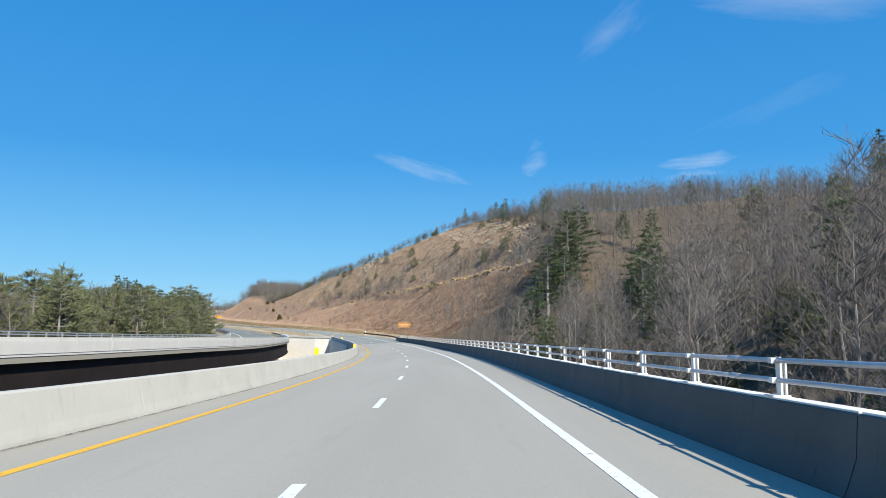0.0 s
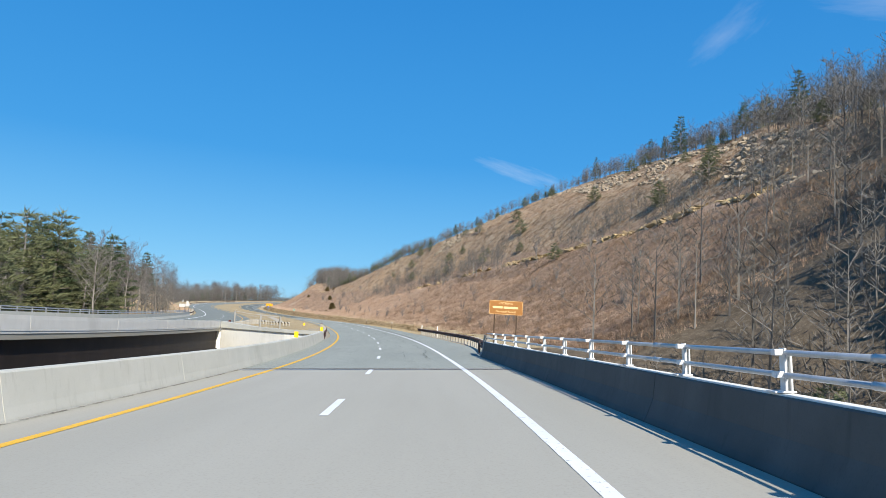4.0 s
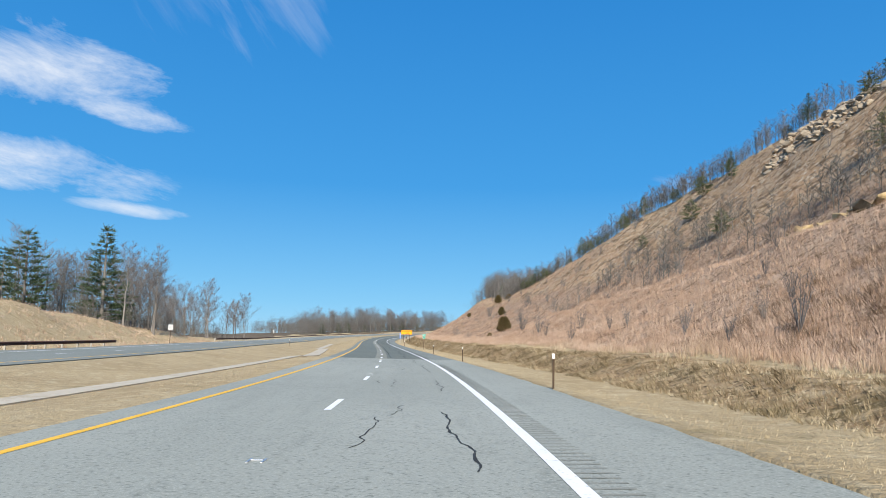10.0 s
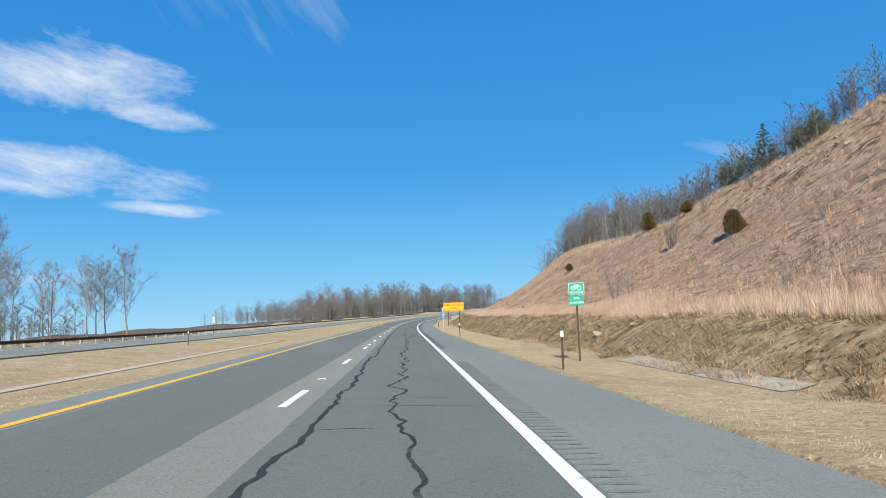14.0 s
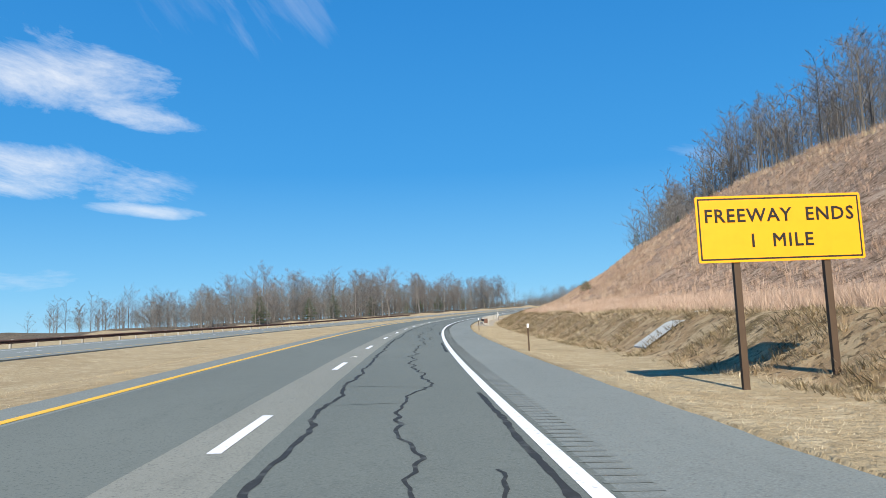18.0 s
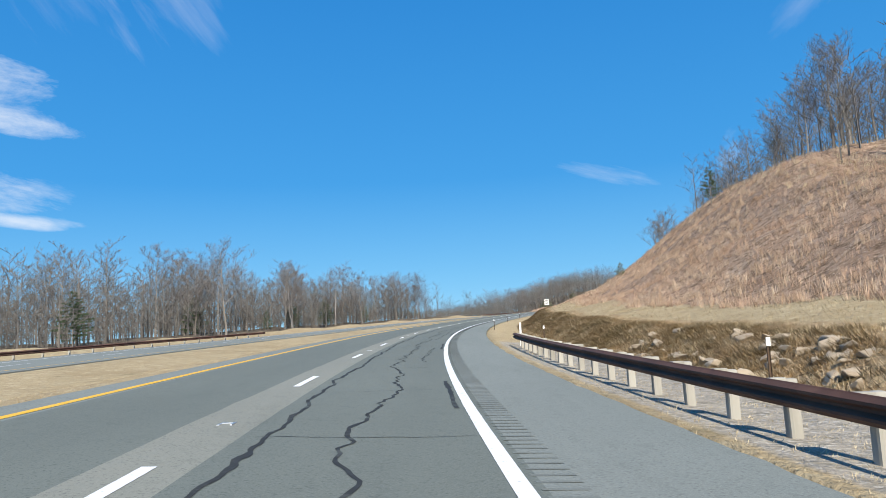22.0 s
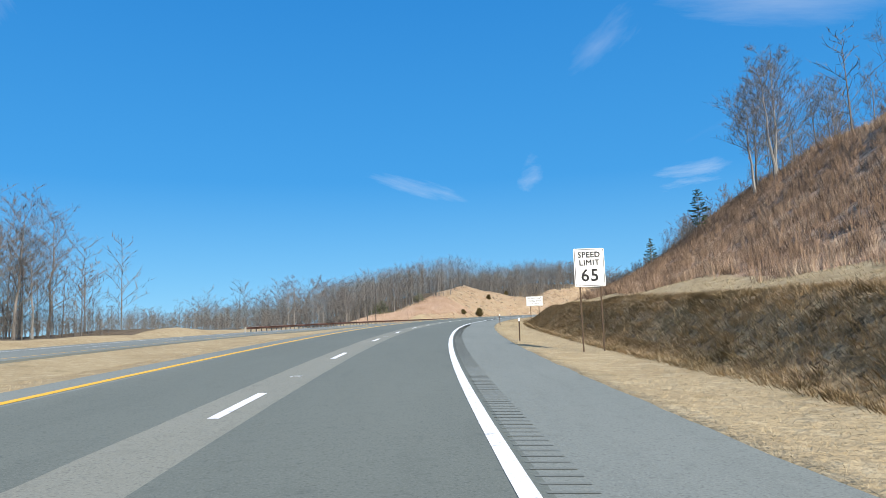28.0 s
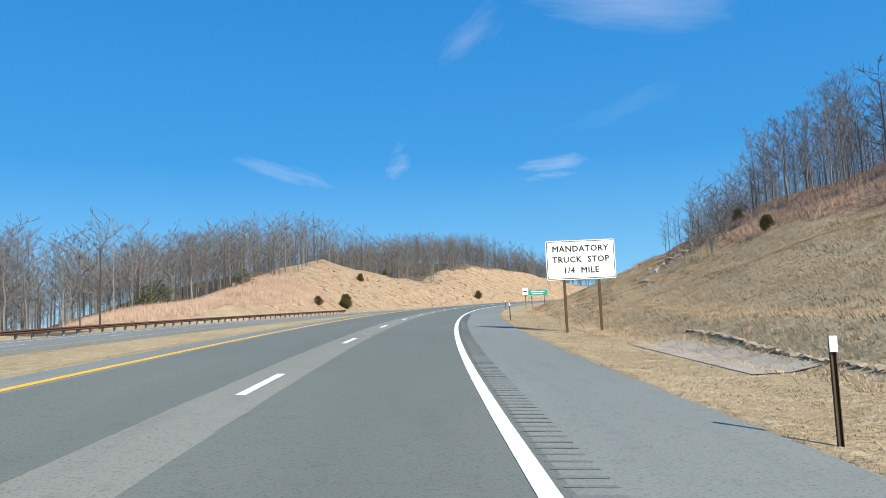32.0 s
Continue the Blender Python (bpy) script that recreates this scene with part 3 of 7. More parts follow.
def left_land(s, d):
    fn, fo, fl = far_near(s), far_off(s), far_level(s)
    edge_z = -4.75 * bank(s)
    mid = (fn - 4.75) / 2
    median = np.where(d > mid, edge_z - 0.05 + (fl * 0.5 - 0.45 - edge_z) * ease(-d, 4.75, -mid), (fl * 0.5 - 0.5) + (fl - 0.05 - (fl * 0.5 - 0.5)) * ease(-d, -mid, -fn))
    out = fo - d
    beyond = fl - 0.05 - 0.25 * ease(out, 0, 3)
    mound = lerp(s, [284, 312, 338, 362, 392, 425, 452, 480], [0, 4.0, 5.6, 5.2, 3.9, 2.5, 1.2, 0]) * ease(out, 1.5, 14) * (1 - 0.35 * ease(out, 40, 90))
    drop = -lerp(s, [430, 520, 900, 980], [0.4, 1, 1, 0]) * 0.16 * np.clip(out - 42, 0, 150)
    pad = lerp(s, [520, 600, 880, 950], [0, 0.7, 0.7, 0]) * ease(out, 2.5, 7)
    wood = lerp(s, [170, 240, 300], [-3.0, -1.0, 0.0]) * ease(out, 1, 10)
    far_cut = np.minimum(0.62 * np.clip(out - 4.5, 0, 400), lerp(s, [984, 1000, 1024, 1046, 1075, 1095, 1120, 1148, 1175, 1200, 1235, 1270, 1300], [0, 2.4, 3.9, 8.5, 14.5, 15.5, 12.5, 9.0, 14.5, 17.5, 16.5, 12.0, 7.0])) + lerp(s, [970, 985, 1090, 1150, 1230], [0, -0.16, -0.10, 0, 0.12]) * (np.clip(out - 22, 0, 90) - 1.2 * np.clip(out - 130, 0, 200))
    beyond = beyond + mound + drop + pad + wood + far_cut
    land = np.where(d > fn, median, np.where(d > fo, fl - 0.16, beyond))
    valley = lerp(-d, [4, 6, 12, 17, 30, 36, 60, 120, 400, 2500], [-7, -8, -9, -9, -8, -5.5, -4, -3.5, -12, -15])
    v = np.where(d > -17.2, ease(s - 1.12 * (-d - 5.3), 191.5, 188.0), ease(s, 214, 186))
    return land * (1 - v) + valley * v


def land(s, d):
    """World height of the ground sheet."""
    s, d = np.broadcast_arrays(np.asarray(s, float), np.asarray(d, float))
    z = np.where(d >= 6.5, right_land(s, d), np.where(d <= -4.4, left_land(s, d), bank(s) * d - 0.16))
    gap = ease(s, 150, 141)
    z = np.where((d > -4.4) & (d < 6.5), z * (1 - gap) - 7.0 * gap, z)
    z = z - 26 * ease(-d, 92, 190) * ease(s, 925, 990)
    z = z - 34 * ease(-d, 130, 700) * ease(s, 250, 450) + 46 * ease(-d, 1100, 1900) - 25 * ease(s, 1350, 1900) - 6 * ease(-s, 100, 500)
    return level(s) + z


def rough_land(s, d):
    s, d = np.broadcast_arrays(np.asarray(s, float), np.asarray(d, float))
    z = land(s, d)
    far = np.clip(np.maximum((d - 10.5) / 8, (far_off(s) - 2 - d) / 8), 0, 1) * (1 - ease(np.abs(d), 120, 260))
    p = spot(s, d, z).reshape(-1, 3)
    n = np.array([noise.noise(Vector((a[0] * 0.09, a[1] * 0.09, 0))) * 0.9 + noise.noise(Vector((a[0] * 0.33, a[1] * 0.33, 5))) * 0.4 for a in p]).reshape(z.shape)
    return z + n * far * (0.55 + 0.01 * np.clip(np.abs(d), 0, 200) + 0.9 * ease(s, 1030, 1070) * (d < -33))


GRID_S = np.concatenate([np.arange(-600, -100, 50), np.arange(-100, 130, 6), np.arange(130, 960, 3), np.arange(960, 1300, 6), np.arange(1300, 2390, 60)]).astype(float)
GRID_D = np.concatenate([[-2600, -2000, -1600, -1300, -1000, -750, -550, -400, -320, -260, -220, -185, -160, -140, -125, -112], np.arange(-100, -44, 4.0), np.arange(-44, -30, 2.0),
                         np.arange(-30, -4.9, 1.2), [-4.75], [-4.4, -2, 2, 5, 6.45, 6.55, 7.05, 7.5, 8.2, 9, 9.8], np.arange(10.4, 14.2, 0.6), np.arange(15, 24, 1.3), np.arange(24, 62, 2.0), np.arange(62, 100, 4.0),
                         [105, 115, 125, 140, 160, 185, 220, 270, 340, 430, 560, 750, 1000, 1400, 2000, 2600]]).astype(float)
GS, GD = np.meshgrid(GRID_S, GRID_D, indexing="ij")
GZ = rough_land(GS, GD)


def ground_at(s, d):
    """World height of the built ground sheet, between its grid points."""
    i = np.clip(np.searchsorted(GRID_S, s) - 1, 0, len(GRID_S) - 2)
    j = np.clip(np.searchsorted(GRID_D, d) - 1, 0, len(GRID_D) - 2)
    u = (s - GRID_S[i]) / (GRID_S[i + 1] - GRID_S[i])
    v = (d - GRID_D[j]) / (GRID_D[j + 1] - GRID_D[j])
    return (GZ[i, j] * (1 - u) * (1 - v) + GZ[i + 1, j] * u * (1 - v) + GZ[i, j + 1] * (1 - u) * v + GZ[i + 1, j + 1] * u * v)


GP = spot(GS, GD, GZ).reshape(-1, 3)
_n, _c = GS.shape
ground = mesh_object("ground", GP, [(i * _c + j, i * _c + j + 1, (i + 1) * _c + j + 1, (i + 1) * _c + j) for i in range(_n - 1) for j in range(_c - 1)], GROUND, smooth=True)
tagged(ground, "dry winter grass verges, brown cut slopes and leaf litter", "ground", kind="structure")
HILL = GZ - level(GS)
right = GD > 12
sedge = np.where((GD < far_off(GS) - 3) & (GS > 1000), 0.5, 0) + np.where(right, ease(GD - 2.2 * ease(GS, 600, 628), 14.5, 17.0) * ease(GS, 150, 175), 0) * (1 - ease(GS, 908, 926) * (GD < 27)) + np.where((GD < far_off(GS) - 4) & (GD > -75), 0.25 * ease(GS, 280, 320), 0) * (GS < 470)
tuss = np.where((GD > 10.2) & (GD < 14.2), ease(GD, 9.8, 11.0) * ease(GS, 205, 235) * (1 - ease(GS, 885, 905)), 0) 
LEDGE = lerp(GS, [150, 200, 300, 360, 415], [21, 20, 15.5, 9.0, 2.5])
heath = np.where(right, 0.95 * ease(GD, 15, 18) * ease(HILL, 1.6, 3.0) * (1 - ease(HILL, LEDGE - 2.0, LEDGE - 0.8)) * lerp(GS, [150, 175, 250, 290, 330], [0.4, 1, 1, 0.5, 0]), 0)
scree = np.where(right, ease(HILL - lerp(GS, [180, 300, 400, 460], [21, 17, 10, 8]), 0, 4) * lerp(GS, [160, 200, 470, 540, 1500], [0.6, 0.75, 0.75, 0.35, 0.2]), 0) + np.where((GD < far_off(GS) - 5) & (GS > 1010), 0.52, 0)
litter = np.where(right & ((GS < 905) | (GD > 40)), ease(HILL - crest_height(GS) - 0.5, 0, 2.5), 0) + np.where((GS < 225) & (GD > 7), 1.0 * (1 - ease(GS - 0.62 * np.clip(GD - 24, 0, 60), 160, 188)), 0)
litter += np.where(GD < far_off(GS) - 9, lerp(GS, [-100, 240, 285, 440, 520, 560, 972, 986], [1, 1, 0.0, 0.0, 0.6, 0.9, 0.9, 0.0]), 0) + np.where((GD < far_off(GS) - 32) & (GS > 235), 0.9, 0) + np.where((GD > -17.5) & (GD < 7) & (GS < 150), 0.8, 0)
gravel = np.where((GD > 7.0) & (GD < 9.2), lerp(GS, [140, 150, 215, 225, 598, 604, 668, 676], [1, 0.8, 0.6, 0, 0, 0.95, 0.8, 0]), 0) + np.where((GD < -4.6) & (GD > -7.5), lerp(GS, [150, 160, 235, 250], [1, 0.7, 0.5, 0.25]), 0) + np.where((GD < far_off(GS)) & (GD > far_off(GS) - 3), 0.5, 0)
for key, value in (("sedge", sedge), ("tussock", tuss), ("heath", heath), ("scree", scree), ("litter", litter), ("gravel", gravel)):
    ground.data.attributes.new(key, "FLOAT", "POINT").data.foreach_set("value", np.clip(value, 0, 1).astype(np.float32).ravel())

def post_line(s):
    return lerp(s, [143, 160, 190, 300, 380, 460, 600, 660, 750, 850, 1000], [6.0, 6.9, 6.75, 6.5, 6.8, 6.85, 7.0, 7.2, 6.95, 7.1, 7.0])


def shoulder_edge(s):
    return lerp(s, [143, 160, 190, 300, 380, 460, 600, 660, 750, 850, 1000], [6.0, 6.7, 6.5, 6.3, 6.3, 6.25, 6.35, 6.4, 6.3, 6.6, 6.6])


# ---- the carriageway ----
END = 1330.0
road_1 = tagged(ribbon("road_1", -160, BRIDGE_END, -4.95, 5.3, 0, DECK, cols=5, skirt=0.25), "pale concrete bridge deck of the carriageway", "road", kind="structure")
JOIN = 343.0
road_2 = tagged(ribbon("road_2", BRIDGE_END, JOIN, lambda s: float(lerp(s, [140, 187, 193], [-5.3, -5.2, -4.6])), 3.85, 0, OLD_ASPHALT, cols=5), "worn grey asphalt carriageway with cracks", "road", kind="structure")
joint_left = lambda s: -0.55 + 0.035 * noise.noise(Vector((s * 0.9, 11, 0))) + 0.03 * noise.noise(Vector((s * 0.2, 12, 0)))
joint_right = lambda s: 0.47 + 0.02 * noise.noise(Vector((s * 0.9, 13, 0)))
road_3 = tagged(ribbon("road_3", JOIN, END, -3.45, joint_left, 0, NEW_ASPHALT, cols=3, gap=1.0), "newer dark asphalt lane", "road", kind="structure")
road_4 = tagged(ribbon("road_4", JOIN, END, joint_right, 3.85, 0, NEW_ASPHALT, cols=3, gap=1.0), "newer dark asphalt lane with sealed cracks", "road", kind="structure")
road_joint = tagged(ribbon("road_joint", JOIN, END, joint_left, joint_right, 0, JOINT, cols=2, gap=1.0), "paler old asphalt strip along the lane line", "road", kind="structure")
ragged = lambda s: float(shoulder_edge(s)) + 0.10 * noise.noise(Vector((s * 0.45, 3, 0))) + 0.05 * noise.noise(Vector((s * 1.9, 5, 0)))
shoulder_3 = tagged(ribbon("shoulder_3", BRIDGE_END, JOIN, 3.85, ragged, 0, OLD_ASPHALT, cols=3, gap=0.6), "worn pale grey asphalt shoulder", "shoulder", kind="structure")
shoulder_1 = tagged(ribbon("shoulder_1", JOIN, END, 3.85, lambda s: float(shoulder_edge(s)) + 0.10 * noise.noise(Vector((s * 0.45, 3, 0))) + 0.05 * noise.noise(Vector((s * 1.9, 5, 0))), 0, SHOULDER, cols=3, gap=0.6), "grey asphalt shoulder", "shoulder", kind="structure")
shoulder_2 = tagged(ribbon("shoulder_2", JOIN, END, -4.5, -3.45, 0, SHOULDER, cols=2), "narrow grey asphalt inner shoulder", "shoulder", kind="structure")
edge_at = lambda s: float(lerp(s, [0, 25, 45, 150, 180, 210, 500, 520, 1000], [3.5, 3.46, 3.36, 3.46, 3.56, 3.68, 3.72, 3.64, 3.64]))
edge_line = tagged(ribbon("edge_line", -160, END, lambda s: edge_at(s) - 0.095, lambda s: edge_at(s) + 0.095, 0.006, WHITE_PAINT, skirt=0), "white edge line", "road marking", kind="structure")
yellow_line = tagged(ribbon("yellow_line", -160, END, -3.75, -3.56, 0.006, YELLOW_PAINT, skirt=0), "yellow edge line", "road marking", kind="structure")
DASH = 12.192
for i in range(-10, 106):
    a = i * DASH
    a += float(lerp(a, [120, 138, 186, 200, 216, 240, 300, 317, 330, 341.4, 353, 600, 650], [4.95, 4.35, 4.35, 5.75, 5.75, 5.3, 5.2, 5.8, 4.6, 2.9, 4.5, 4.45, 4.2]))
    owner = road_1 if a < BRIDGE_END - 3 else road_2 if a < JOIN - 3 else road_joint
    ribbon("dash", a, a + 3.048, -0.08, 0.08, 0.006, WHITE_PAINT, gap=1.5, skirt=0, parent=owner)

# the other carriageway
road_5 = tagged(ribbon("road_5", 196, END, far_near, far_off, 0, SHOULDER, cols=5, height=far_deck), "grey asphalt of the opposite carriageway", "road", kind="structure")
tagged(ribbon("far_edge_line", -160, END, lambda s: far_near(s) - 1.4, lambda s: far_near(s) - 1.55, 0.006, YELLOW_PAINT, skirt=0, height=far_deck), "yellow edge line of the opposite carriageway", "road marking", kind="structure")
tagged(ribbon("far_white_line", -160, END, lambda s: far_off(s) + 2.6, lambda s: far_off(s) + 2.4, 0.006, WHITE_PAINT, skirt=0, height=far_deck), "white edge line of the opposite carriageway", "road marking", kind="structure")
for i in range(16, 100):
    a = 8.0 + i * DASH
    ribbon("dash", a, a + 3.048, lambda s: (far_near(s) + far_off(s)) / 2 + 0.6, lambda s: (far_near(s) + far_off(s)) / 2 + 0.75, 0.006, WHITE_PAINT, gap=1.5, skirt=0, parent=road_5, height=far_deck)


# ---- bridge ----
def box(bm, x0, x1, y0, y1, z0, z1, bevel=0.0):
    geo = bmesh.ops.create_cube(bm, size=1.0, matrix=Matrix.LocRotScale(((x0 + x1) / 2, (y0 + y1) / 2, (z0 + z1) / 2), None, (x1 - x0, y1 - y0, z1 - z0)))
    if bevel:
        edges = {e for v in geo["verts"] for e in v.link_edges}
        bmesh.ops.bevel(bm, geom=list(edges), offset=bevel, segments=2, affect="EDGES", profile=0.6)
    return bm


def stand(s, d, z=None, twist=0.0):
    """Upright pose on the ground beside the road, its y axis ahead."""
    z = float(ground_at(s, d)) if z is None else z
    p = spot(s, d, z)
    return Matrix.Translation(p) @ Matrix.Rotation(float(turn(s)) + radians(twist), 4, "Z")


GUTTER = Mat("gutter_grit", rgb(0.20, 0.19, 0.165), 0.95)
GUTTER.patch(1.5, 0.45, 0.6, rgb(0.34, 0.335, 0.30)).patch(8.0, 0.5, 0.65, rgb(0.10, 0.095, 0.08))
GUTTER = GUTTER.m
JERSEY = [(-0.21, 0.0), (-0.21, 0.79), (-0.06, 0.82), (0.09, 0.82), (0.12, 0.79), (0.24, 0.24), (0.29, 0.06), (0.30, 0.0)]
barrier_line = lambda s: lerp(s, [138, 156, 176, 187], [-5.22, -5.4, -5.32, -5.25])
PARAPET = [(-0.14, 0.0), (-0.10, 0.08), (0.0, 0.36), (0.03, 0.76), (0.05, 0.78), (0.30, 0.78), (0.32, 0.76), (0.32, -0.3), (-0.14, -0.3)]

barrier = tagged(new("bridge_barrier"), "pale concrete barrier along the inner edge of the bridge", "barrier", kind="structure")
for a in np.arange(-130, 187, 9.14):
    b = min(a + 9.12, 187.3)
    sweep("barrier_section", a, b, barrier_line, JERSEY, CONCRETE, gap=3.05, parent=barrier)
gutter_dirt = tagged(ribbon("gutter_dirt", -130, 142, -4.93, -4.80, 0.004, GUTTER, skirt=0), "dark grit along the foot of the barrier", "dirt", kind="structure")
parapet = tagged(new("bridge_parapet"), "stained grey concrete bridge parapet, shade in its colour, with steel rails", "parapet", kind="structure")
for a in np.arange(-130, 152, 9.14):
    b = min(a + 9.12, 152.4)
    sweep("parapet_section", a, b, 5.46, PARAPET, SHADED_PARAPET, gap=3.05, parent=parapet)
    # pale concrete here puts the sunlit top edge into the colour
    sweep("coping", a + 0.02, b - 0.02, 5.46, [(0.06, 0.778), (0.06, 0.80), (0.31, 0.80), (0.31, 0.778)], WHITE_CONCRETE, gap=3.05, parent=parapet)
sweep("end_block", 152.4, 152.95, 5.46, [(-0.10, 0.0), (0.02, 0.4), (0.06, 1.14), (0.32, 1.14), (0.36, -0.3), (-0.10, -0.3)], PARAPET_END, gap=0.5, parent=parapet)
for z, name in ((1.24, "top_rail"), (1.00, "lower_rail")):
    ring = [(0.16 + 0.033 * math.cos(k * math.pi / 4), z + 0.033 * math.sin(k * math.pi / 4)) for k in range(8)]
    for a in np.arange(-130, 152, 6.1):
        sweep(name, a, min(a + 6.08, 152.4), 5.46, ring, GALV, gap=3.05, parent=parapet, smooth=True)
        sleeve = [(0.16 + 0.040 * math.cos(k * math.pi / 4), z + 0.040 * math.sin(k * math.pi / 4)) for k in range(8)]
        sweep("rail_sleeve", a - 0.18, a + 0.18, 5.46, sleeve, GALV, gap=0.2, parent=parapet, smooth=True)
bm = bmesh.new()
box(bm, 0.06, 0.30, -0.11, 0.11, 0.80, 0.82, 0.006)
box(bm, 0.20, 0.225, -0.06, 0.06, 0.82, 1.28)
box(bm, 0.265, 0.285, -0.06, 0.06, 0.82, 1.22)
box(bm, 0.23, 0.26, -0.012, 0.012, 0.82, 1.26)
box(bm, 0.10, 0.20, -0.05, 0.05, 1.20, 1.27, 0.01)
box(bm, 0.10, 0.20, -0.05, 0.05, 0.96, 1.03, 0.01)
rail_post = part("rail_post", bm, ALU, parapet)
place0 = lambda s: Matrix.Translation(spot(s, 5.46, float(deck(s, 5.46)))) @ Matrix.Rotation(float(turn(s)), 4, "Z") @ Matrix.Rotation(-math.atan(float(bank(s))), 4, "Y")
rail_post.matrix_basis = place0(2.95)
for a in np.arange(2.95 - 3.05 * 20, 152, 3.05):
    if abs(a - 2.95) > 0.1:
        o = new("rail_post", rail_post.data)
        o.parent, o.matrix_basis = parapet, place0(a)
# deck edge, girders and piers under our bridge
under = tagged(new("bridge_girder"), "dark steel girders under the bridge deck", "girder", kind="structure")
for d in (-4.6, -1.5, 1.8, 4.9):
    sweep("girder", -130, 141, d, [(-0.2, -0.5), (-0.2, -0.46), (0.2, -0.46), (0.2, -0.5), (0.02, -0.5), (0.02, -1.9), (0.2, -1.9), (0.2, -1.96), (-0.2, -1.96), (-0.2, -1.9), (-0.02, -1.9), (-0.02, -0.5)], GIRDER, gap=6.0, parent=under)
sweep("deck_slab", -130, 142, 0.2, [(-5.6, -0.85), (-5.6, -0.42), (5.55, -0.30), (5.55, -0.46)], CONCRETE, gap=6.0, parent=under)
# expansion joint across the deck
joint = tagged(new("expansion_joint"), "steel expansion joint across the deck end", "joint", kind="structure")
for k, (a, w, m) in enumerate(((141.2, 0.10, GIRDER), (141.45, 0.22, GALV), (142.1, 0.12, GIRDER))):
    ribbon("joint_bar", a, a + w, -4.9, 5.25, 0.006 + 0.001 * k, m, gap=0.1, skirt=0, parent=joint)

# the other bridge
LB = 200.0
far_bridge = tagged(new("far_bridge"), "opposite bridge with white barriers over dark steel girders", "bridge", kind="structure")
sweep("bridge_deck", -150, LB, lambda s: far_near(s), [(0.35, 0.0), (0.35, -0.30), (-12.6, -0.30), (-12.6, 0.0)], DECK, gap=4.0, base=far_deck, parent=far_bridge)
for a in np.arange(-150, LB, 12.0):
    b = min(a + 11.97, LB)
    sweep("outer_barrier", a, b, lambda s: far_near(s) + 0.1, [(-0.2, 0.0), (-0.2, 0.1), (-0.08, 0.35), (-0.05, 0.82), (0.26, 0.84), (0.28, 0.0), (0.28, -0.02)], WHITE_CONCRETE, gap=4.0, base=far_deck, parent=far_bridge)
    sweep("barrier_fascia", a, b, lambda s: far_near(s) + 0.39, [(0.0, 0.10), (0.0, 0.66), (0.012, 0.66), (0.012, 0.10)], WHITE_CONCRETE, gap=4.0, base=far_deck, parent=far_bridge)
LONG_END = 282.0
for a in np.arange(-150, LONG_END, 12.0):
    b = min(a + 11.97, LONG_END)
    sweep("inner_barrier", a, b, lambda s: far_off(s) - 0.1, [(0.22, 0.0), (0.08, 0.35), (0.05, 0.82), (-0.25, 0.82), (-0.27, -0.3), (0.22, -0.3)], CONCRETE, gap=4.0, base=far_deck, parent=far_bridge)
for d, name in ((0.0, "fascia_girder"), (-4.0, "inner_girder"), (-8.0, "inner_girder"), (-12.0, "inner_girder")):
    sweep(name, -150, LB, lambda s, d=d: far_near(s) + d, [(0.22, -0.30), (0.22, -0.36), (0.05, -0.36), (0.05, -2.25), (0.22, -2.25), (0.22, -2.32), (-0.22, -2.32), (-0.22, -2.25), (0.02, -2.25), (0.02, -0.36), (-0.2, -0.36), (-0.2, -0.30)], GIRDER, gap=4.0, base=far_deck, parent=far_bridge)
for z in (1.02, 1.22):
    ring = [(0.05 * math.cos(k * math.pi / 3), z + 0.05 * math.sin(k * math.pi / 3)) for k in range(6)]
    sweep("top_rail" if z > 1.1 else "lower_rail", -150, LONG_END, lambda s: far_off(s) - 0.2, ring, GALV, gap=4.0, base=far_deck, parent=far_bridge)
bm = bmesh.new()
box(bm, -0.06, 0.06, -0.06, 0.06, 0.80, 1.26, 0.01)
fp = part("rail_post", bm, GALV, far_bridge)
for k, a in enumerate(np.arange(-60, LONG_END, 3.05)):
    o = fp if k == 0 else new("rail_post", fp.data)
    o.parent = far_bridge
    o.matrix_basis = Matrix.Translation(spot(a, far_off(a) - 0.2, float(far_deck(a, 0)))) @ Matrix.Rotation(float(turn(a)), 4, "Z")
# abutments and wing walls between the two bridges
abut = tagged(new("abutment"), "pale concrete abutment and wing wall between the bridges", "abutment", kind="structure")


def wall_along(name, pts, base_z, tops, thick, material, parent):
    """A wall that follows points beside the road: (s, d) pairs, with its top at each."""
    V, F = [], []
    n = len(pts)
    xy = np.array([spot(a, b, 0)[:2] for a, b in pts])
    for i in range(n):
        t = xy[min(i + 1, n - 1)] - xy[max(i - 1, 0)]
        t = t / np.linalg.norm(t)
        nrm = np.array([t[1], -t[0]]) * thick / 2
        for sgn in (-1, 1):
            V.append((*(xy[i] + sgn * nrm), base_z))
            V.append((*(xy[i] + sgn * nrm), tops[i]))
    for i in range(n - 1):
        a, b = 4 * i, 4 * (i + 1)
        F += [(a, b, b + 1, a + 1), (a + 2, a + 3, b + 3, b + 2), (a + 1, b + 1, b + 3, a + 3), (a, a + 2, b + 2, b)]
    F += [(0, 1, 3, 2), (4 * n - 4, 4 * n - 2, 4 * n - 1, 4 * n - 3)]
    return mesh_object(name, V, F, material, parent)


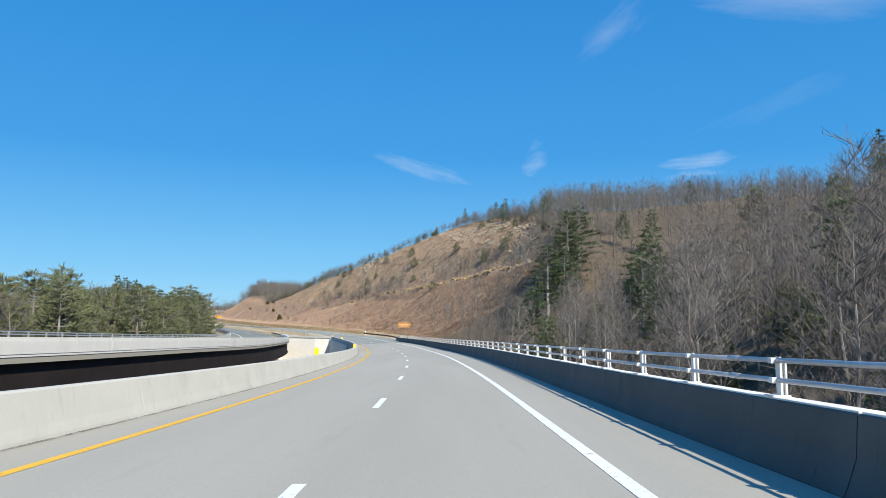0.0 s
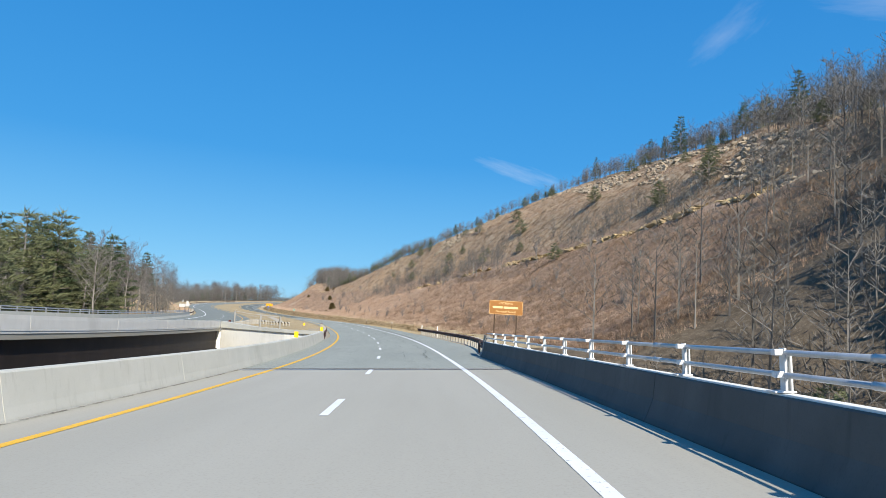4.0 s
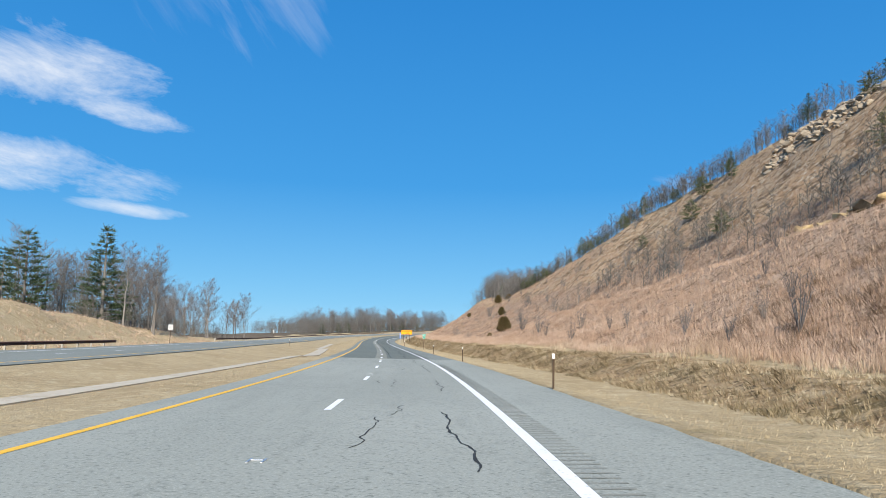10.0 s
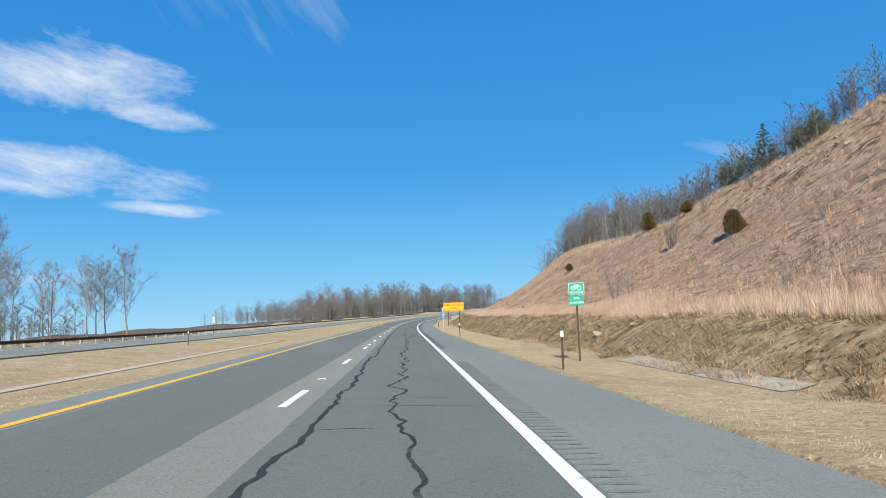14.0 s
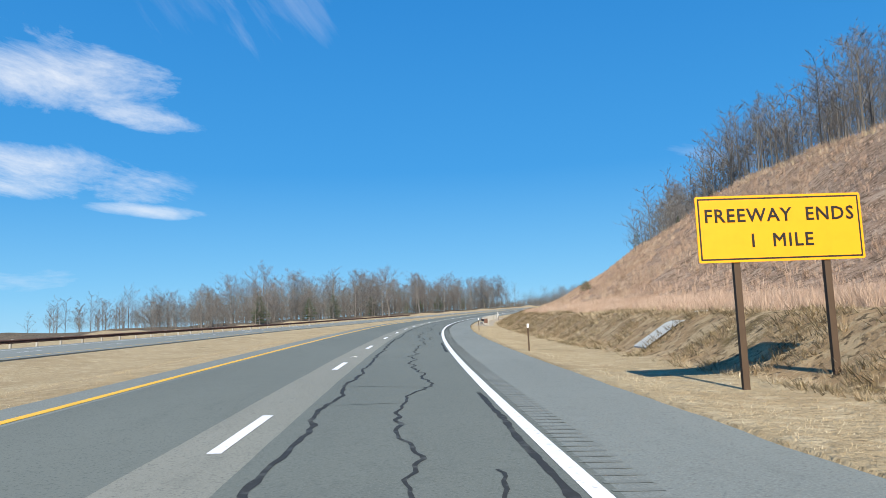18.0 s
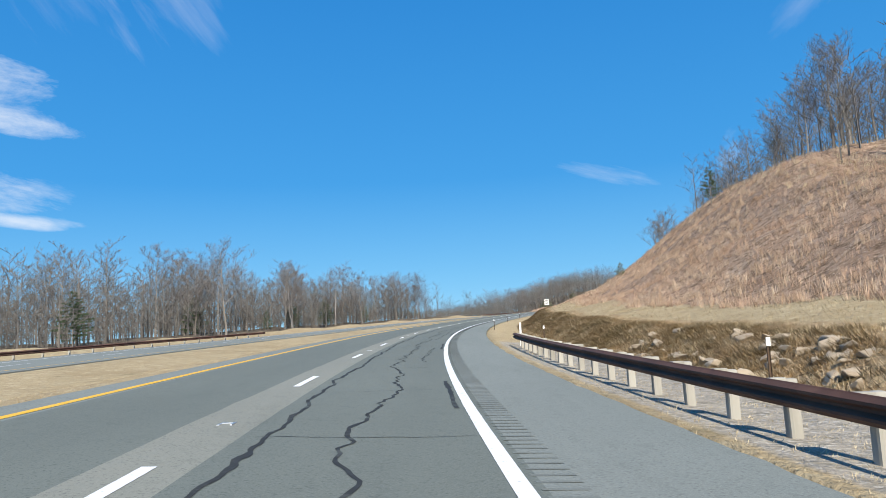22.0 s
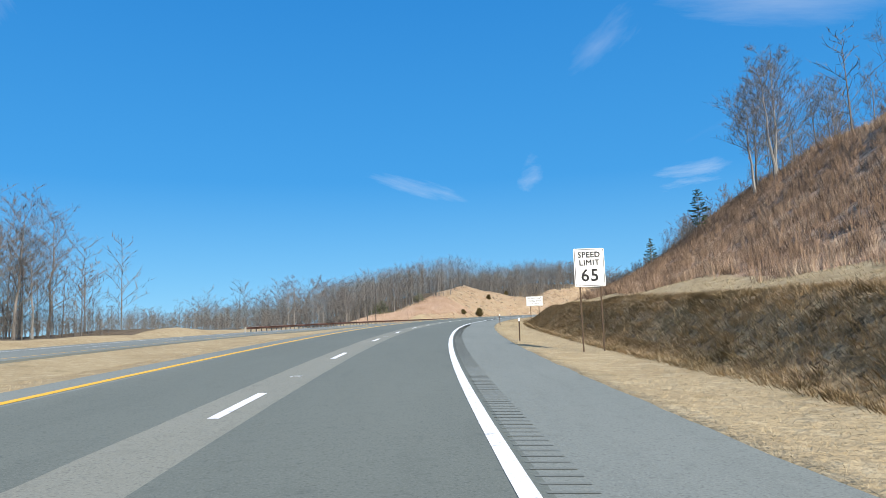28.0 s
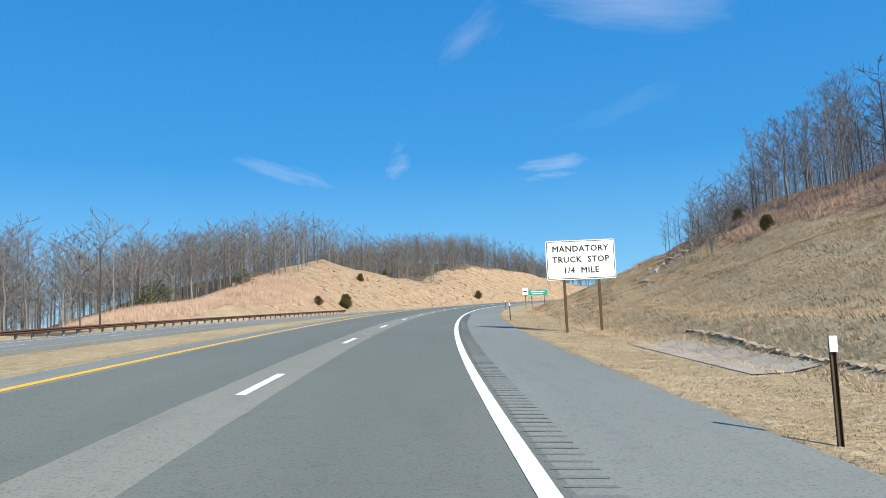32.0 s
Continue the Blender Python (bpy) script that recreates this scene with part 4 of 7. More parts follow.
zl = float(level(190))
wall_along("wing_wall", [(188.5, -5.45), (191.5, -9.0), (195.5, -12.5), (200.0, -16.6)], zl - 9, [zl + 0.15, zl + 0.1, zl + 0.2, zl + 0.55], 0.5, WHITE_CONCRETE, abut)
wall_along("wall_cap", [(188.4, -5.45), (191.4, -9.0), (195.4, -12.5), (199.9, -16.6)], zl + 0.10, [zl + 0.5, zl + 0.42, zl + 0.5, zl + 0.85], 0.7, CONCRETE, abut)
wall_along("back_wall", [(200.6, -16.4), (201.0, -23.0), (201.4, -31.0)], zl - 9, [zl + 0.0, zl + 0.0, zl + 0.0], 0.8, WHITE_CONCRETE, abut)
wall_along("back_wall", [(143.3, -5.2), (143.3, 6.0)], zl - 9, [float(level(143)) - 0.45, float(level(143)) - 0.35], 0.8, CONCRETE, abut)
wall_along("side_wall", [(143.3, -5.6), (165.0, -5.6), (188.5, -5.5)], zl - 9, [float(deck(143, -5.6)) - 0.1, float(deck(165, -5.6)) - 0.1, float(deck(188, -5.6)) - 0.1], 0.5, WHITE_CONCRETE, abut)
wall_along("side_wall", [(143.3, 6.05), (152.0, 6.1), (160.0, 8.0)], zl - 9, [float(deck(143, 6)) - 0.1, float(deck(152, 6)) - 0.1, float(deck(160, 7)) - 0.25], 0.5, CONCRETE, abut)


# ---- guard rails ----
BEAM = [(0.0, 0.40), (-0.02, 0.42), (-0.085, 0.465), (-0.085, 0.50), (-0.012, 0.545), (-0.012, 0.585), (-0.085, 0.63), (-0.085, 0.665), (-0.02, 0.71), (0.0, 0.73), (0.012, 0.73), (-0.005, 0.705), (-0.07, 0.66), (-0.07, 0.635), (0.004, 0.59), (0.004, 0.54), (-0.07, 0.495), (-0.07, 0.47), (-0.005, 0.425), (0.012, 0.40)]
bm = bmesh.new()
box(bm, -0.09, 0.09, -0.09, 0.09, -0.25, 0.72, 0.045)
_me = bpy.data.meshes.new("wood_post")
bm.to_mesh(_me)
bm.free()
_me.materials.append(POST_WOOD)
WOOD_POST = _me
bm = bmesh.new()
box(bm, -0.11, 0.11, -0.08, 0.08, 0.44, 0.74, 0.012)
_me = bpy.data.meshes.new("spacer_block")
bm.to_mesh(_me)
bm.free()
_me.materials.append(POST_WOOD)
SPACER = _me


def guard_rail(label, s0, s1, d, face, base, gap=1.905, material=None):
    """A beam on wooden posts beside the road; face: -1 when the beam faces left."""
    ob = tagged(new("guard_rail"), label, "guard rail", "guard rails")
    d_of = d if callable(d) else (lambda s: d + 0 * np.asarray(s, float))
    prof = [(-face * a, b) for a, b in BEAM]
    if face > 0:
        prof = prof[::-1]
    for a in np.arange(s0, s1 - 0.5, 7.62):
        sweep("beam", a, min(a + 7.66, s1), d_of, prof, material or RUST, gap=1.905, base=base, parent=ob)
    rnd = random.Random(int(s0) * 7 + 1)
    for a in np.arange(s0 + 0.3, s1, gap):
        dd = float(d_of(a))
        turned = Matrix.Rotation(float(turn(a)), 4, "Z")
        for name, data, off in (("post", WOOD_POST, 0.30), ("spacer_block", SPACER, 0.12)):
            o = new(name, data)
            o.parent = ob
            side = dd - face * off
            o.matrix_basis = Matrix.Translation(spot(a, side, float(base(a, dd)) + rnd.uniform(-0.02, 0.02))) @ turned @ Matrix.Rotation(rnd.uniform(-0.02, 0.02), 4, "Y")
    return ob


verge_base = lambda s, d: deck(s, np.clip(d, -4.7, 7.1)) - 0.05
rail_r1 = guard_rail("rusty brown steel guard rail on grey wooden posts after the bridge", 155.0, 214.3, lambda s: lerp(s, [153, 162, 175], [5.75, 6.6, 7.45]), -1, verge_base)
for z in (0.16,):
    sweep("rub_beam", 154.2, 161.5, lambda s: lerp(s, [153, 162, 175], [5.72, 6.57, 7.42]), [(a, b + z - 0.32) for a, b in BEAM], RUST, gap=1.9, base=verge_base, parent=rail_r1)
sweep("end_shoe", 153.6, 156.0, lambda s: lerp(s, [153, 162], [5.36, 6.2]), [(-0.03, 0.20), (-0.03, 0.80), (0.03, 0.80), (0.03, 0.20)], RUST, gap=0.5, base=verge_base, parent=rail_r1)
rail_r2 = guard_rail("rusty brown steel guard rail on wooden posts beside a rocky ditch", 606.2, 663.4, lambda s: lerp(s, [606, 612, 620], [8.35, 7.75, 7.5]), -1, verge_base)
sweep("end_panel", 605.6, 606.6, lambda s: 8.4, [(-0.30, 0.22), (-0.30, 0.78), (0.16, 0.82), (0.16, 0.22)], RUST, gap=0.5, base=verge_base, parent=rail_r2)
rail_l1 = guard_rail("rusty brown steel guard rail on wooden posts beside the median", 187.6, 239.5, lambda s: lerp(s, [187, 192, 238], [-5.0, -5.15, -4.95]), 1, verge_base)
for z in (-0.33, 0.02):
    sweep("stacked_beam", 187.4, 199.0, lambda s: lerp(s, [187, 192, 238], [-4.98, -5.12, -4.95]), [(-a, b + z) for a, b in BEAM][::-1], RUST, gap=1.9, base=verge_base, parent=rail_l1)
far_base = lambda s, d: far_deck(s, d) - 0.05
median_line = lambda s: lerp(s, [203, 238, 247, 252, 257], [-16.9, -16.8, -15.6, -13.2, -10.2])
# near-black girder steel puts the shade of the beam's back into its colour
median_rail = guard_rail("guard rail with shade-coloured beam on pale posts in the grass median", 203.0, 257.0, median_line, -1, lambda s, d: ground_at(s, median_line(s)) - 0.02, gap=0.95, material=GIRDER)
sweep("end_panel", 256.6, 257.3, lambda s: median_line(257.0), [(-0.30, 0.30), (-0.30, 0.74), (0.12, 0.76), (0.12, 0.30)], RUST, gap=0.4, base=lambda s, d: ground_at(s, d), parent=median_rail)
sweep("end_panel", 239.3, 240.1, lambda s: -5.0, [(-0.28, 0.34), (-0.28, 0.80), (0.10, 0.82), (0.10, 0.34)], RUST, gap=0.4, base=verge_base, parent=rail_l1)
guard_rail("dark guard rail on pale posts outside the opposite road", 281.0, 372.0, lambda s: far_off(s) - 0.6, -1 + 2, far_base, gap=3.81)
guard_rail("long dark guard rail on pale posts outside the opposite road", 432.0, 735.0, lambda s: far_off(s) - 0.8, 1, far_base, gap=3.81)
guard_rail("brown guard rail on posts outside the opposite road", 884.0, 1035.0, lambda s: far_off(s) - 0.7, 1, far_base, gap=1.905)


# ---- posts, reflectors and signs ----
def delineator(s, d, label, height=1.15, white=False, lean=0.0, sheet=None):
    ob = thing("delineator_post", stand(s, d) @ Matrix.Rotation(radians(lean), 4, "Y"), label, "marker post", "marker posts along the shoulder")
    bm = bmesh.new()
    if white:
        box(bm, -0.055, 0.055, -0.02, 0.02, -0.2, height, 0.008)
        part("blade", bm, SIGN_WHITE, ob)
    else:
        box(bm, -0.03, 0.03, -0.004, 0.004, -0.2, height)
        box(bm, -0.032, -0.024, -0.03, 0.004, -0.2, height)
        box(bm, 0.024, 0.032, -0.03, 0.004, -0.2, height)
        part("channel_post", bm, POST_BROWN, ob)
        bm = bmesh.new()
        box(bm, -0.045, 0.045, -0.045, -0.032, height - 0.16, height + 0.01, 0.004)
        part("reflector", bm, sheet or SIGN_WHITE, ob, "small white reflector plate")
    return ob


for k, a in enumerate((238.3, 272.2, 306.0, 342.0, 377.0, 416.0, 457.5, 506.6, 539.5, 578.4, 636.0, 700.2, 662.6, 747.0, 775.0, 823.6, 863.3, 903.2, 945.0, 985.0)):
    delineator(a, float(post_line(a)) + 0.03 if a not in (636.0, 662.6) else (9.8 if a < 650 else 9.1), "brown steel marker post with a small white reflector", lean=(0.6, -1.2, 0.3, -0.8, -2.0)[k % 5])
for a, d in ((201.5, 8.15), (215.8, 8.2), (664.3, 7.95)):
    delineator(a, d, "white plastic marker blade beside the guard rail", 1.35, True)
for a, d in ((408.0, -15.2), (455.0, -15.6)):
    delineator(a, d, "brown steel marker post in the median grass", 1.15)


def pad(s, d, z, w, h, label):
    ob = thing("reflector_board", stand(s, d, z), label, "reflector", "yellow reflectors")
    bm = bmesh.new()
    box(bm, -w / 2, w / 2, -0.012, 0.012, 0.0, h, 0.004)
    part("board", bm, PAD_YELLOW, ob)
    bm = bmesh.new()
    box(bm, -0.03, 0.03, 0.012, 0.03, -0.12, h * 0.8)
    part("bracket", bm, GALV, ob)
    return ob


PADS = ((42.6, -5.22), (82.2, -5.22), (161.3, -5.4), (186.5, -5.25))
for a, d in PADS:
    pad(a, d, float(deck(a, d)) + 0.84, 0.26, 0.38, "yellow reflector board on the concrete barrier")
for a, d, h in ((248.0, -7.75, 0.40),):
    ob = pad(a, d, float(ground_at(a, d)) + 0.25, 0.3, h, "yellow reflector board beside the median guard rail")


def lettering(text, size, x, z, y, material, parent, spacing=1.0, bold=0.0):
    cu = bpy.data.curves.new("lettering", "FONT")
    cu.body, cu.size, cu.align_x, cu.align_y = text, size, "CENTER", "CENTER"
    cu.extrude, cu.bevel_depth, cu.bevel_resolution, cu.space_character, cu.resolution_u = 0.001, bold, 0, spacing, 2
    cu.materials.append(material)
    ob = new("lettering", cu)
    ob.parent = parent
    ob.matrix_basis = pose(x, y, z, 90, 0, 0)
    return ob


def sign(name, s, d, label, category, w, h, bottom, legs, sheet, ink, twist=0.0, post=None, post_w=0.045, round_=0.06, border=0.02, rim=0.03):
    """A flat road sign on its posts, facing the traffic; returns the panel."""
    ob = thing(name, stand(s, d, twist=twist), label, category)
    for x in legs:
        bm = bmesh.new()
        off = float(ground_at(s, d + x)) - float(ground_at(s, d))
        box(bm, x - post_w, x + post_w, 0.03, 0.03 + 1.6 * post_w, off - 0.3, bottom + h * 0.85, 0.006)
        part("post", bm, post or POST_BROWN, ob)

    def plate(w, h, y0, y1, r):
        bm = bmesh.new()
        pts = []
        for cx, cz, a0 in ((w / 2 - r, h / 2 - r, 0), (-w / 2 + r, h / 2 - r, 90), (-w / 2 + r, -h / 2 + r, 180), (w / 2 - r, -h / 2 + r, 270)):
            pts += [(cx + r * math.cos(radians(a0 + k * 30)), cz + r * math.sin(radians(a0 + k * 30))) for k in range(4)]
        f = bm.faces.new([bm.verts.new((x, y0, z + bottom + h0 / 2)) for x, z in pts])
        ex = bmesh.ops.extrude_face_region(bm, geom=[f])
        bmesh.ops.translate(bm, vec=(0, y1 - y0, 0), verts=[v for v in ex["geom"] if isinstance(v, bmesh.types.BMVert)])
        bmesh.ops.recalc_face_normals(bm, faces=bm.faces[:])
        return bm

    h0 = h
    panel = part("panel", plate(w, h, 0.0, 0.02, round_), sheet, ob)
    if border:
        part("border", plate(w - 2 * rim, h - 2 * rim, -0.002, -0.0005, max(round_ - rim, 0.01)), ink, panel)
        part("field", plate(w - 2 * rim - 2 * border, h - 2 * rim - 2 * border, -0.004, -0.0022, max(round_ - rim - border, 0.008)), sheet, panel)
    return ob, panel


# national forest sign
ob, p = sign("forest_sign", 175.0, 10.6, "brown wooden-toned forest sign with tan lettering on two posts", "road sign", 2.9, 1.2, 2.75, (-0.95, 0.95), SIGN_BROWN, SIGN_TAN)
lettering("ENTERING", 0.24, 0, 2.75 + 0.95, -0.006, SIGN_TAN, p, 1.05)
lettering("National Forest", 0.26, 0, 2.75 + 0.26, -0.006, SIGN_TAN, p, 1.05)
for x, w in ((-0.72, 0.85), (0.42, 1.25)):
    bm = bmesh.new()
    box(bm, x - w / 2, x + w / 2, -0.007, -0.0045, 2.75 + 0.52, 2.75 + 0.70)
    part("text_bar", bm, SIGN_TAN, p)
# bike route signs
ob, p = sign("bike_route_sign", 421.5, 8.7, "green bike route sign over a smaller plate on a brown post", "road sign", 0.62, 0.46, 2.52, (0.0,), SIGN_GREEN, SIGN_WHITE, post_w=0.035, round_=0.04, border=0.012, rim=0.012)
lettering("BIKE ROUTE", 0.085, 0, 2.52 + 0.085, -0.006, SIGN_WHITE, p, 1.1)


def ring_mesh(bm, cx, cz, r, w, y):
    n = 20
    vs = [bm.verts.new((cx + q * math.cos(2 * math.pi * k / n), y, cz + q * math.sin(2 * math.pi * k / n))) for k in range(n) for q in (r - w, r + w)]
    for k in range(n):
        a, b = 2 * k, 2 * ((k + 1) % n)
        bm.faces.new((vs[a], vs[b], vs[b + 1], vs[a + 1]))


def bar_mesh(bm, x0, z0, x1, z1, w, y):
    t = Vector((x1 - x0, z1 - z0)).normalized() * w
    bm.faces.new([bm.verts.new((x, y, z)) for x, z in ((x0 - t.y, z0 + t.x), (x0 + t.y, z0 - t.x), (x1 + t.y, z1 - t.x), (x1 - t.y, z1 + t.x))])


bm = bmesh.new()
for cx in (-0.115, 0.115):
    ring_mesh(bm, cx, 2.52 + 0.25, 0.078, 0.008, -0.0055)
for seg in ((-0.115, 0.25, -0.05, 0.345), (-0.05, 0.345, 0.075, 0.345), (0.075, 0.345, -0.01, 0.25), (-0.01, 0.25, -0.05, 0.345), (-0.115, 0.25, -0.01, 0.25), (0.115, 0.25, 0.065, 0.375), (0.03, 0.38, 0.085, 0.375), (-0.09, 0.365, -0.03, 0.365)):
    bar_mesh(bm, seg[0], seg[1] + 2.52, seg[2], seg[3] + 2.52, 0.007, -0.0057)
part("bicycle_symbol", bm, SIGN_WHITE, p, "white bicycle symbol")
bm = bmesh.new()
box(bm, -0.26, 0.26, 0.0, 0.02, 2.10, 2.48, 0.004)
lower = part("lower_plate", bm, SIGN_GREEN, ob, "green plate with white lettering")
lettering("USE", 0.13, 0, 2.38, -0.003, SIGN_WHITE, lower)
lettering("SHOULDER", 0.105, 0, 2.21, -0.003, SIGN_WHITE, lower)
# blue route marker
ob, p = sign("mile_marker", 502.8, 7.55, "tall blue route marker with white numerals on a steel post", "road sign", 0.36, 1.56, 1.55, (0.0,), SIGN_BLUE, SIGN_WHITE, post=GALV, post_w=0.035, round_=0.03, border=0.012, rim=0.01)
z0 = 1.55
lettering("EAST", 0.11, 0, z0 + 1.47, -0.006, SIGN_WHITE, p)
bm = bmesh.new()
state = [(-0.13, 1.20), (-0.08, 1.16), (-0.02, 1.15), (0.05, 1.18), (0.08, 1.25), (0.13, 1.30), (0.10, 1.32), (0.05, 1.30), (0.0, 1.32), (-0.02, 1.39), (-0.05, 1.33), (-0.09, 1.27)]
bm.faces.new([bm.verts.new((x, -0.0055, z + z0)) for x, z in state])
part("state_shape", bm, SIGN_WHITE, p, "white route shield shape")
lettering("H", 0.12, -0.01, z0 + 1.25, -0.0075, SIGN_BLUE, p)
for t, z in (("1", 1.00), ("2", 0.75), ("6", 0.50)):
    lettering(t, 0.30, 0, z0 + z, -0.006, SIGN_WHITE, p, bold=0.004)
bm = bmesh.new()
box(bm, -0.17, 0.17, -0.0065, -0.0045, z0 + 0.325, z0 + 0.34)
part("divider", bm, SIGN_WHITE, p)
lettering(".5", 0.26, 0, z0 + 0.17, -0.006, SIGN_WHITE, p, bold=0.004)
# freeway ends
ob, p = sign("warning_sign", 523.4, 10.05, "large yellow warning sign with black lettering on two brown posts", "road sign", 3.6, 1.42, 2.64, (-0.98, 0.98), SIGN_YELLOW, SIGN_BLACK, post_w=0.07, round_=0.05, border=0.035, rim=0.05)
lettering("FREEWAY  ENDS", 0.40, 0, 2.64 + 0.98, -0.012, SIGN_BLACK, p, 1.12, 0.006)
lettering("1  MILE", 0.40, 0, 2.64 + 0.44, -0.012, SIGN_BLACK, p, 1.15, 0.006)
# speed limit
ob, p = sign("speed_limit_sign", 815.0, 9.15, "white speed limit sign with black numerals on two thin posts", "road sign", 1.20, 1.50, 2.50, (-0.40, 0.40), SIGN_WHITE, SIGN_BLACK, post_w=0.028, round_=0.06, border=0.022, rim=0.03)
lettering("SPEED", 0.31, 0, 2.50 + 1.24, -0.012, SIGN_BLACK, p, 1.06, 0.007)
lettering("LIMIT", 0.31, 0, 2.50 + 0.93, -0.012, SIGN_BLACK, p, 1.1, 0.007)
lettering("65", 0.68, 0, 2.50 + 0.42, -0.012, SIGN_BLACK, p, 1.1, 0.010)
# mandatory truck stop
ob, p = sign("truck_stop_sign", 929.3, 9.53, "large white truck stop sign with black lettering on two brown posts", "road sign", 3.2, 1.83, 2.42, (-0.80, 0.80), SIGN_WHITE, SIGN_BLACK, post_w=0.06, round_=0.09, border=0.03, rim=0.04)
for t, z in (("MANDATORY", 1.42), ("TRUCK  STOP", 0.92), ("1/4  MILE", 0.42)):
    lettering(t, 0.39, 0, 2.42 + z, -0.012, SIGN_BLACK, p, 1.1, 0.006)
# distant signs further on
ob, p = sign("guide_sign", 1014.0, 10.7, "green guide sign on two posts far along the road", "road sign", 3.2, 0.9, 1.7, (-1.0, 1.0), SIGN_GREEN, SIGN_WHITE, round_=0.06)
for z, w in ((0.6, 2.2), (0.3, 1.7)):
    bm = bmesh.new()
    box(bm, -w / 2, w / 2, -0.008, -0.0045, 1.7 + z - 0.07, 1.7 + z + 0.07)
    part("text_bar", bm, SIGN_WHITE, p)
ob, p = sign("small_white_sign", 1008.0, 9.0, "small white sign on one post far along the road", "road sign", 0.9, 1.1, 1.9, (0.0,), SIGN_WHITE, SIGN_BLACK, round_=0.05)
bm = bmesh.new()
box(bm, -0.28, 0.28, -0.008, -0.0045, 2.3, 2.5)
part("text_bar", bm, SIGN_BLACK, p)
# backs of the signs of the opposite road
for a, d, w, h, b, legs in ((401.5, -33.2, 0.75, 0.9, 2.1, (0.0,)), (531.0, -34.5, 0.45, 1.2, 2.0, (0.0,)), (312.0, -32.6, 0.95, 0.75, 2.0, (-0.35, 0.35)), (289.0, -32.6, 1.3, 0.7, 2.0, (-0.5, 0.5))):
    sign("sign_back", a, d, "bare grey back of a sign beside the opposite road", "road sign", w, h, b, legs, BACK_GREY, BACK_GREY, border=0)


POST_GREY = concrete("weathered_grey_post", rgb(0.26, 0.255, 0.235), rgb(0.15, 0.145, 0.13), rgb(0.33, 0.325, 0.30))
# fence on the wing wall, with wire
fence = thing("wire_fence", stand(201.0, -12.2), "old fence of grey concrete posts and thin wire", "fence")
inv = fence.matrix_basis.inverted()
tops = []
for k, (a, d) in enumerate(((206.8, -16.3), (203.6, -12.9), (203.5, -10.6))):
    bm = bmesh.new()
    box(bm, -0.10, 0.10, -0.10, 0.10, -0.3, 2.15, 0.03)
    o = part("post", bm, POST_GREY, fence)
    m = stand(a, d, twist=20.0)
    o.matrix_basis = inv @ m
    tops.append(m.translation.copy())
for z in (0.3, 0.7, 1.1, 1.5, 1.85):
    for p, q in zip(tops, tops[1:]):
        bm = bmesh.new()
        a, b = inv @ (p + Vector((0, 0, z))), inv @ (q + Vector((0, 0, z)))
        bmesh.ops.create_cone(bm, cap_ends=True, segments=4, radius1=0.008, radius2=0.008, depth=(b - a).length, matrix=Matrix.Translation((a + b) / 2) @ (b - a).to_track_quat("Z", "Y").to_matrix().to_4x4())
        part("wire", bm, GALV, fence)
# rusted approach panel at the end of the far barrier
panel_ = tagged(new("approach_panel"), "rust-red slatted steel panel at the barrier end", "barrier")
for k, a in enumerate(np.arange(205.5, 206.6, 0.42)):
    sweep("slat", a, a + 0.30, -16.75, [(-0.05, 0.05), (-0.05, 0.95), (0.05, 0.95), (0.05, 0.05)], RUST_RED, gap=0.3, base=far_base, parent=panel_)
for z in (0.15, 0.75):
    sweep("rail", 205.4, 206.8, -16.85, [(-0.05, z), (-0.05, z + 0.1), (0.03, z + 0.1), (0.03, z)], RUST_RED, gap=1.0, base=far_base, parent=panel_)


# ---- plants ----
BARK = Mat("grey_bark", rgb(0.235, 0.22, 0.20), 0.95, spec=0.1)
BARK.patch(2.0, 0.4, 0.7, rgb(0.33, 0.315, 0.295), squash=(1, 1, 0.3)).random(rgb(0.10, 0.08, 0.065), 0.7).bump(20.0, 0.5, 0.02, squash=(1, 1, 0.2))
BARK = BARK.m
TWIG = Mat("bare_twigs", rgb(0.15, 0.14, 0.136), 0.95, spec=0.1)
TWIG.random(rgb(0.10, 0.09, 0.085), 0.8).patch(0.15, 0.4, 0.7, rgb(0.22, 0.208, 0.205), amount=0.6)
TWIG = TWIG.m
WOODS = Mat("winter_woods", rgb(0.108, 0.100, 0.091), 0.95, spec=0.1)
WOODS.patch(0.03, 0.4, 0.65, rgb(0.077, 0.071, 0.063)).island(rgb(0.205, 0.194, 0.180), 0.85)
WOODS = WOODS.m


def needles(name, a, b, c):
    m = Mat(name, a, 0.85, spec=0.2)
    m.island(b, 1.0).patch(0.5, 0.45, 0.7, c, amount=0.6).random(c, 0.5)
    return m.m


PINE_A = needles("pine_needles", rgb(0.055, 0.082, 0.036), rgb(0.10, 0.128, 0.060), rgb(0.065, 0.10, 0.062))
PINE_B = needles("olive_pine_needles", rgb(0.105, 0.122, 0.058), rgb(0.185, 0.188, 0.095), rgb(0.115, 0.14, 0.085))
CEDAR = needles("brown_cedar_leaves", rgb(0.115, 0.078, 0.036), rgb(0.175, 0.118, 0.055), rgb(0.10, 0.095, 0.04))


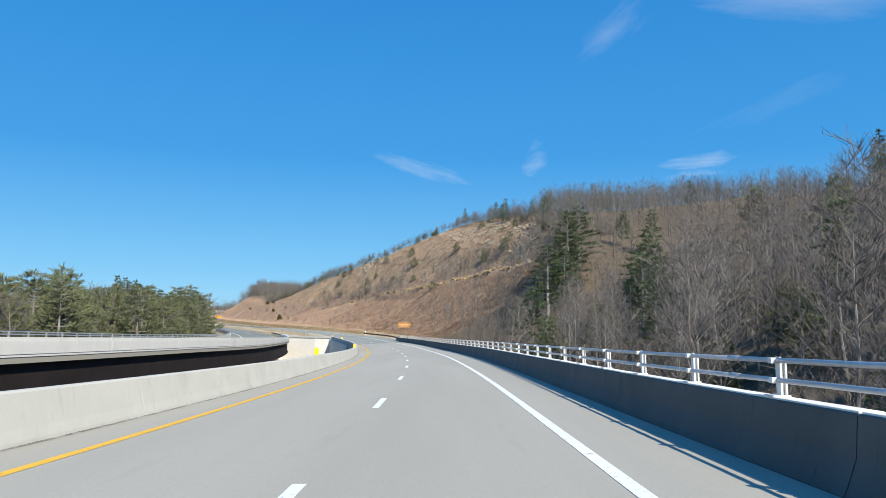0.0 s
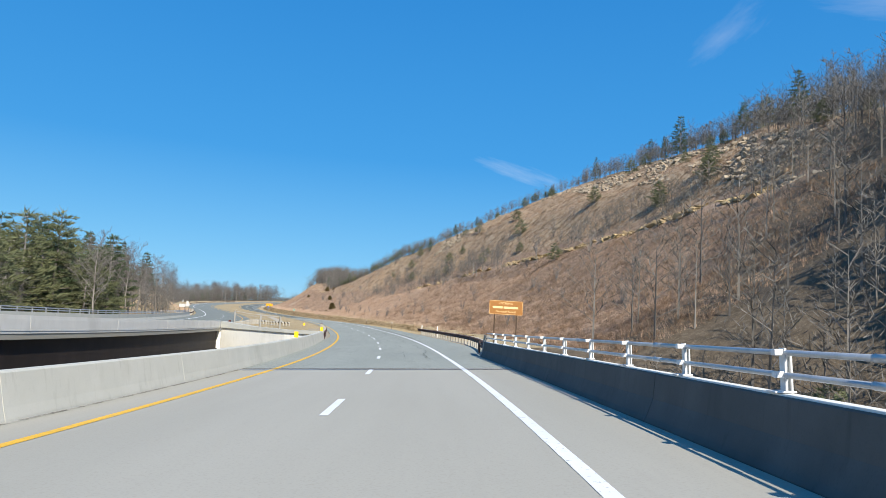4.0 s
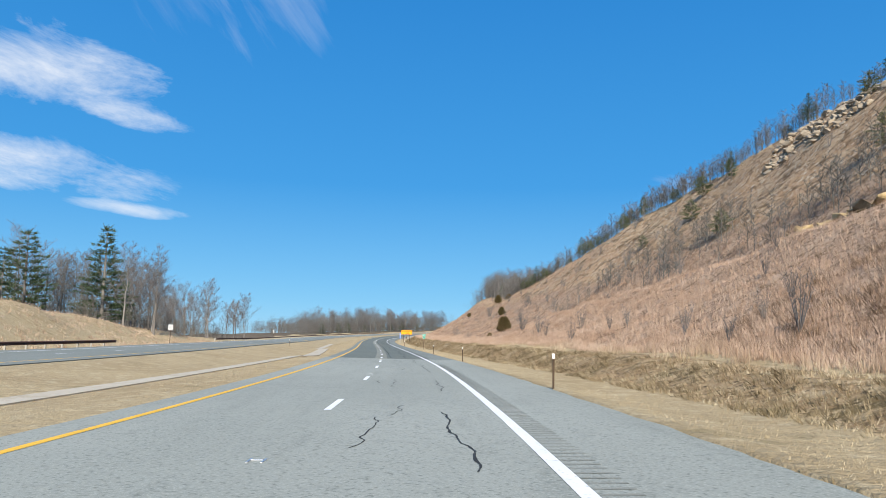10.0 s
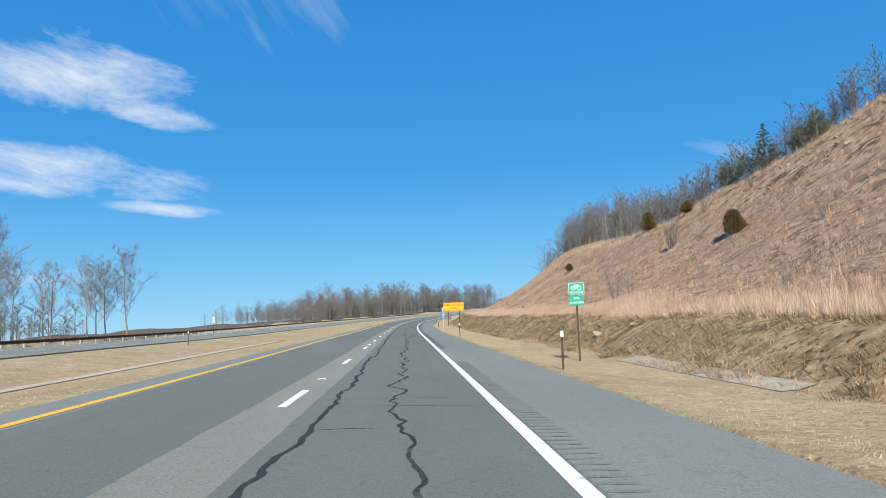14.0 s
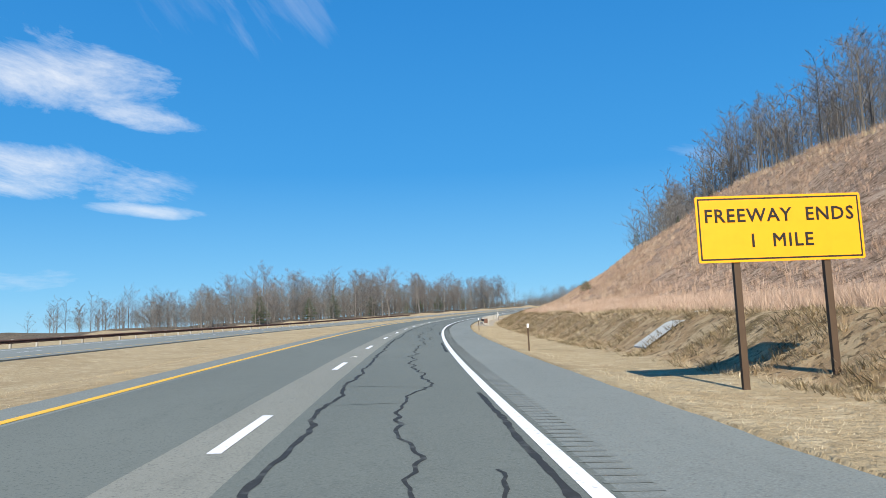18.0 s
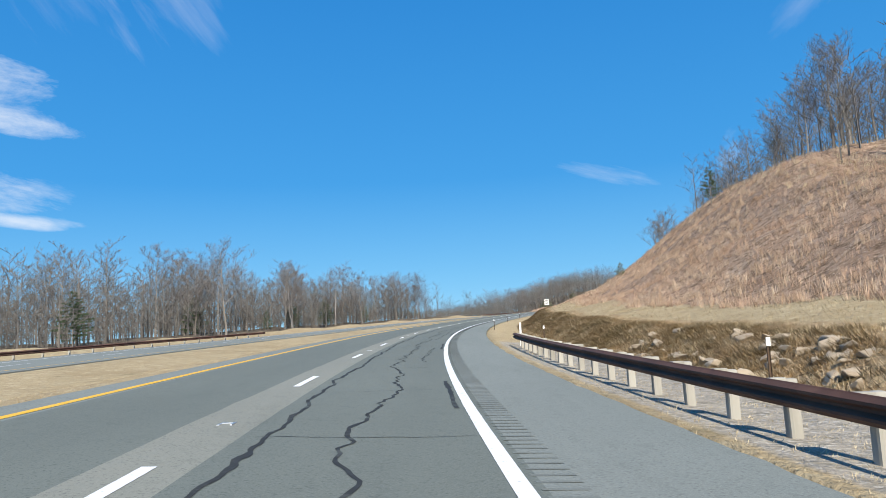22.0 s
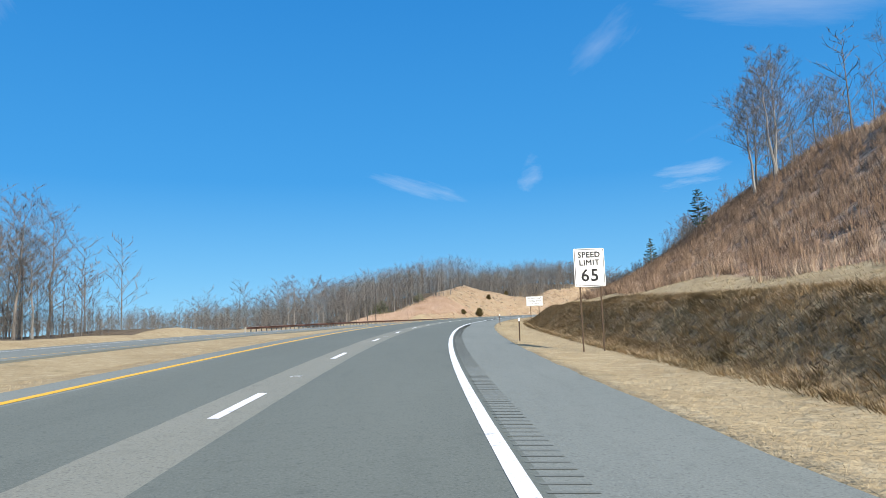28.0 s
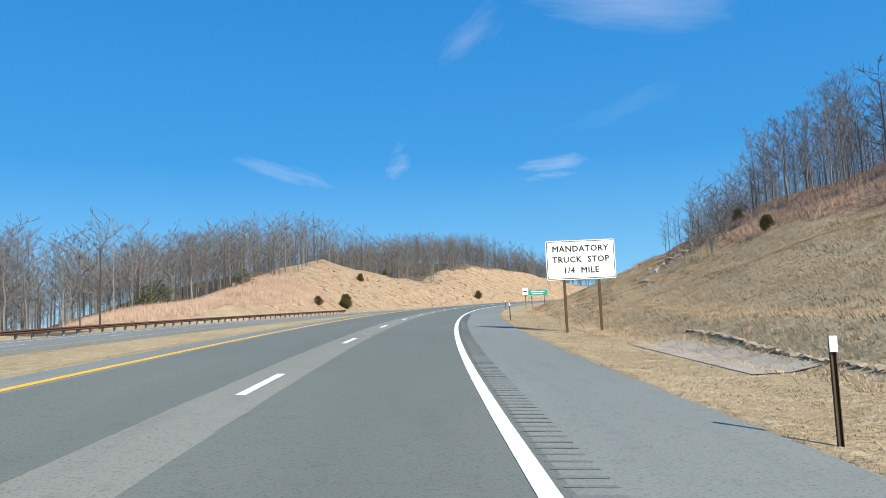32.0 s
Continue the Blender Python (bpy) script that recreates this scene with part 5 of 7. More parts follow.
def mesh_of(name, V, F, material, smooth=False):
    """A mesh from arrays of triangles."""
    V, F = np.asarray(V, np.float32), np.asarray(F, np.int32)
    me = bpy.data.meshes.new(name)
    me.vertices.add(len(V))
    me.vertices.foreach_set("co", V.ravel())
    me.loops.add(F.size)
    me.loops.foreach_set("vertex_index", F.ravel())
    me.polygons.add(len(F))
    me.polygons.foreach_set("loop_start", np.arange(0, F.size, 3, dtype=np.int32))
    me.polygons.foreach_set("use_smooth", np.full(len(F), smooth))
    me.update(calc_edges=True)
    me.materials.append(material)
    return me


def tube(path, radii, sides):
    """Triangles of a tapered tube; a last radius of nought makes a point."""
    V, F = [], []
    path = [Vector(p) for p in path]
    for i, (p, r) in enumerate(zip(path, radii)):
        t = (path[min(i + 1, len(path) - 1)] - path[max(i - 1, 0)]).normalized()
        u = t.orthogonal().normalized()
        w = t.cross(u)
        for k in range(sides):
            a = 2 * math.pi * k / sides
            V.append(p + (u * math.cos(a) + w * math.sin(a)) * r)
    for i in range(len(path) - 1):
        for k in range(sides):
            a, b = i * sides + k, i * sides + (k + 1) % sides
            F += [(a, b, b + sides), (a, b + sides, a + sides)]
    return V, F


def spike(p, q, r):
    """A thin three-sided point, the cheapest twig."""
    p, q = Vector(p), Vector(q)
    t = (q - p).normalized()
    u = t.orthogonal().normalized() * r
    w = t.cross(u)
    return [p + u, p - u * 0.5 + w * 0.87, p - u * 0.5 - w * 0.87, q], [(0, 1, 3), (1, 2, 3), (2, 0, 3)]


def sliver(p, q, r, turned):
    """The finest twig: one thin triangle."""
    p, q = Vector(p), Vector(q)
    u = (q - p).orthogonal().normalized()
    u = (u * math.cos(turned) + (q - p).normalized().cross(u) * math.sin(turned)) * r
    return [p + u, p - u, q], [(0, 1, 2)]


class Heap:
    def __init__(self):
        self.V, self.F = [], []

    def add(self, vf):
        n = len(self.V)
        self.V += [tuple(v) for v in vf[0]]
        self.F += [tuple(i + n for i in f) for f in vf[1]]


def bare_tree(seed, tall=12.0, limbs=13, fine=5, spread=0.34, forked=False):
    """A leafless tree: trunk mesh data and crown mesh data."""
    r = random.Random(seed)
    trunk, crown = Heap(), Heap()
    lean = Vector((r.uniform(-0.05, 0.05), r.uniform(-0.05, 0.05), 0))
    n = 7
    path = [Vector((0, 0, -0.4))]
    for i in range(1, n + 1):
        f = i / n
        path.append(Vector((lean.x * tall * f + r.uniform(-0.12, 0.12), lean.y * tall * f + r.uniform(-0.12, 0.12), tall * 0.93 * f)))
    base = tall * 0.0112
    radii = [base * 1.35] + [base * (1 - 0.88 * (i / n)) for i in range(1, n + 1)]
    trunk.add(tube(path, radii, 6))

    def at(f):
        x = f * n
        i = min(int(x), n - 1)
        return path[i].lerp(path[i + 1], x - i)

    for k in range(limbs):
        f = 0.24 + 0.74 * (k + r.random() * 0.8) / limbs
        p = at(f)
        a = k * 2.4 + r.uniform(-0.5, 0.5)
        up = r.uniform(0.3, 0.9) + 0.6 * f
        way = Vector((math.cos(a), math.sin(a), up)).normalized()
        length = tall * spread * (1.15 - 0.75 * f) * r.uniform(0.75, 1.25)
        q = p + way * length * 0.5
        way2 = (way + Vector((r.uniform(-0.3, 0.3), r.uniform(-0.3, 0.3), r.uniform(0.1, 0.5)))).normalized()
        e = q + way2 * length * 0.55
        rad = base * 0.34 * (1.1 - 0.7 * f)
        trunk.add(tube([p, q, e], [rad, rad * 0.6, rad * 0.12], 4))
        for j in range(fine + 2):
            g = 0.15 + 0.83 * (j + r.random()) / (fine + 2)
            s0 = p.lerp(q, g * 2) if g < 0.5 else q.lerp(e, g * 2 - 1)
            b = r.uniform(0, 6.28)
            w2 = (way2 * 0.7 + Vector((math.cos(b), math.sin(b), r.uniform(0.1, 0.9))) * 0.8).normalized()
            l2 = length * 0.42 * r.uniform(0.6, 1.2)
            e2 = s0 + w2 * l2
            crown.add(spike(s0, e2, rad * 0.28 + 0.008))
            for _ in range(fine + 1):
                h = r.uniform(0.15, 1.0)
                s2 = s0.lerp(e2, h)
                c = r.uniform(0, 6.28)
                w3 = (w2 * 0.8 + Vector((math.cos(c), math.sin(c), r.uniform(-0.1, 0.8))) * 0.75).normalized()
                e3 = s2 + w3 * l2 * r.uniform(0.35, 0.8)
                crown.add(sliver(s2, e3, 0.015, c))
                for _ in range(3):
                    m = s2.lerp(e3, r.uniform(0.25, 0.9))
                    w4 = (w3 + Vector((r.uniform(-0.9, 0.9), r.uniform(-0.9, 0.9), r.uniform(-0.2, 0.7)))).normalized()
                    crown.add(sliver(m, m + w4 * l2 * r.uniform(0.25, 0.5), 0.011, c + 1.3))
    return trunk, crown


def sparse_tree(seed, tall=12.0, limbs=16, twigs=5, thick=1.0):
    """A light leafless tree for the far woods."""
    r = random.Random(seed)
    h = Heap()
    top = Vector((r.uniform(-0.4, 0.4), r.uniform(-0.4, 0.4), tall))
    h.add(spike((0, 0, -0.5), top, tall * 0.0115))
    for k in range(limbs):
        f = 0.16 + 0.82 * (k + r.random()) / limbs
        p = top * f
        a = k * 2.4 + r.uniform(-0.6, 0.6)
        way = Vector((math.cos(a), math.sin(a), r.uniform(0.5, 1.5))).normalized()
        length = tall * 0.31 * (1.2 - 0.8 * f) * r.uniform(0.7, 1.3)
        e = p + way * length
        h.add(spike(p, e, 0.045 * thick))
        for j in range(twigs):
            s0 = p.lerp(e, 0.2 + 0.78 * (j + r.random()) / twigs)
            b = r.uniform(0, 6.28)
            w2 = (way + Vector((math.cos(b), math.sin(b), r.uniform(-0.1, 0.7)))).normalized()
            e2 = s0 + w2 * length * r.uniform(0.3, 0.55)
            h.add(sliver(s0, e2, 0.040 * thick, b))
            for _ in range(2):
                s1 = s0.lerp(e2, r.uniform(0.3, 0.9))
                w3 = (w2 + Vector((r.uniform(-0.8, 0.8), r.uniform(-0.8, 0.8), r.uniform(-0.1, 0.7)))).normalized()
                h.add(sliver(s1, s1 + w3 * length * r.uniform(0.15, 0.3), 0.031 * thick, b + 1.5))
    return np.array(h.V), np.array(h.F)


def tuft(p, way, size, r, blades=8):
    """A fan of needle blades."""
    V, F = [], []
    for k in range(blades):
        w = (way + Vector((r.uniform(-0.9, 0.9), r.uniform(-0.9, 0.9), r.uniform(-0.5, 0.7)))).normalized()
        side = w.orthogonal().normalized()
        side = (side * r.uniform(-1, 1) + w.cross(side) * r.uniform(-1, 1)).normalized() * size * 0.075
        n = len(V)
        q = p + Vector((r.uniform(-0.3, 0.3), r.uniform(-0.3, 0.3), r.uniform(-0.3, 0.3))) * size
        V += [q - side, q + side, q + w * size * r.uniform(0.7, 1.2)]
        F += [(n, n + 1, n + 2)]
    return V, F


def pine(seed, tall=12.0, whorls=17, reach=0.24, start=0.12, droop=0.05, taper=0.75):
    r = random.Random(seed)
    trunk, crown = Heap(), Heap()
    trunk.add(tube([(0, 0, -0.4), (0, 0, tall * 0.5), (r.uniform(-0.1, 0.1), 0, tall * 0.98)], [tall * 0.016, tall * 0.009, 0.01], 6))
    for k in range(whorls):
        f = start + (0.97 - start) * (k + 0.3 * r.random()) / whorls
        z = tall * f
        n = r.choice((4, 5, 5, 6))
        a0 = r.uniform(0, 6.28)
        for j in range(n):
            if r.random() < 0.10:
                continue
            a = a0 + 6.28 * j / n + r.uniform(-0.35, 0.35)
            length = tall * reach * (1.04 - f) ** taper * r.uniform(0.6, 1.2) * (0.75 + 0.5 * min(1, (f - start) * 5))
            way = Vector((math.cos(a), math.sin(a), r.uniform(0.0, 0.35) - droop)).normalized()
            p = Vector((0, 0, z))
            e = p + way * length
            trunk.add(spike(p, e, 0.035))
            m = max(3, int(length / 0.20))
            for i in range(m):
                g = 0.28 + 0.72 * (i + r.random()) / m
                q = p.lerp(e, g) + Vector((r.uniform(-0.12, 0.12), r.uniform(-0.12, 0.12), r.uniform(-0.05, 0.12)))
                crown.add(tuft(q, (way + Vector((0, 0, 0.35))).normalized(), r.uniform(0.30, 0.52), r, 10))
    crown.add(tuft(Vector((0, 0, tall * 0.95)), Vector((0, 0, 1)), 0.7, r, 8))
    return trunk, crown


def bush(seed, tall=1.6, wide=0.75, count=800, point=0.6):
    """A dense evergreen bush of small leaf sprays, with short stems."""
    r = random.Random(seed)
    trunk, crown = Heap(), Heap()
    for k in range(5):
        a = k * 1.3
        trunk.add(spike((0.05 * math.cos(a), 0.05 * math.sin(a), -0.3), (wide * 0.4 * math.cos(a), wide * 0.4 * math.sin(a), tall * 0.7), 0.04))
    for _ in range(count):
        f = r.random() ** 0.8
        a = r.uniform(0, 6.28)
        rr = wide * min(1.0, 0.45 + 2.2 * f) * (1.04 - f) ** point * (0.2 + 0.9 * r.random() ** 0.5) * (1 + 0.28 * math.sin(3 * a + seed + 5 * f))
        p = Vector((rr * math.cos(a), rr * math.sin(a), 0.05 + tall * f * 0.95))
        way = Vector((math.cos(a) * 0.8, math.sin(a) * 0.8, 0.6)).normalized()
        crown.add(tuft(p, way, tall * 0.17, r, 9))
    return trunk, crown


def shrub(seed, tall=2.2):
    """A thin leafless shrub of many upright stems."""
    r = random.Random(seed)
    h = Heap()
    for _ in range(14):
        a = r.uniform(0, 6.28)
        e = Vector((math.cos(a) * tall * r.uniform(0.1, 0.38), math.sin(a) * tall * r.uniform(0.1, 0.38), tall * r.uniform(0.6, 1.0)))
        h.add(spike((0, 0, -0.1), e, 0.022))
        for _ in range(6):
            s0 = e * r.uniform(0.35, 0.95)
            h.add(spike(s0, s0 + Vector((r.uniform(-0.4, 0.4), r.uniform(-0.4, 0.4), r.uniform(0.15, 0.6))) * tall * 0.35, 0.011))
    return h


def plant_kind(name, pair, mats, label, category, group):
    """One plant with its trunk and crown, far below ground, to be copied."""
    ob = thing(name, Matrix.Identity(4), label, category, group)
    for heap, mat, n in zip(pair, mats, ("trunk", "crown")):
        o = new(n, mesh_of(n, heap.V, heap.F, mat))
        o.parent = ob
    return ob


rng = random.Random(11)
_used = set()


def plant(kind, s, d, scale, tilt=2.0, wide=1.0, sink=0.0):
    """A copy of a plant on the ground; the first one is the original itself."""
    m = stand(s, d) @ Matrix.Translation((0, 0, -sink)) @ Matrix.Rotation(rng.uniform(0, 6.28), 4, "Z") @ Matrix.Rotation(radians(rng.uniform(-tilt, tilt)), 4, "X")
    size = Matrix.Diagonal((scale * wide, scale * wide, scale, 1))
    if kind.name not in _used:
        _used.add(kind.name)
        kind.matrix_basis = m @ size
        return kind
    made = copy_thing(kind, m)
    made.matrix_basis = m @ size
    return made


BARE = [plant_kind("bare_tree", bare_tree(s, 12.0, l, f, sp), (BARK, TWIG), "leafless grey-brown tree with fine upright twigs in winter", "tree", "bare trees") for s, l, f, sp in ((1, 15, 6, 0.36), (2, 13, 6, 0.33), (3, 17, 5, 0.29), (4, 12, 6, 0.40), (5, 16, 5, 0.31), (6, 14, 6, 0.38))]
PINES = [plant_kind("pine_tree", pine(s, 12.0, w, rc, st), (BARK, PINE_A), "dark green pine tree with tiered branches", "tree", "pines") for s, w, rc, st in ((11, 17, 0.24, 0.10), (12, 15, 0.27, 0.18), (13, 18, 0.20, 0.08))]
OLIVES = [plant_kind("young_pine", pine(s, 8.0, w, rc, st), (BARK, PINE_B), "olive green young pine with a loose crown", "tree", "young pines") for s, w, rc, st in ((21, 15, 0.36, 0.05), (22, 14, 0.40, 0.07), (23, 15, 0.33, 0.04))]
SPRUCES = [plant_kind("spruce_tree", pine(s, 12.0, 24, rc, 0.02, 0.12, 0.95), (BARK, PINE_A), "dark green conical spruce with branches down to the ground", "tree", "spruces") for s, rc in ((14, 0.25), (15, 0.22))]
ROUND_PINES = [plant_kind("round_pine", pine(s, 11.0, w, rc, st, 0.0, 0.55), (BARK, PINE_B), "olive green pine with a broad rounded crown", "tree", "round pines") for s, w, rc, st in ((25, 17, 0.24, 0.12), (26, 16, 0.27, 0.16))]
CEDARS = [plant_kind("cedar_bush", bush(s, t, w), (BARK, CEDAR), "dense dark brown-green cedar bush on the slope", "bush", "cedar bushes") for s, t, w in ((31, 1.7, 0.8), (32, 1.5, 0.9))]
SHRUBS = []
for s in (41, 42, 43):
    h = shrub(s)
    o = new("bare_shrub", mesh_of("bare_shrub", h.V, h.F, TWIG))
    SHRUBS.append(tagged(o, "thin leafless shrub on the dry slope", "shrub", "bare shrubs"))


def scatter(count, s0, s1, d0, d1, seed, keep=None, gap=0.0):
    """Loose random places (s, d), kept apart."""
    r = random.Random(seed)
    out = []
    tries = 0
    while len(out) < count and tries < count * 30:
        tries += 1
        s, d = r.uniform(s0, s1), r.uniform(d0, d1)
        if keep and not keep(s, d):
            continue
        if gap and any((s - a) ** 2 + (d - b) ** 2 < gap * gap for a, b in out):
            continue
        out.append((s, d))
    return out


def above_crest(s, d):
    return float(ground_at(s, d)) - float(level(s)) > float(crest_height(s)) - 0.7 and d > 24


def woods(places, low, high, seed):
    """Many light trees joined into one sheet of woodland."""
    r = random.Random(seed)
    kinds = [sparse_tree(k) for k in range(60, 66)] if high > 6.1 else [sparse_tree(k, 12.0, 13, 4, 2.4) for k in range(60, 66)]
    VV, FF, n = [], [], 0
    for s, d in places:
        V, F = kinds[r.randrange(len(kinds))]
        k = r.uniform(low, high) / 12.0
        a = r.uniform(0, 6.28)
        c, q = math.cos(a) * k * 1.1, math.sin(a) * k * 1.1
        p = spot(s, d, float(ground_at(s, d)))
        W = np.stack([V[:, 0] * c - V[:, 1] * q + p[0], V[:, 0] * q + V[:, 1] * c + p[1], V[:, 2] * k + p[2]], -1)
        VV.append(W)
        FF.append(F + n)
        n += len(W)
    return tagged(new("far_woods", mesh_of("far_woods", np.concatenate(VV), np.concatenate(FF), WOODS)), "grey-brown leafless winter woodland", "woods", kind="stuff")


# valley woods beside the bridge
for s, d in scatter(70, 4, 122, 14, 46, 101, gap=3.0):
    k = rng.random()
    if k < 0.80:
        plant(rng.choice(BARE), s, d, rng.uniform(0.7, 1.15))
    elif k < 0.92:
        plant(rng.choice(OLIVES), s, d, rng.uniform(0.9, 1.4))
    else:
        plant(rng.choice(PINES), s, d, rng.uniform(0.7, 1.05))
for s, d, k, kind in ((146.0, 36.0, 1.3, 0), (150.0, 42.0, 1.5, 2), (153.0, 46.0, 1.2, 1), (147.0, 40.0, 1.0, 0), (118.0, 24.0, 1.0, 1), (101.0, 36.0, 1.1, 0), (97.0, 34.0, 0.9, 1)):
    plant(PINES[kind], s, d, k, wide=1.5)
woods(scatter(1350, -40, 225, 18, 190, 102, gap=2.3, keep=lambda s, d: s - 0.62 * min(max(d - 24, 0), 60) < 176 + 12 * ease(d, 38, 52)), 6.0, 10, 1)
woods(scatter(420, 60, 158, 11, 40, 140, gap=1.0), 1.5, 4.5, 29)
for s, d in scatter(40, 20, 150, 11, 34, 141, gap=3.0):
    plant(rng.choice(OLIVES), s, d, rng.uniform(0.35, 0.75), wide=1.4)
# the wooded hill above the bridge
wooded = lambda s, d: s - 0.4 * min(d, 75) > 183 and (d > 92 or above_crest(s, d - 10))
woods(scatter(620, 130, 262, 66, 200, 136, gap=2.4, keep=wooded), 6.5, 10.5, 27)
for s, d in scatter(34, 60, 250, 46, 150, 137, keep=lambda s, d: wooded(s, d) or s < 160, gap=6.0):
    plant(rng.choice(OLIVES + PINES), s, d, rng.uniform(0.7, 1.3))
# along the top of the high cut
near_crest = lambda s, d: above_crest(s, d) and not above_crest(s, d - 5)
woods(scatter(420, 175, 330, 30, 150, 103, keep=near_crest, gap=0.9), 2.8, 6.0, 2)
woods(scatter(420, 330, 500, 26, 110, 138, keep=near_crest, gap=0.7), 2.0, 4.6, 28)
woods(scatter(170, 175, 480, 40, 150, 121, keep=lambda s, d: above_crest(s, d - 5), gap=2.6), 5.0, 8.0, 12)
for s, d in scatter(24, 325, 482, 28, 86, 139, keep=lambda s, d: abs(float(ground_at(s, d)) - float(level(s)) - float(crest_height(s)) + 0.6) < 1.6, gap=1.6):
    plant(rng.choice(OLIVES), s, d, rng.uniform(0.22, 0.46), wide=1.5)
for s, d, k, kind in ((264, 76, 0.85, 0), (300, 92, 0.6, 1), (336, 96, 0.75, 2), (352, 88, 0.5, 0), (240, 74, 0.6, 1), (215, 66, 0.75, 0), (282, 84, 0.55, 2), (368, 66, 0.35, 1), (380, 62, 0.4, 0), (392, 56, 0.4, 2), (420, 52, 0.42, 1), (446, 47, 0.4, 0)):
    plant(PINES[kind], s, d, k)
for s, d in scatter(36, 190, 480, 34, 100, 104, keep=lambda s, d: abs(float(ground_at(s, d)) - float(level(s)) - float(crest_height(s))) < 5):
    plant(rng.choice(OLIVES), s, d, rng.uniform(0.28, 0.55), wide=1.3)
for s, d, k in ((334, 43, 0.42), (368, 42, 0.40), (364, 60, 0.4), (318, 50, 0.3), (345, 52, 0.35), (290, 48, 0.35), (250, 40, 0.45), (232, 52, 0.4), (400, 44, 0.3), (345, 47.5, 0.5), (392, 49, 0.45), (306, 55, 0.6), (234, 53, 0.55), (222, 55, 0.6), (226, 58, 0.5), (352, 60, 0.45), (325, 62, 0.5), (312, 46, 0.4), (270, 58, 0.5)):
    plant(rng.choice(OLIVES), s, d, k, wide=1.3)
for s, d, k in ((299, 38.8, 0.5), (302, 40, 0.45), (294, 38, 0.4), (288, 37.4, 0.62), (284, 40, 0.5), (310, 41, 0.45), (318, 42, 0.35), (276, 38, 0.45), (262, 41, 0.5), (250, 44, 0.45), (333, 44, 0.35)):
    plant(rng.choice(BARE), s, d, k, wide=1.2)
# cedar bushes on the cut
for s, d, k in ((412, 22.4, 1.55), (452, 29.4, 1.1), (490, 35.2, 1.3), (520, 30.4, 0.8), (478, 36, 0.9), (404, 18.5, 0.5), (986, 35.2, 0.85), (951, 26.8, 0.7), (768, 25, 0.3)):
    plant(rng.choice(CEDARS), s, d, k)
plant(OLIVES[0], 750, 26.5, 0.33)
plant(OLIVES[1], 615, 22.8, 0.2, wide=1.8)
for s, d in scatter(150, 180, 470, 17, 60, 105, keep=lambda s, d: not above_crest(s, d)):
    m = stand(s, d) @ Matrix.Rotation(rng.uniform(0, 6.28), 4, "Z") @ Matrix.Scale(rng.uniform(0.5, 1.5), 4)
    o = SHRUBS[rng.randrange(3)].copy()
    scene.collection.objects.link(o)
    o.matrix_basis = m
for k, o in enumerate(SHRUBS):
    o.matrix_basis = stand(300 + 20 * k, 33) @ Matrix.Scale(0.9, 4)
# trees on the lower crests
for s, d in scatter(85, 540, 960, 26, 62, 106, keep=lambda s, d: above_crest(s, d - (8 if s > 640 else 0)) and not above_crest(s, d - 21), gap=2.2):
    plant(rng.choice(BARE), s, d, rng.uniform(0.62, 0.95) * (1.0 if s < 640 else 1.2))
woods(scatter(420, 520, 1010, 30, 130, 107, keep=above_crest, gap=2.4), 7, 11.5, 3)
for s, d, k in ((738, 40, 0.5), (640, 42, 0.35), (540, 44, 0.5), (515, 46, 0.55), (902, 29, 0.4), (884, 33, 0.5), (470, 42, 0.45)):
    plant(PINES[k > 0.45], s, d, k)
# pines behind the far bridge
for s, d in scatter(150, 70, 275, -66, -35.5, 108, gap=2.8):
    k = rng.random()
    if k < 0.05:
        plant(rng.choice(PINES), s, d, rng.uniform(1.0, 1.4))
    elif k < 0.82 and s < 222:
        plant(rng.choice(ROUND_PINES), s, d, rng.uniform(0.85, 1.5), wide=1.15)
    else:
        plant(rng.choice(BARE), s, d, rng.uniform(0.8, 1.1))
for s, d, k, kind in ((208, -46, 1.15, 0), (241, -39.5, 1.2, 0), (233, -41, 1.0, 2), (218, -43, 1.2, 0), (247, -41.5, 1.05, 1), (232, -44, 1.2, 1), (238, -50, 1.25, 0), (250, -48, 1.05, 2), (228, -52, 1.3, 1), (262, -52, 1.1, 0), (270, -48, 0.95, 2)):
    plant(PINES[kind], s, d, k, wide=1.25)
for s, d, k in ((243, -42, 1.5), (248, -46, 1.6), (239, -47, 1.5), (232, -39, 1.2), (256, -44, 1.3)):
    plant(rng.choice(OLIVES), s, d, k, wide=1.35)
woods(scatter(330, -40, 300, -150, -42, 109, gap=3.0), 9, 13, 4)
# the mound and the trees beside it
for s, d, k, kind in ((372, -55, 1.3, 0), (416, -49, 1.4, 1), (362, -58, 1.15, 2), (380, -60, 1.2, 1), (350, -54, 1.0, 0), (392, -62, 1.15, 2), (340, -60, 1.2, 1), (366, -52, 0.6, 2), (402, -56, 1.1, 0), (356, -63, 1.3, 1), (330, -56, 0.9, 2), (386, -52, 0.7, 2)):
    plant(SPRUCES[kind % 2] if k > 1.12 else PINES[kind], s, d, 1.1 * k, wide=1.3)
for s, d in scatter(54, 405, 500, -60, -39, 110, gap=2.0):
    plant(rng.choice(BARE), s, d, rng.uniform(0.8, 1.15) * (1.1 if s < 470 else 0.9))
plant(BARE[0], 502, -38.5, 1.12)
plant(BARE[3], 478, -44, 1.15)
woods(scatter(150, 284, 345, -85, -50, 131, gap=2.0), 8, 12.5, 21)
woods(scatter(260, 283, 313, -64, -36, 142, gap=0.9), 2.5, 6.0, 30)
woods(scatter(380, 300, 497, -110, -54, 111, gap=2.6, keep=lambda s, d: s < 470 or d > -75), 6, 12, 5)
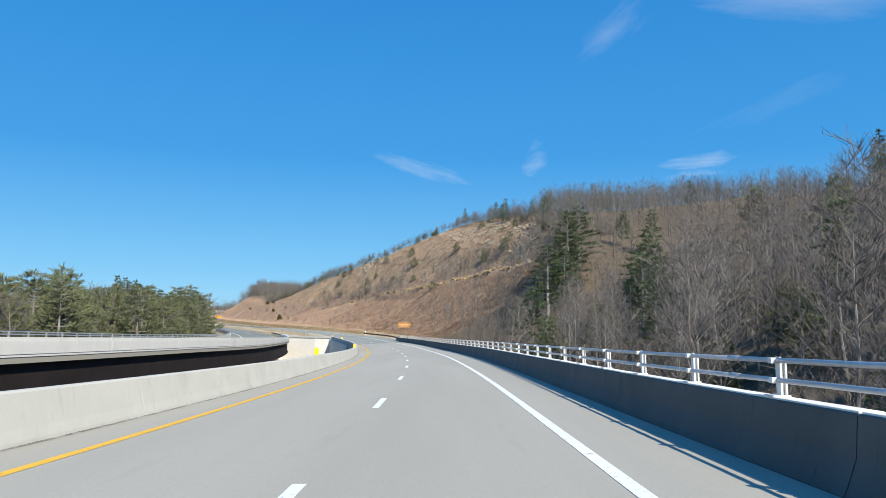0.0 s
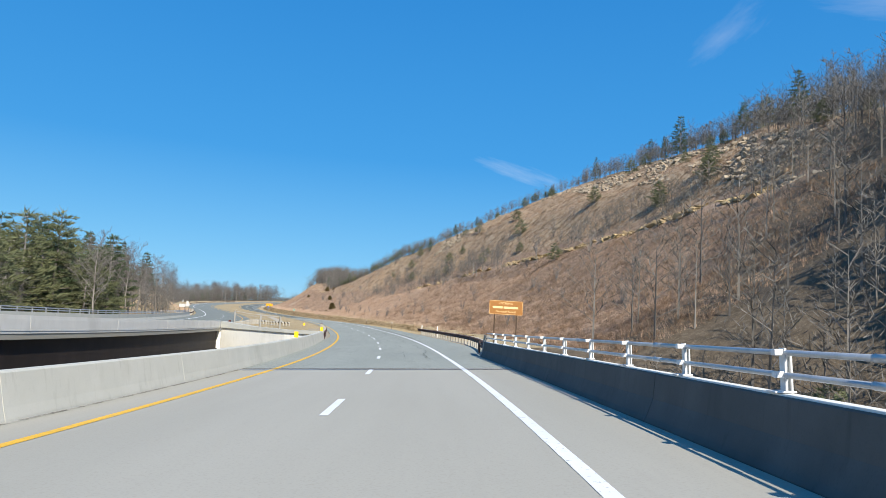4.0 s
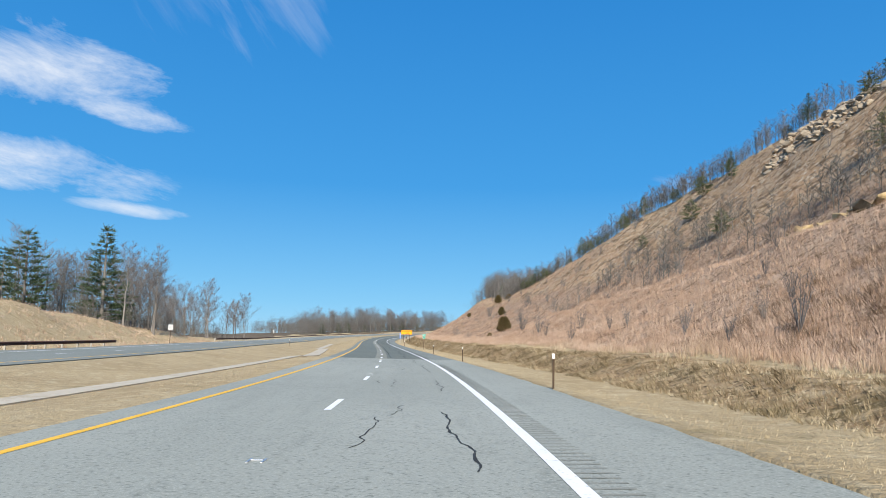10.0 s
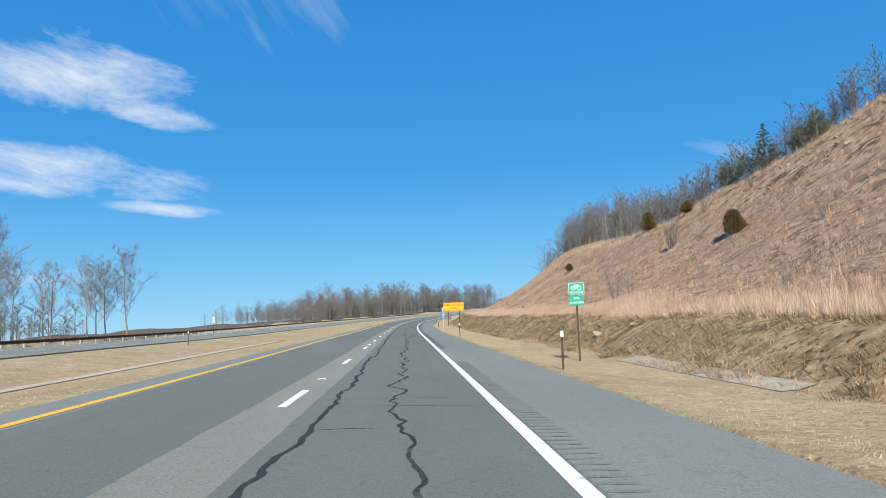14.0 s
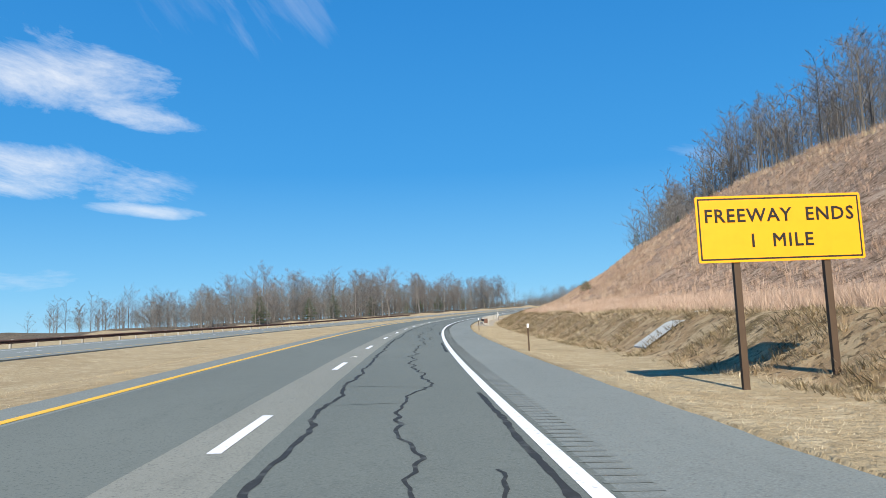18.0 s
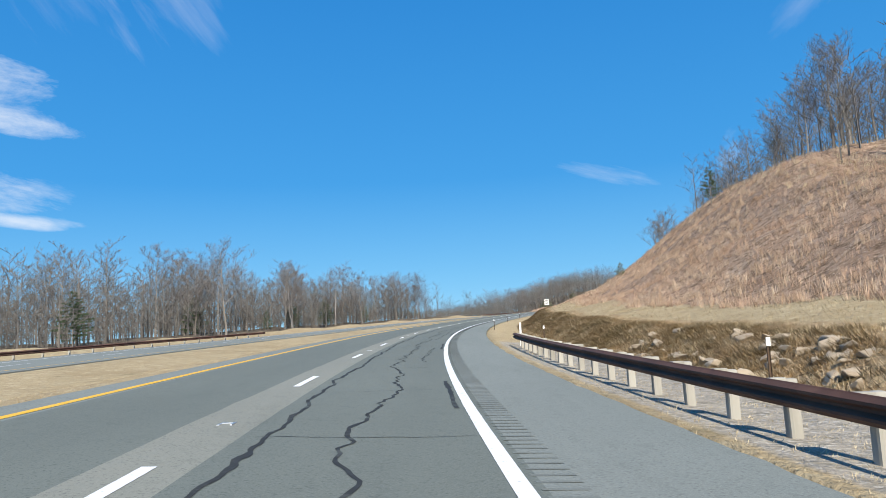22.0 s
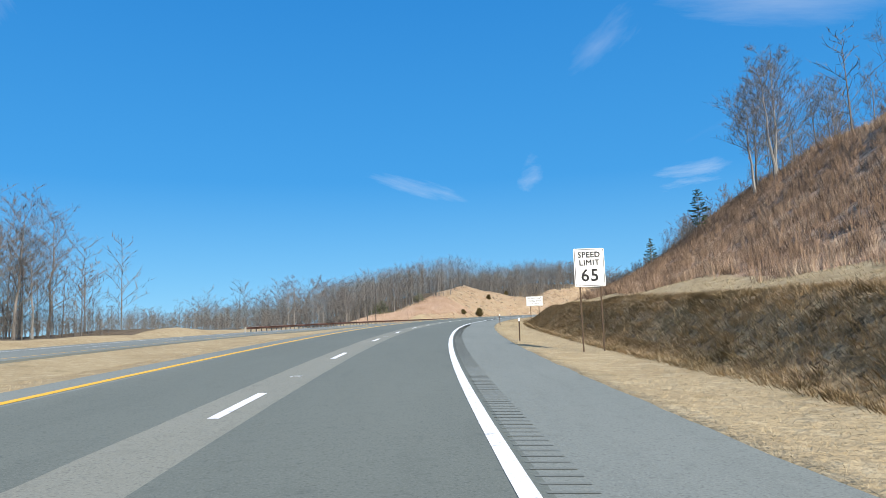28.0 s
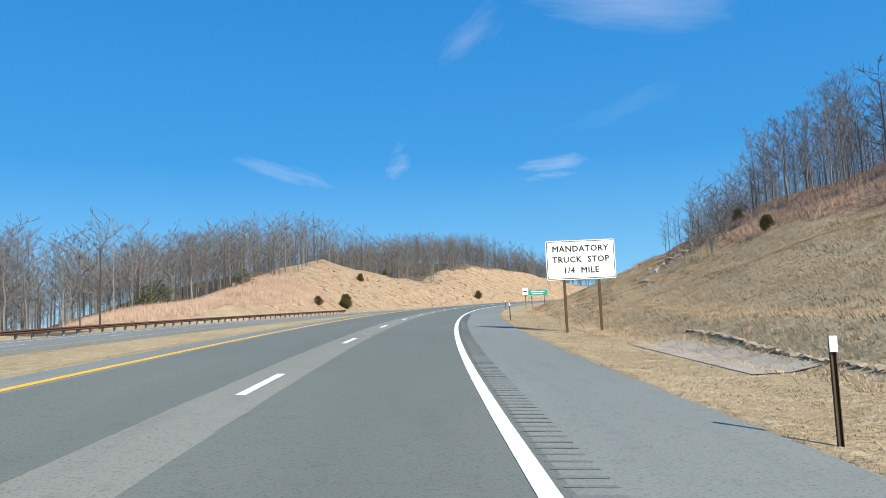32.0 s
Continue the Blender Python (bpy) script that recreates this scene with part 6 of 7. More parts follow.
# the belt of trees outside the opposite road
for s, d in scatter(64, 635, 878, -62, -40.5, 112, gap=2.6):
    plant(rng.choice(BARE), s, d, rng.uniform(0.95, 1.35) * (0.55 + 0.45 * float(ease(s, 635, 710))), wide=1.15)
for s, d, k in ((800, -46, 0.62), (786, -48, 0.55), (742, -47, 0.6), (858, -50, 0.45), (662, -44, 0.55), (828, -47, 0.45), (708, -45, 0.6), (690, -44, 0.5), (765, -44, 0.35)):
    plant(PINES[0 if k > 0.45 else 2], s, d, k, wide=1.4)
woods(scatter(450, 690, 880, -85, -43, 113, gap=2.0), 8.0, 12.5, 6)
woods(scatter(110, 640, 695, -85, -43, 132, gap=2.0), 5.5, 8.5, 23)
woods(scatter(420, 630, 880, -72, -42, 122, gap=1.6), 2.5, 6.0, 13)
woods(scatter(440, 408, 500, -66, -41, 130, gap=0.8), 1.8, 5.0, 22)
woods(scatter(620, 632, 880, -66, -41, 127, gap=1.0), 1.6, 4.2, 17)
# saplings and brush on the upper cut
woods(scatter(420, 175, 400, 26, 85, 123, keep=lambda s, d: 0.5 < float(ground_at(s, d)) - float(level(s)) - float(lerp(s, [150, 200, 300, 360, 415], [21, 20, 15.5, 9.0, 2.5])) < 9 and noise.noise(Vector((s * 0.03, d * 0.07, 8))) > -0.15), 1.5, 4.5, 14)
woods(scatter(160, 395, 520, 24, 60, 124, keep=near_crest, gap=1.2), 2.0, 5.5, 15)
for s, d in scatter(24, 930, 1010, 36, 62, 125, gap=2.6):
    plant(rng.choice(BARE), s, d, rng.uniform(0.68, 0.92))
woods(scatter(70, 555, 625, 38, 60, 126, keep=above_crest, gap=1.6), 6, 10.5, 16)
woods(scatter(210, 945, 1080, 34, 80, 128, gap=1.8, keep=lambda s, d: d > 38 or noise.noise(Vector((s * 0.1, d * 0.1, 4))) > 0.1), 5.5, 8.5, 18)
woods(scatter(230, 888, 919, 19, 35, 129, gap=0.6), 0.9, 2.4, 19)
woods(scatter(170, 680, 830, 30, 80, 133, gap=1.7, keep=lambda s, d: above_crest(s, d - 6)), 7.5, 12, 24)
woods(scatter(120, 598, 665, 30, 66, 134, gap=1.6, keep=above_crest), 7, 11, 25)
for s, d, k in ((866, 37, 1.1), (870, 38.5, 1.25), (875, 37.5, 1.1), (879, 39, 1.0), (730, 52, 1.1), (738, 54, 1.2), (746, 52, 1.1), (715, 50, 1.15), (722, 53, 1.2)):
    plant(rng.choice(BARE), s, d, k, wide=1.2)
woods(scatter(210, 876, 936, -74, -37, 144, gap=1.2), 1.6, 4.2, 32)
woods(scatter(150, 925, 1000, -92, -44, 135, gap=1.5, keep=lambda s, d: s < 976 or d < -53), 2.5, 6.0, 26)
# the far ridge where the road bends away
ridge_top = lambda s: float(lerp(s, [976, 980, 1040, 1046, 1075, 1095, 1120, 1148, 1175, 1200, 1235, 1270, 1300], [-3, 40, 40, 7.2, 12.5, 13.5, 11.0, 8, 12.8, 15.5, 14.5, 10.5, 6]))
behind = lambda s: float(lerp(s, [972, 980, 1045, 1062], [-40, -53, -54, -62]))
woods(scatter(1650, 972, 1330, -210, -34, 114, gap=2.1, keep=lambda s, d: d > (-105 if s < 1090 else -160) and (d < behind(s) or float(ground_at(s, d)) - float(level(s)) > ridge_top(s))), 10, 15, 7)
woods(scatter(520, 930, 1300, -112, -42, 143, gap=1.6, keep=lambda s, d: d < behind(s) - 1 or float(ground_at(s, d)) - float(level(s)) > ridge_top(s) + 0.3), 3.0, 7.0, 31)
for s, d, k in ((934, -43, 0.85), (943, -46, 0.95), (951, -42.5, 0.85), (958, -47, 1.0), (966, -43, 0.9), (973, -46, 0.95), (981, -55, 1.0), (994, -57, 1.05), (1010, -56, 1.05), (1028, -57, 1.05)):
    plant(rng.choice(BARE), s, d, k, wide=1.15)
for s, d, k in ((1010, -54.5, 0.55), (1016, -56, 0.7), (1042, -54, 0.45)):
    plant(rng.choice(OLIVES), s, d, k, wide=1.7)
woods(scatter(330, 1010, 1330, 30, 130, 115, gap=2.6, keep=lambda s, d: d > 40), 8, 12, 8)
for s, d, k in ((1050, -33.8, 1.7), (1160, -36, 1.6), (1088, -46, 1.2), (1040, -36, 1.1), (1118, -52, 1.1)):
    plant(rng.choice(CEDARS), s, d, k)

# ---- grasses ----
def grass(name, label, places, tall, wide, blades, material, seed, lean=0.35, clump=0.12):
    """Many tufts of bent blades, joined into one sheet of grass."""
    r = np.random.RandomState(seed)
    s, d = places
    n = len(s)
    base = spot(s, d, ground_at(s, d))
    B = np.repeat(base, blades, 0)
    m = len(B)
    a = r.uniform(0, 6.283, m)
    off = r.uniform(0, clump, m)
    h = np.repeat(r.uniform(0.6, 1.35, n), blades) * tall * r.uniform(0.65, 1.15, m)
    out = np.stack([np.cos(a), np.sin(a), np.zeros(m)], -1)
    side = np.stack([-np.sin(a + 0.6), np.cos(a + 0.6), np.zeros(m)], -1) * (wide * r.uniform(0.6, 1.3, m))[:, None]
    root = B + out * off[:, None] - np.array([0, 0, 0.03])
    tip = root + out * (h * lean * r.uniform(0.3, 1.6, m))[:, None] + np.array([0, 0, 1.0]) * h[:, None]
    V = np.stack([root - side, root + side, tip], 1).reshape(-1, 3)
    F = np.arange(len(V)).reshape(-1, 3)
    return tagged(new(name, mesh_of(name, V, F, material)), label, "grass", kind="stuff")


def grass_mat(name, a, b, c, clumps=0.75):
    m = Mat(name, a, 0.9, spec=0.15)
    m.island(b, 1.0).patch(0.25, 0.42, 0.66, c, amount=0.8)
    m.patch(1.1, 0.50, 0.60, tuple(0.5 * v for v in c[:3]) + (1.0,), detail=5.0, amount=clumps)
    return m.m


SEDGE = grass_mat("red_broom_sedge", rgb(0.42, 0.288, 0.207), rgb(0.53, 0.40, 0.307), rgb(0.33, 0.215, 0.148))
STRAW = grass_mat("straw_grass", rgb(0.455, 0.372, 0.238), rgb(0.57, 0.49, 0.345), rgb(0.36, 0.28, 0.168), 0.4)
DARK = grass_mat("shaded_tussock_grass", rgb(0.32, 0.218, 0.112), rgb(0.45, 0.325, 0.185), rgb(0.19, 0.13, 0.06))
BRUSH = grass_mat("brown_brush", rgb(0.255, 0.172, 0.118), rgb(0.37, 0.262, 0.185), rgb(0.17, 0.112, 0.074))
PINK = grass_mat("pinkish_sedge", rgb(0.47, 0.335, 0.25), rgb(0.58, 0.45, 0.355), rgb(0.40, 0.27, 0.19), 0.25)
FEATHER = grass_mat("feathery_grass", rgb(0.45, 0.335, 0.24), rgb(0.57, 0.465, 0.36), rgb(0.34, 0.228, 0.152))
GOLD = grass_mat("golden_mown_grass", rgb(0.50, 0.375, 0.235), rgb(0.60, 0.48, 0.33), rgb(0.40, 0.285, 0.17), 0.35)
DUSK = grass_mat("dark_tussock_grass", rgb(0.35, 0.262, 0.168), rgb(0.49, 0.385, 0.255), rgb(0.22, 0.18, 0.10))


def spread(n, s0, s1, d0, d1, seed, power=1.0):
    r = np.random.RandomState(seed)
    return r.uniform(s0, s1, n), d0 + (d1 - d0) * r.uniform(0, 1, n) ** power


def masked(places, rule):
    s, d = places
    k = rule(s, d)
    return s[k], d[k]


bare_rock = lambda s, d: noise.noise(Vector((s * 0.05, d * 0.09, 2))) > -0.04
LEDGE_LINE = lambda s: lerp(s, [150, 200, 300, 360, 415], [21, 20, 15.5, 9.0, 2.5])
ledge_top = lambda s, d: (np.abs(ground_at(s, d) - level(s) - LEDGE_LINE(s) - 0.3) < 1.1) & (s < 325)
streaks = lambda s, d: np.array([noise.noise(Vector((a * 0.035, (b - 0.10 * a) * 0.75, 31))) > 0.12 for a, b in zip(s, d)])
rocky = lambda s, d: ledge_top(s, d) | (ground_at(s, d) - level(s) > crest_height(s) - 9.5) & (ground_at(s, d) - level(s) < crest_height(s) - 0.5) & np.array([bare_rock(a, b) for a, b in zip(s, d)])
below = lambda s, d: ground_at(s, d) - level(s) < crest_height(s) + 1.0
tufty = lambda s, d: np.array([noise.noise(Vector((a * 0.22, b * 0.5, 9))) > 0.08 for a, b in zip(s, d)])
patchy = lambda s, d: np.array([noise.noise(Vector((a * 0.06, b * 0.12, 3))) > -0.25 for a, b in zip(s, d)])
gaps = lambda s, d: np.array([noise.noise(Vector((a * 0.55, b * 0.55, 7))) > -0.02 for a, b in zip(s, d)])
bench_edge = lambda s: lerp(s, [600, 628, 890], [15.0, 17.1, 17.1])
broad = lambda s, d: np.array([noise.noise(Vector((a * 0.11, b * 0.16, 21))) > -0.12 for a, b in zip(s, d)])
tufts = lambda s, d: np.array([noise.noise(Vector((a * 0.9, b * 0.9, 17))) > 0.12 for a, b in zip(s, d)])
grass("broom_sedge", "red-brown broom sedge on the cut slope", masked(spread(104000, 380, 918, 15, 46, 201), lambda s, d: below(s, d) & gaps(s, d) & (d > bench_edge(s))), 0.45, 0.012, 8, SEDGE, 1, 0.5, 0.28)
grass("broom_sedge", "red-brown broom sedge on the high cut", masked(spread(95000, 165, 385, 16, 80, 202, 1.3), lambda s, d: below(s, d) & gaps(s, d) & ~rocky(s, d) & ((s < 262) | broad(s, d))), 0.36, 0.013, 6, SEDGE, 2, 0.6, 0.34)
grass("broom_sedge", "pinkish broom sedge low on the high cut", masked(spread(52000, 255, 400, 15.5, 52, 221, 1.4), lambda s, d: below(s, d) & ~rocky(s, d) & (ground_at(s, d) - level(s) < lerp(s, [255, 300, 360, 400], [12, 12, 14, 14]))), 0.42, 0.013, 6, PINK, 21, 0.55, 0.32)
grass("dry_brush", "dark brown dry brush on the high cut", masked(spread(80000, 165, 325, 16, 66, 214, 1.2), lambda s, d: below(s, d) & ~ledge_top(s, d) & (~gaps(s, d) | (~broad(s, d) & tufts(s, d) & (s < 268))) & (ground_at(s, d) - level(s) < lerp(s, [150, 200, 300, 372], [20, 19, 14.5, 8.0]))), 0.5, 0.012, 7, BRUSH, 14, 0.8, 0.4)
grass("dry_brush", "dark red-brown brush on the steep end of the cut", masked(spread(34000, 815, 914, 16.5, 42, 216), lambda s, d: below(s, d) & ((s > 878) | (gaps(s, d) & ((s > 850) | ~tufts(s, d))))), 0.85, 0.014, 8, BRUSH, 16, 0.4, 0.35)
grass("tall_sedge", "tall feathery tan grass in clumps on the slope", masked(spread(60000, 560, 912, 16, 44, 215), lambda s, d: below(s, d) & tufts(s, d) & broad(s, d) & (d > bench_edge(s)) & ((s < 858) | (d < 19))), 0.64, 0.010, 11, FEATHER, 15, 0.48, 0.28)
grass("dry_brush", "brown brush clumps on the upper part of the high cut", masked(spread(36000, 170, 400, 26, 84, 219), lambda s, d: below(s, d) & tufts(s, d) & (ground_at(s, d) - level(s) > LEDGE_LINE(s) + 1.4)), 0.55, 0.016, 7, BRUSH, 19, 0.7, 0.4)
grass("broom_sedge", "tall pale sedge along the top of the bank", masked(spread(5500, 212, 345, 13.8, 16.6, 209), lambda s, d: gaps(s, d) & tufty(s, d)), 0.7, 0.008, 10, FEATHER, 9, 0.3, 0.26)
grass("broom_sedge", "pinkish broom sedge along the top of the bank", spread(22000, 372, 612, 13.7, 18.4, 213), 0.55, 0.010, 8, PINK, 13, 0.45, 0.3)
grass("tussock_grass", "brown tussocks on the low bank", masked(spread(38000, 205, 640, 10.0, 13.7, 203), lambda s, d: gaps(s, d)), 0.21, 0.014, 7, DUSK, 3, 1.1, 0.26)
grass("tussock_grass", "dark brown tussocks on the shaded low bank", masked(spread(44000, 636, 905, 9.9, 13.8, 217), lambda s, d: gaps(s, d) | tufts(s, d)), 0.17, 0.010, 9, DARK, 17, 1.3, 0.3)
grass("tussock_grass", "brown tussocks between the dark ones", masked(spread(46000, 640, 905, 9.9, 13.9, 224), lambda s, d: ~gaps(s, d) | ~tufts(s, d)), 0.19, 0.010, 8, DUSK, 24, 1.2, 0.28)
grass("tussock_grass", "straw coloured tussocks on the low bank", masked(spread(26000, 205, 700, 10.0, 14.0, 211), lambda s, d: ~gaps(s, d) & patchy(s, d)), 0.18, 0.012, 7, STRAW, 11, 1.0, 0.2)
grass("verge_grass", "straw coloured mown grass on the verge", spread(64000, 218, 890, 6.35, 10.6, 204), 0.065, 0.008, 5, STRAW, 4, 0.8, 0.16)
grass("verge_grass", "brownish short grass on the verge", spread(9000, 888, 960, 6.35, 9.8, 223), 0.065, 0.009, 5, DUSK, 23, 0.8, 0.16)
grass("verge_grass", "straw coloured grass tufts along the bank top", masked(spread(5500, 230, 610, 13.4, 17.5, 205), tufty), 0.36, 0.010, 8, STRAW, 5, 0.4, 0.25)
grass("verge_grass", "short pale grass on the bench above the bank", spread(24000, 612, 895, 13.6, 17.4, 210), 0.08, 0.010, 5, STRAW, 10, 0.8, 0.2)
grass("median_grass", "straw coloured mown grass in the median", spread(34000, 240, 960, -9.5, -4.6, 206), 0.065, 0.008, 5, STRAW, 6, 0.8, 0.2)
grass("mound_grass", "pale dry grass on the mound beside the opposite road", masked(spread(14000, 286, 440, -56, -32.5, 212), gaps), 0.42, 0.016, 6, FEATHER, 12, 0.4, 0.3)
grass("broom_sedge", "pinkish sedge along the foot of the far mound", masked(spread(8000, 988, 1050, -54, -36, 220), lambda s, d: d < far_off(s) - 4), 0.9, 0.02, 7, PINK, 20, 0.35, 0.4)
grass("upper_grass", "pale dry grass along the crest", masked(spread(24000, 180, 900, 24, 100, 207), lambda s, d: np.abs(ground_at(s, d) - level(s) - crest_height(s)) < 2.2), 0.7, 0.016, 7, STRAW, 7, 0.25, 0.35)
grass("verge_grass", "straw coloured grass on the gentle slope", masked(spread(90000, 905, 1000, 9.5, 30, 208), lambda s, d: ~streaks(s, d)), 0.10, 0.013, 5, GOLD, 8, 0.8, 0.2)
grass("verge_grass", "browner streaks of grass across the gentle slope", masked(spread(40000, 905, 1000, 10.5, 30, 222), lambda s, d: streaks(s, d)), 0.14, 0.013, 5, DUSK, 22, 0.8, 0.2)
grass("broom_sedge", "red-brown broom sedge above the gentle slope", masked(spread(26000, 915, 1010, 25, 46, 218), lambda s, d: gaps(s, d) & (d > 27 + 2.0 * np.sin(s * 0.13))), 0.5, 0.014, 8, SEDGE, 18, 0.45, 0.3)

# ---- rocks ----
ROCK = Mat("pale_broken_rock", rgb(0.34, 0.28, 0.205), 0.9)
ROCK.patch(1.5, 0.45, 0.65, rgb(0.28, 0.225, 0.165)).patch(6.0, 0.5, 0.7, rgb(0.44, 0.385, 0.30)).island(rgb(0.25, 0.20, 0.145), 0.6).bump(8.0, 0.5, 0.03)
ROCK = ROCK.m


def rock_mesh(seed):
    r = random.Random(seed)
    bm = bmesh.new()
    for _ in range(14):
        bm.verts.new((r.uniform(-1, 1), r.uniform(-1, 1), r.uniform(-0.7, 0.7)))
    bmesh.ops.convex_hull(bm, input=bm.verts[:])
    loose = [v for v in bm.verts if not v.link_faces]
    bmesh.ops.delete(bm, geom=loose, context="VERTS")
    bmesh.ops.bevel(bm, geom=bm.edges[:], offset=0.06, segments=1, affect="EDGES")
    bmesh.ops.triangulate(bm, faces=bm.faces[:])
    me = bpy.data.meshes.new("rock")
    bm.to_mesh(me)
    bm.free()
    me.materials.append(ROCK)
    return me


ROCKS = [rock_mesh(s) for s in range(6)]


def rock(s, d, size, label, sink=0.35):
    o = new("rock", ROCKS[rng.randrange(6)])
    m = stand(s, d)
    o.matrix_basis = m @ Matrix.Translation((0, 0, size * (0.5 - sink))) @ Euler((rng.uniform(-0.4, 0.4), rng.uniform(-0.4, 0.4), rng.uniform(0, 6.28))).to_matrix().to_4x4() @ Matrix.Diagonal((size, size * rng.uniform(0.6, 1.0), size * rng.uniform(0.5, 0.8), 1))
    return tagged(o, label, "rock", "loose rocks")


for s, d in scatter(75, 633, 652, 9.6, 12.6, 301, gap=0.25):
    rock(s, d, rng.uniform(0.14, 0.36), "pale broken rock heaped in the roadside ditch")
for s, d in scatter(60, 425, 452, 11.6, 15.5, 302, gap=0.4):
    rock(s, d, rng.uniform(0.10, 0.30), "pale rock bared in the grassy bank")
OCHRE = Mat("ochre_broken_rock", rgb(0.45, 0.335, 0.17), 0.9)
OCHRE.patch(1.2, 0.45, 0.62, rgb(0.20, 0.135, 0.07)).patch(5.0, 0.5, 0.68, rgb(0.46, 0.37, 0.22)).island(rgb(0.15, 0.10, 0.06), 0.7).bump(8.0, 0.5, 0.03)
OCHRE = OCHRE.m


def rock_field(places, low, high, label, seed, material=None, long=1.0):
    """Many rocks joined into one sheet."""
    r = random.Random(seed)
    VV, FF, n = [], [], 0
    for s, d in places:
        me = ROCKS[r.randrange(6)]
        V = np.array([v.co for v in me.vertices])
        F = np.array([p.vertices[:] for p in me.polygons])
        k = r.uniform(low, high)
        m = stand(s, d) @ Euler((r.uniform(-0.5, 0.5), r.uniform(-0.5, 0.5), r.uniform(0, 6.28) if long == 1.0 else r.uniform(-0.4, 0.4))).to_matrix().to_4x4() @ Matrix.Diagonal((k, k * long * r.uniform(0.6, 1.0), k * r.uniform(0.5, 0.8), 1))
        VV.append(V @ np.array(m.to_3x3()).T + np.array(m.translation))
        FF.append(F + n)
        n += len(V)
    return tagged(new("rock_field", mesh_of("rock_field", np.concatenate(VV), np.concatenate(FF), material or ROCK)), label, "rocks", kind="stuff")


under_crest = lambda s, d: -9.5 < float(ground_at(s, d)) - float(level(s)) - float(crest_height(s)) < -0.8 and bare_rock(s, d)
rock_field(scatter(1500, 185, 385, 24, 85, 303, keep=under_crest), 0.25, 1.05, "weathered rocks jutting from the high cut slope", 1)
rock_field(scatter(260, 385, 460, 22, 60, 313, keep=under_crest), 0.08, 0.36, "small weathered rocks on the cut slope", 2)
rock_field(scatter(1000, 195, 345, 24, 62, 314, keep=lambda s, d: abs(float(ground_at(s, d)) - float(level(s)) - float(LEDGE_LINE(s)) - 0.3) < 0.3 + 0.5 * ease(s, 320, 250) and noise.noise(Vector((s * 0.06, 0, 2))) > -0.12), 0.3, 1.05, "ochre broken rocks along the ledge of the cut", 5, OCHRE, 1.7)
rock_field(scatter(500, 1045, 1320, -66, -36, 315), 0.15, 0.9, "pale rocks in the sandy cut beyond the bend", 6)
rock_field(scatter(60, 499, 507, 7.3, 9.5, 304, gap=0.1), 0.02, 0.06, "small stones on the bare verge", 3)
rock_field(scatter(60, 899, 907, 7.3, 9.0, 305, gap=0.1), 0.02, 0.07, "small stones on the bare verge", 4)
for s, d in scatter(26, 622, 640, 22, 32, 306, gap=0.4):
    rock(s, d, rng.uniform(0.15, 0.4), "pale rock in a gully of the slope")
for f in np.linspace(0, 1, 60):
    rock(958 + 55 * f + rng.uniform(-2.5, 2.5), 19.5 + 20 * f + rng.uniform(-1.2, 1.2), rng.uniform(0.25, 0.65), "pale rock in a gully of the slope")
woods([(956 + 60 * f + rng.uniform(-6, 2), 19 + 21 * f + rng.uniform(1.5, 5)) for f in np.linspace(0, 1, 90)], 1.2, 3.2, 20)

# ---- paved drains ----
def slab(s, d, w, l, twist, label, lift=0.05, slope=0.0):
    ob = thing("drain_slab", stand(s, d, twist=twist) @ Matrix.Rotation(slope, 4, "Y"), label, "drain", "paved drains")
    bm = bmesh.new()
    box(bm, -w / 2, w / 2, -l / 2, l / 2, -0.35, lift, 0.03)
    part("apron", bm, CONCRETE, ob)
    for sgn in (-1, 1):
        bm = bmesh.new()
        box(bm, sgn * w / 2 - 0.08, sgn * w / 2 + 0.08, -l / 2, l / 2, -0.35, lift + 0.10, 0.02)
        part("kerb", bm, WHITE_CONCRETE, ob)
    return ob


DUSTY = Mat("dusty_concrete", rgb(0.36, 0.315, 0.245), 0.9)
DUSTY.patch(0.8, 0.45, 0.65, rgb(0.27, 0.225, 0.16)).patch(5.0, 0.5, 0.7, rgb(0.42, 0.375, 0.30)).bump(20.0, 0.3, 0.01)
DUSTY = DUSTY.m


PALE = Mat("pale_dusty_concrete", rgb(0.455, 0.405, 0.32), 0.9)
PALE.patch(0.6, 0.45, 0.65, rgb(0.39, 0.335, 0.25)).patch(4.0, 0.52, 0.7, rgb(0.52, 0.475, 0.39)).bump(20.0, 0.3, 0.01)
PALE = PALE.m


def paved_ditch(s0, s1, d0, d1, label, lift=0.05, mat=CONCRETE):
    """Concrete slabs laid in a ditch, each following the ground."""
    ob = tagged(new("paved_ditch"), label, "drain", "paved drains")
    for a in np.arange(s0, s1 - 0.2, 3.0):
        ribbon("slab", a, min(a + 2.97, s1), d0, d1, lift, mat, gap=1.0, cols=3, skirt=0.25, parent=ob, height=ground_at)
    return ob


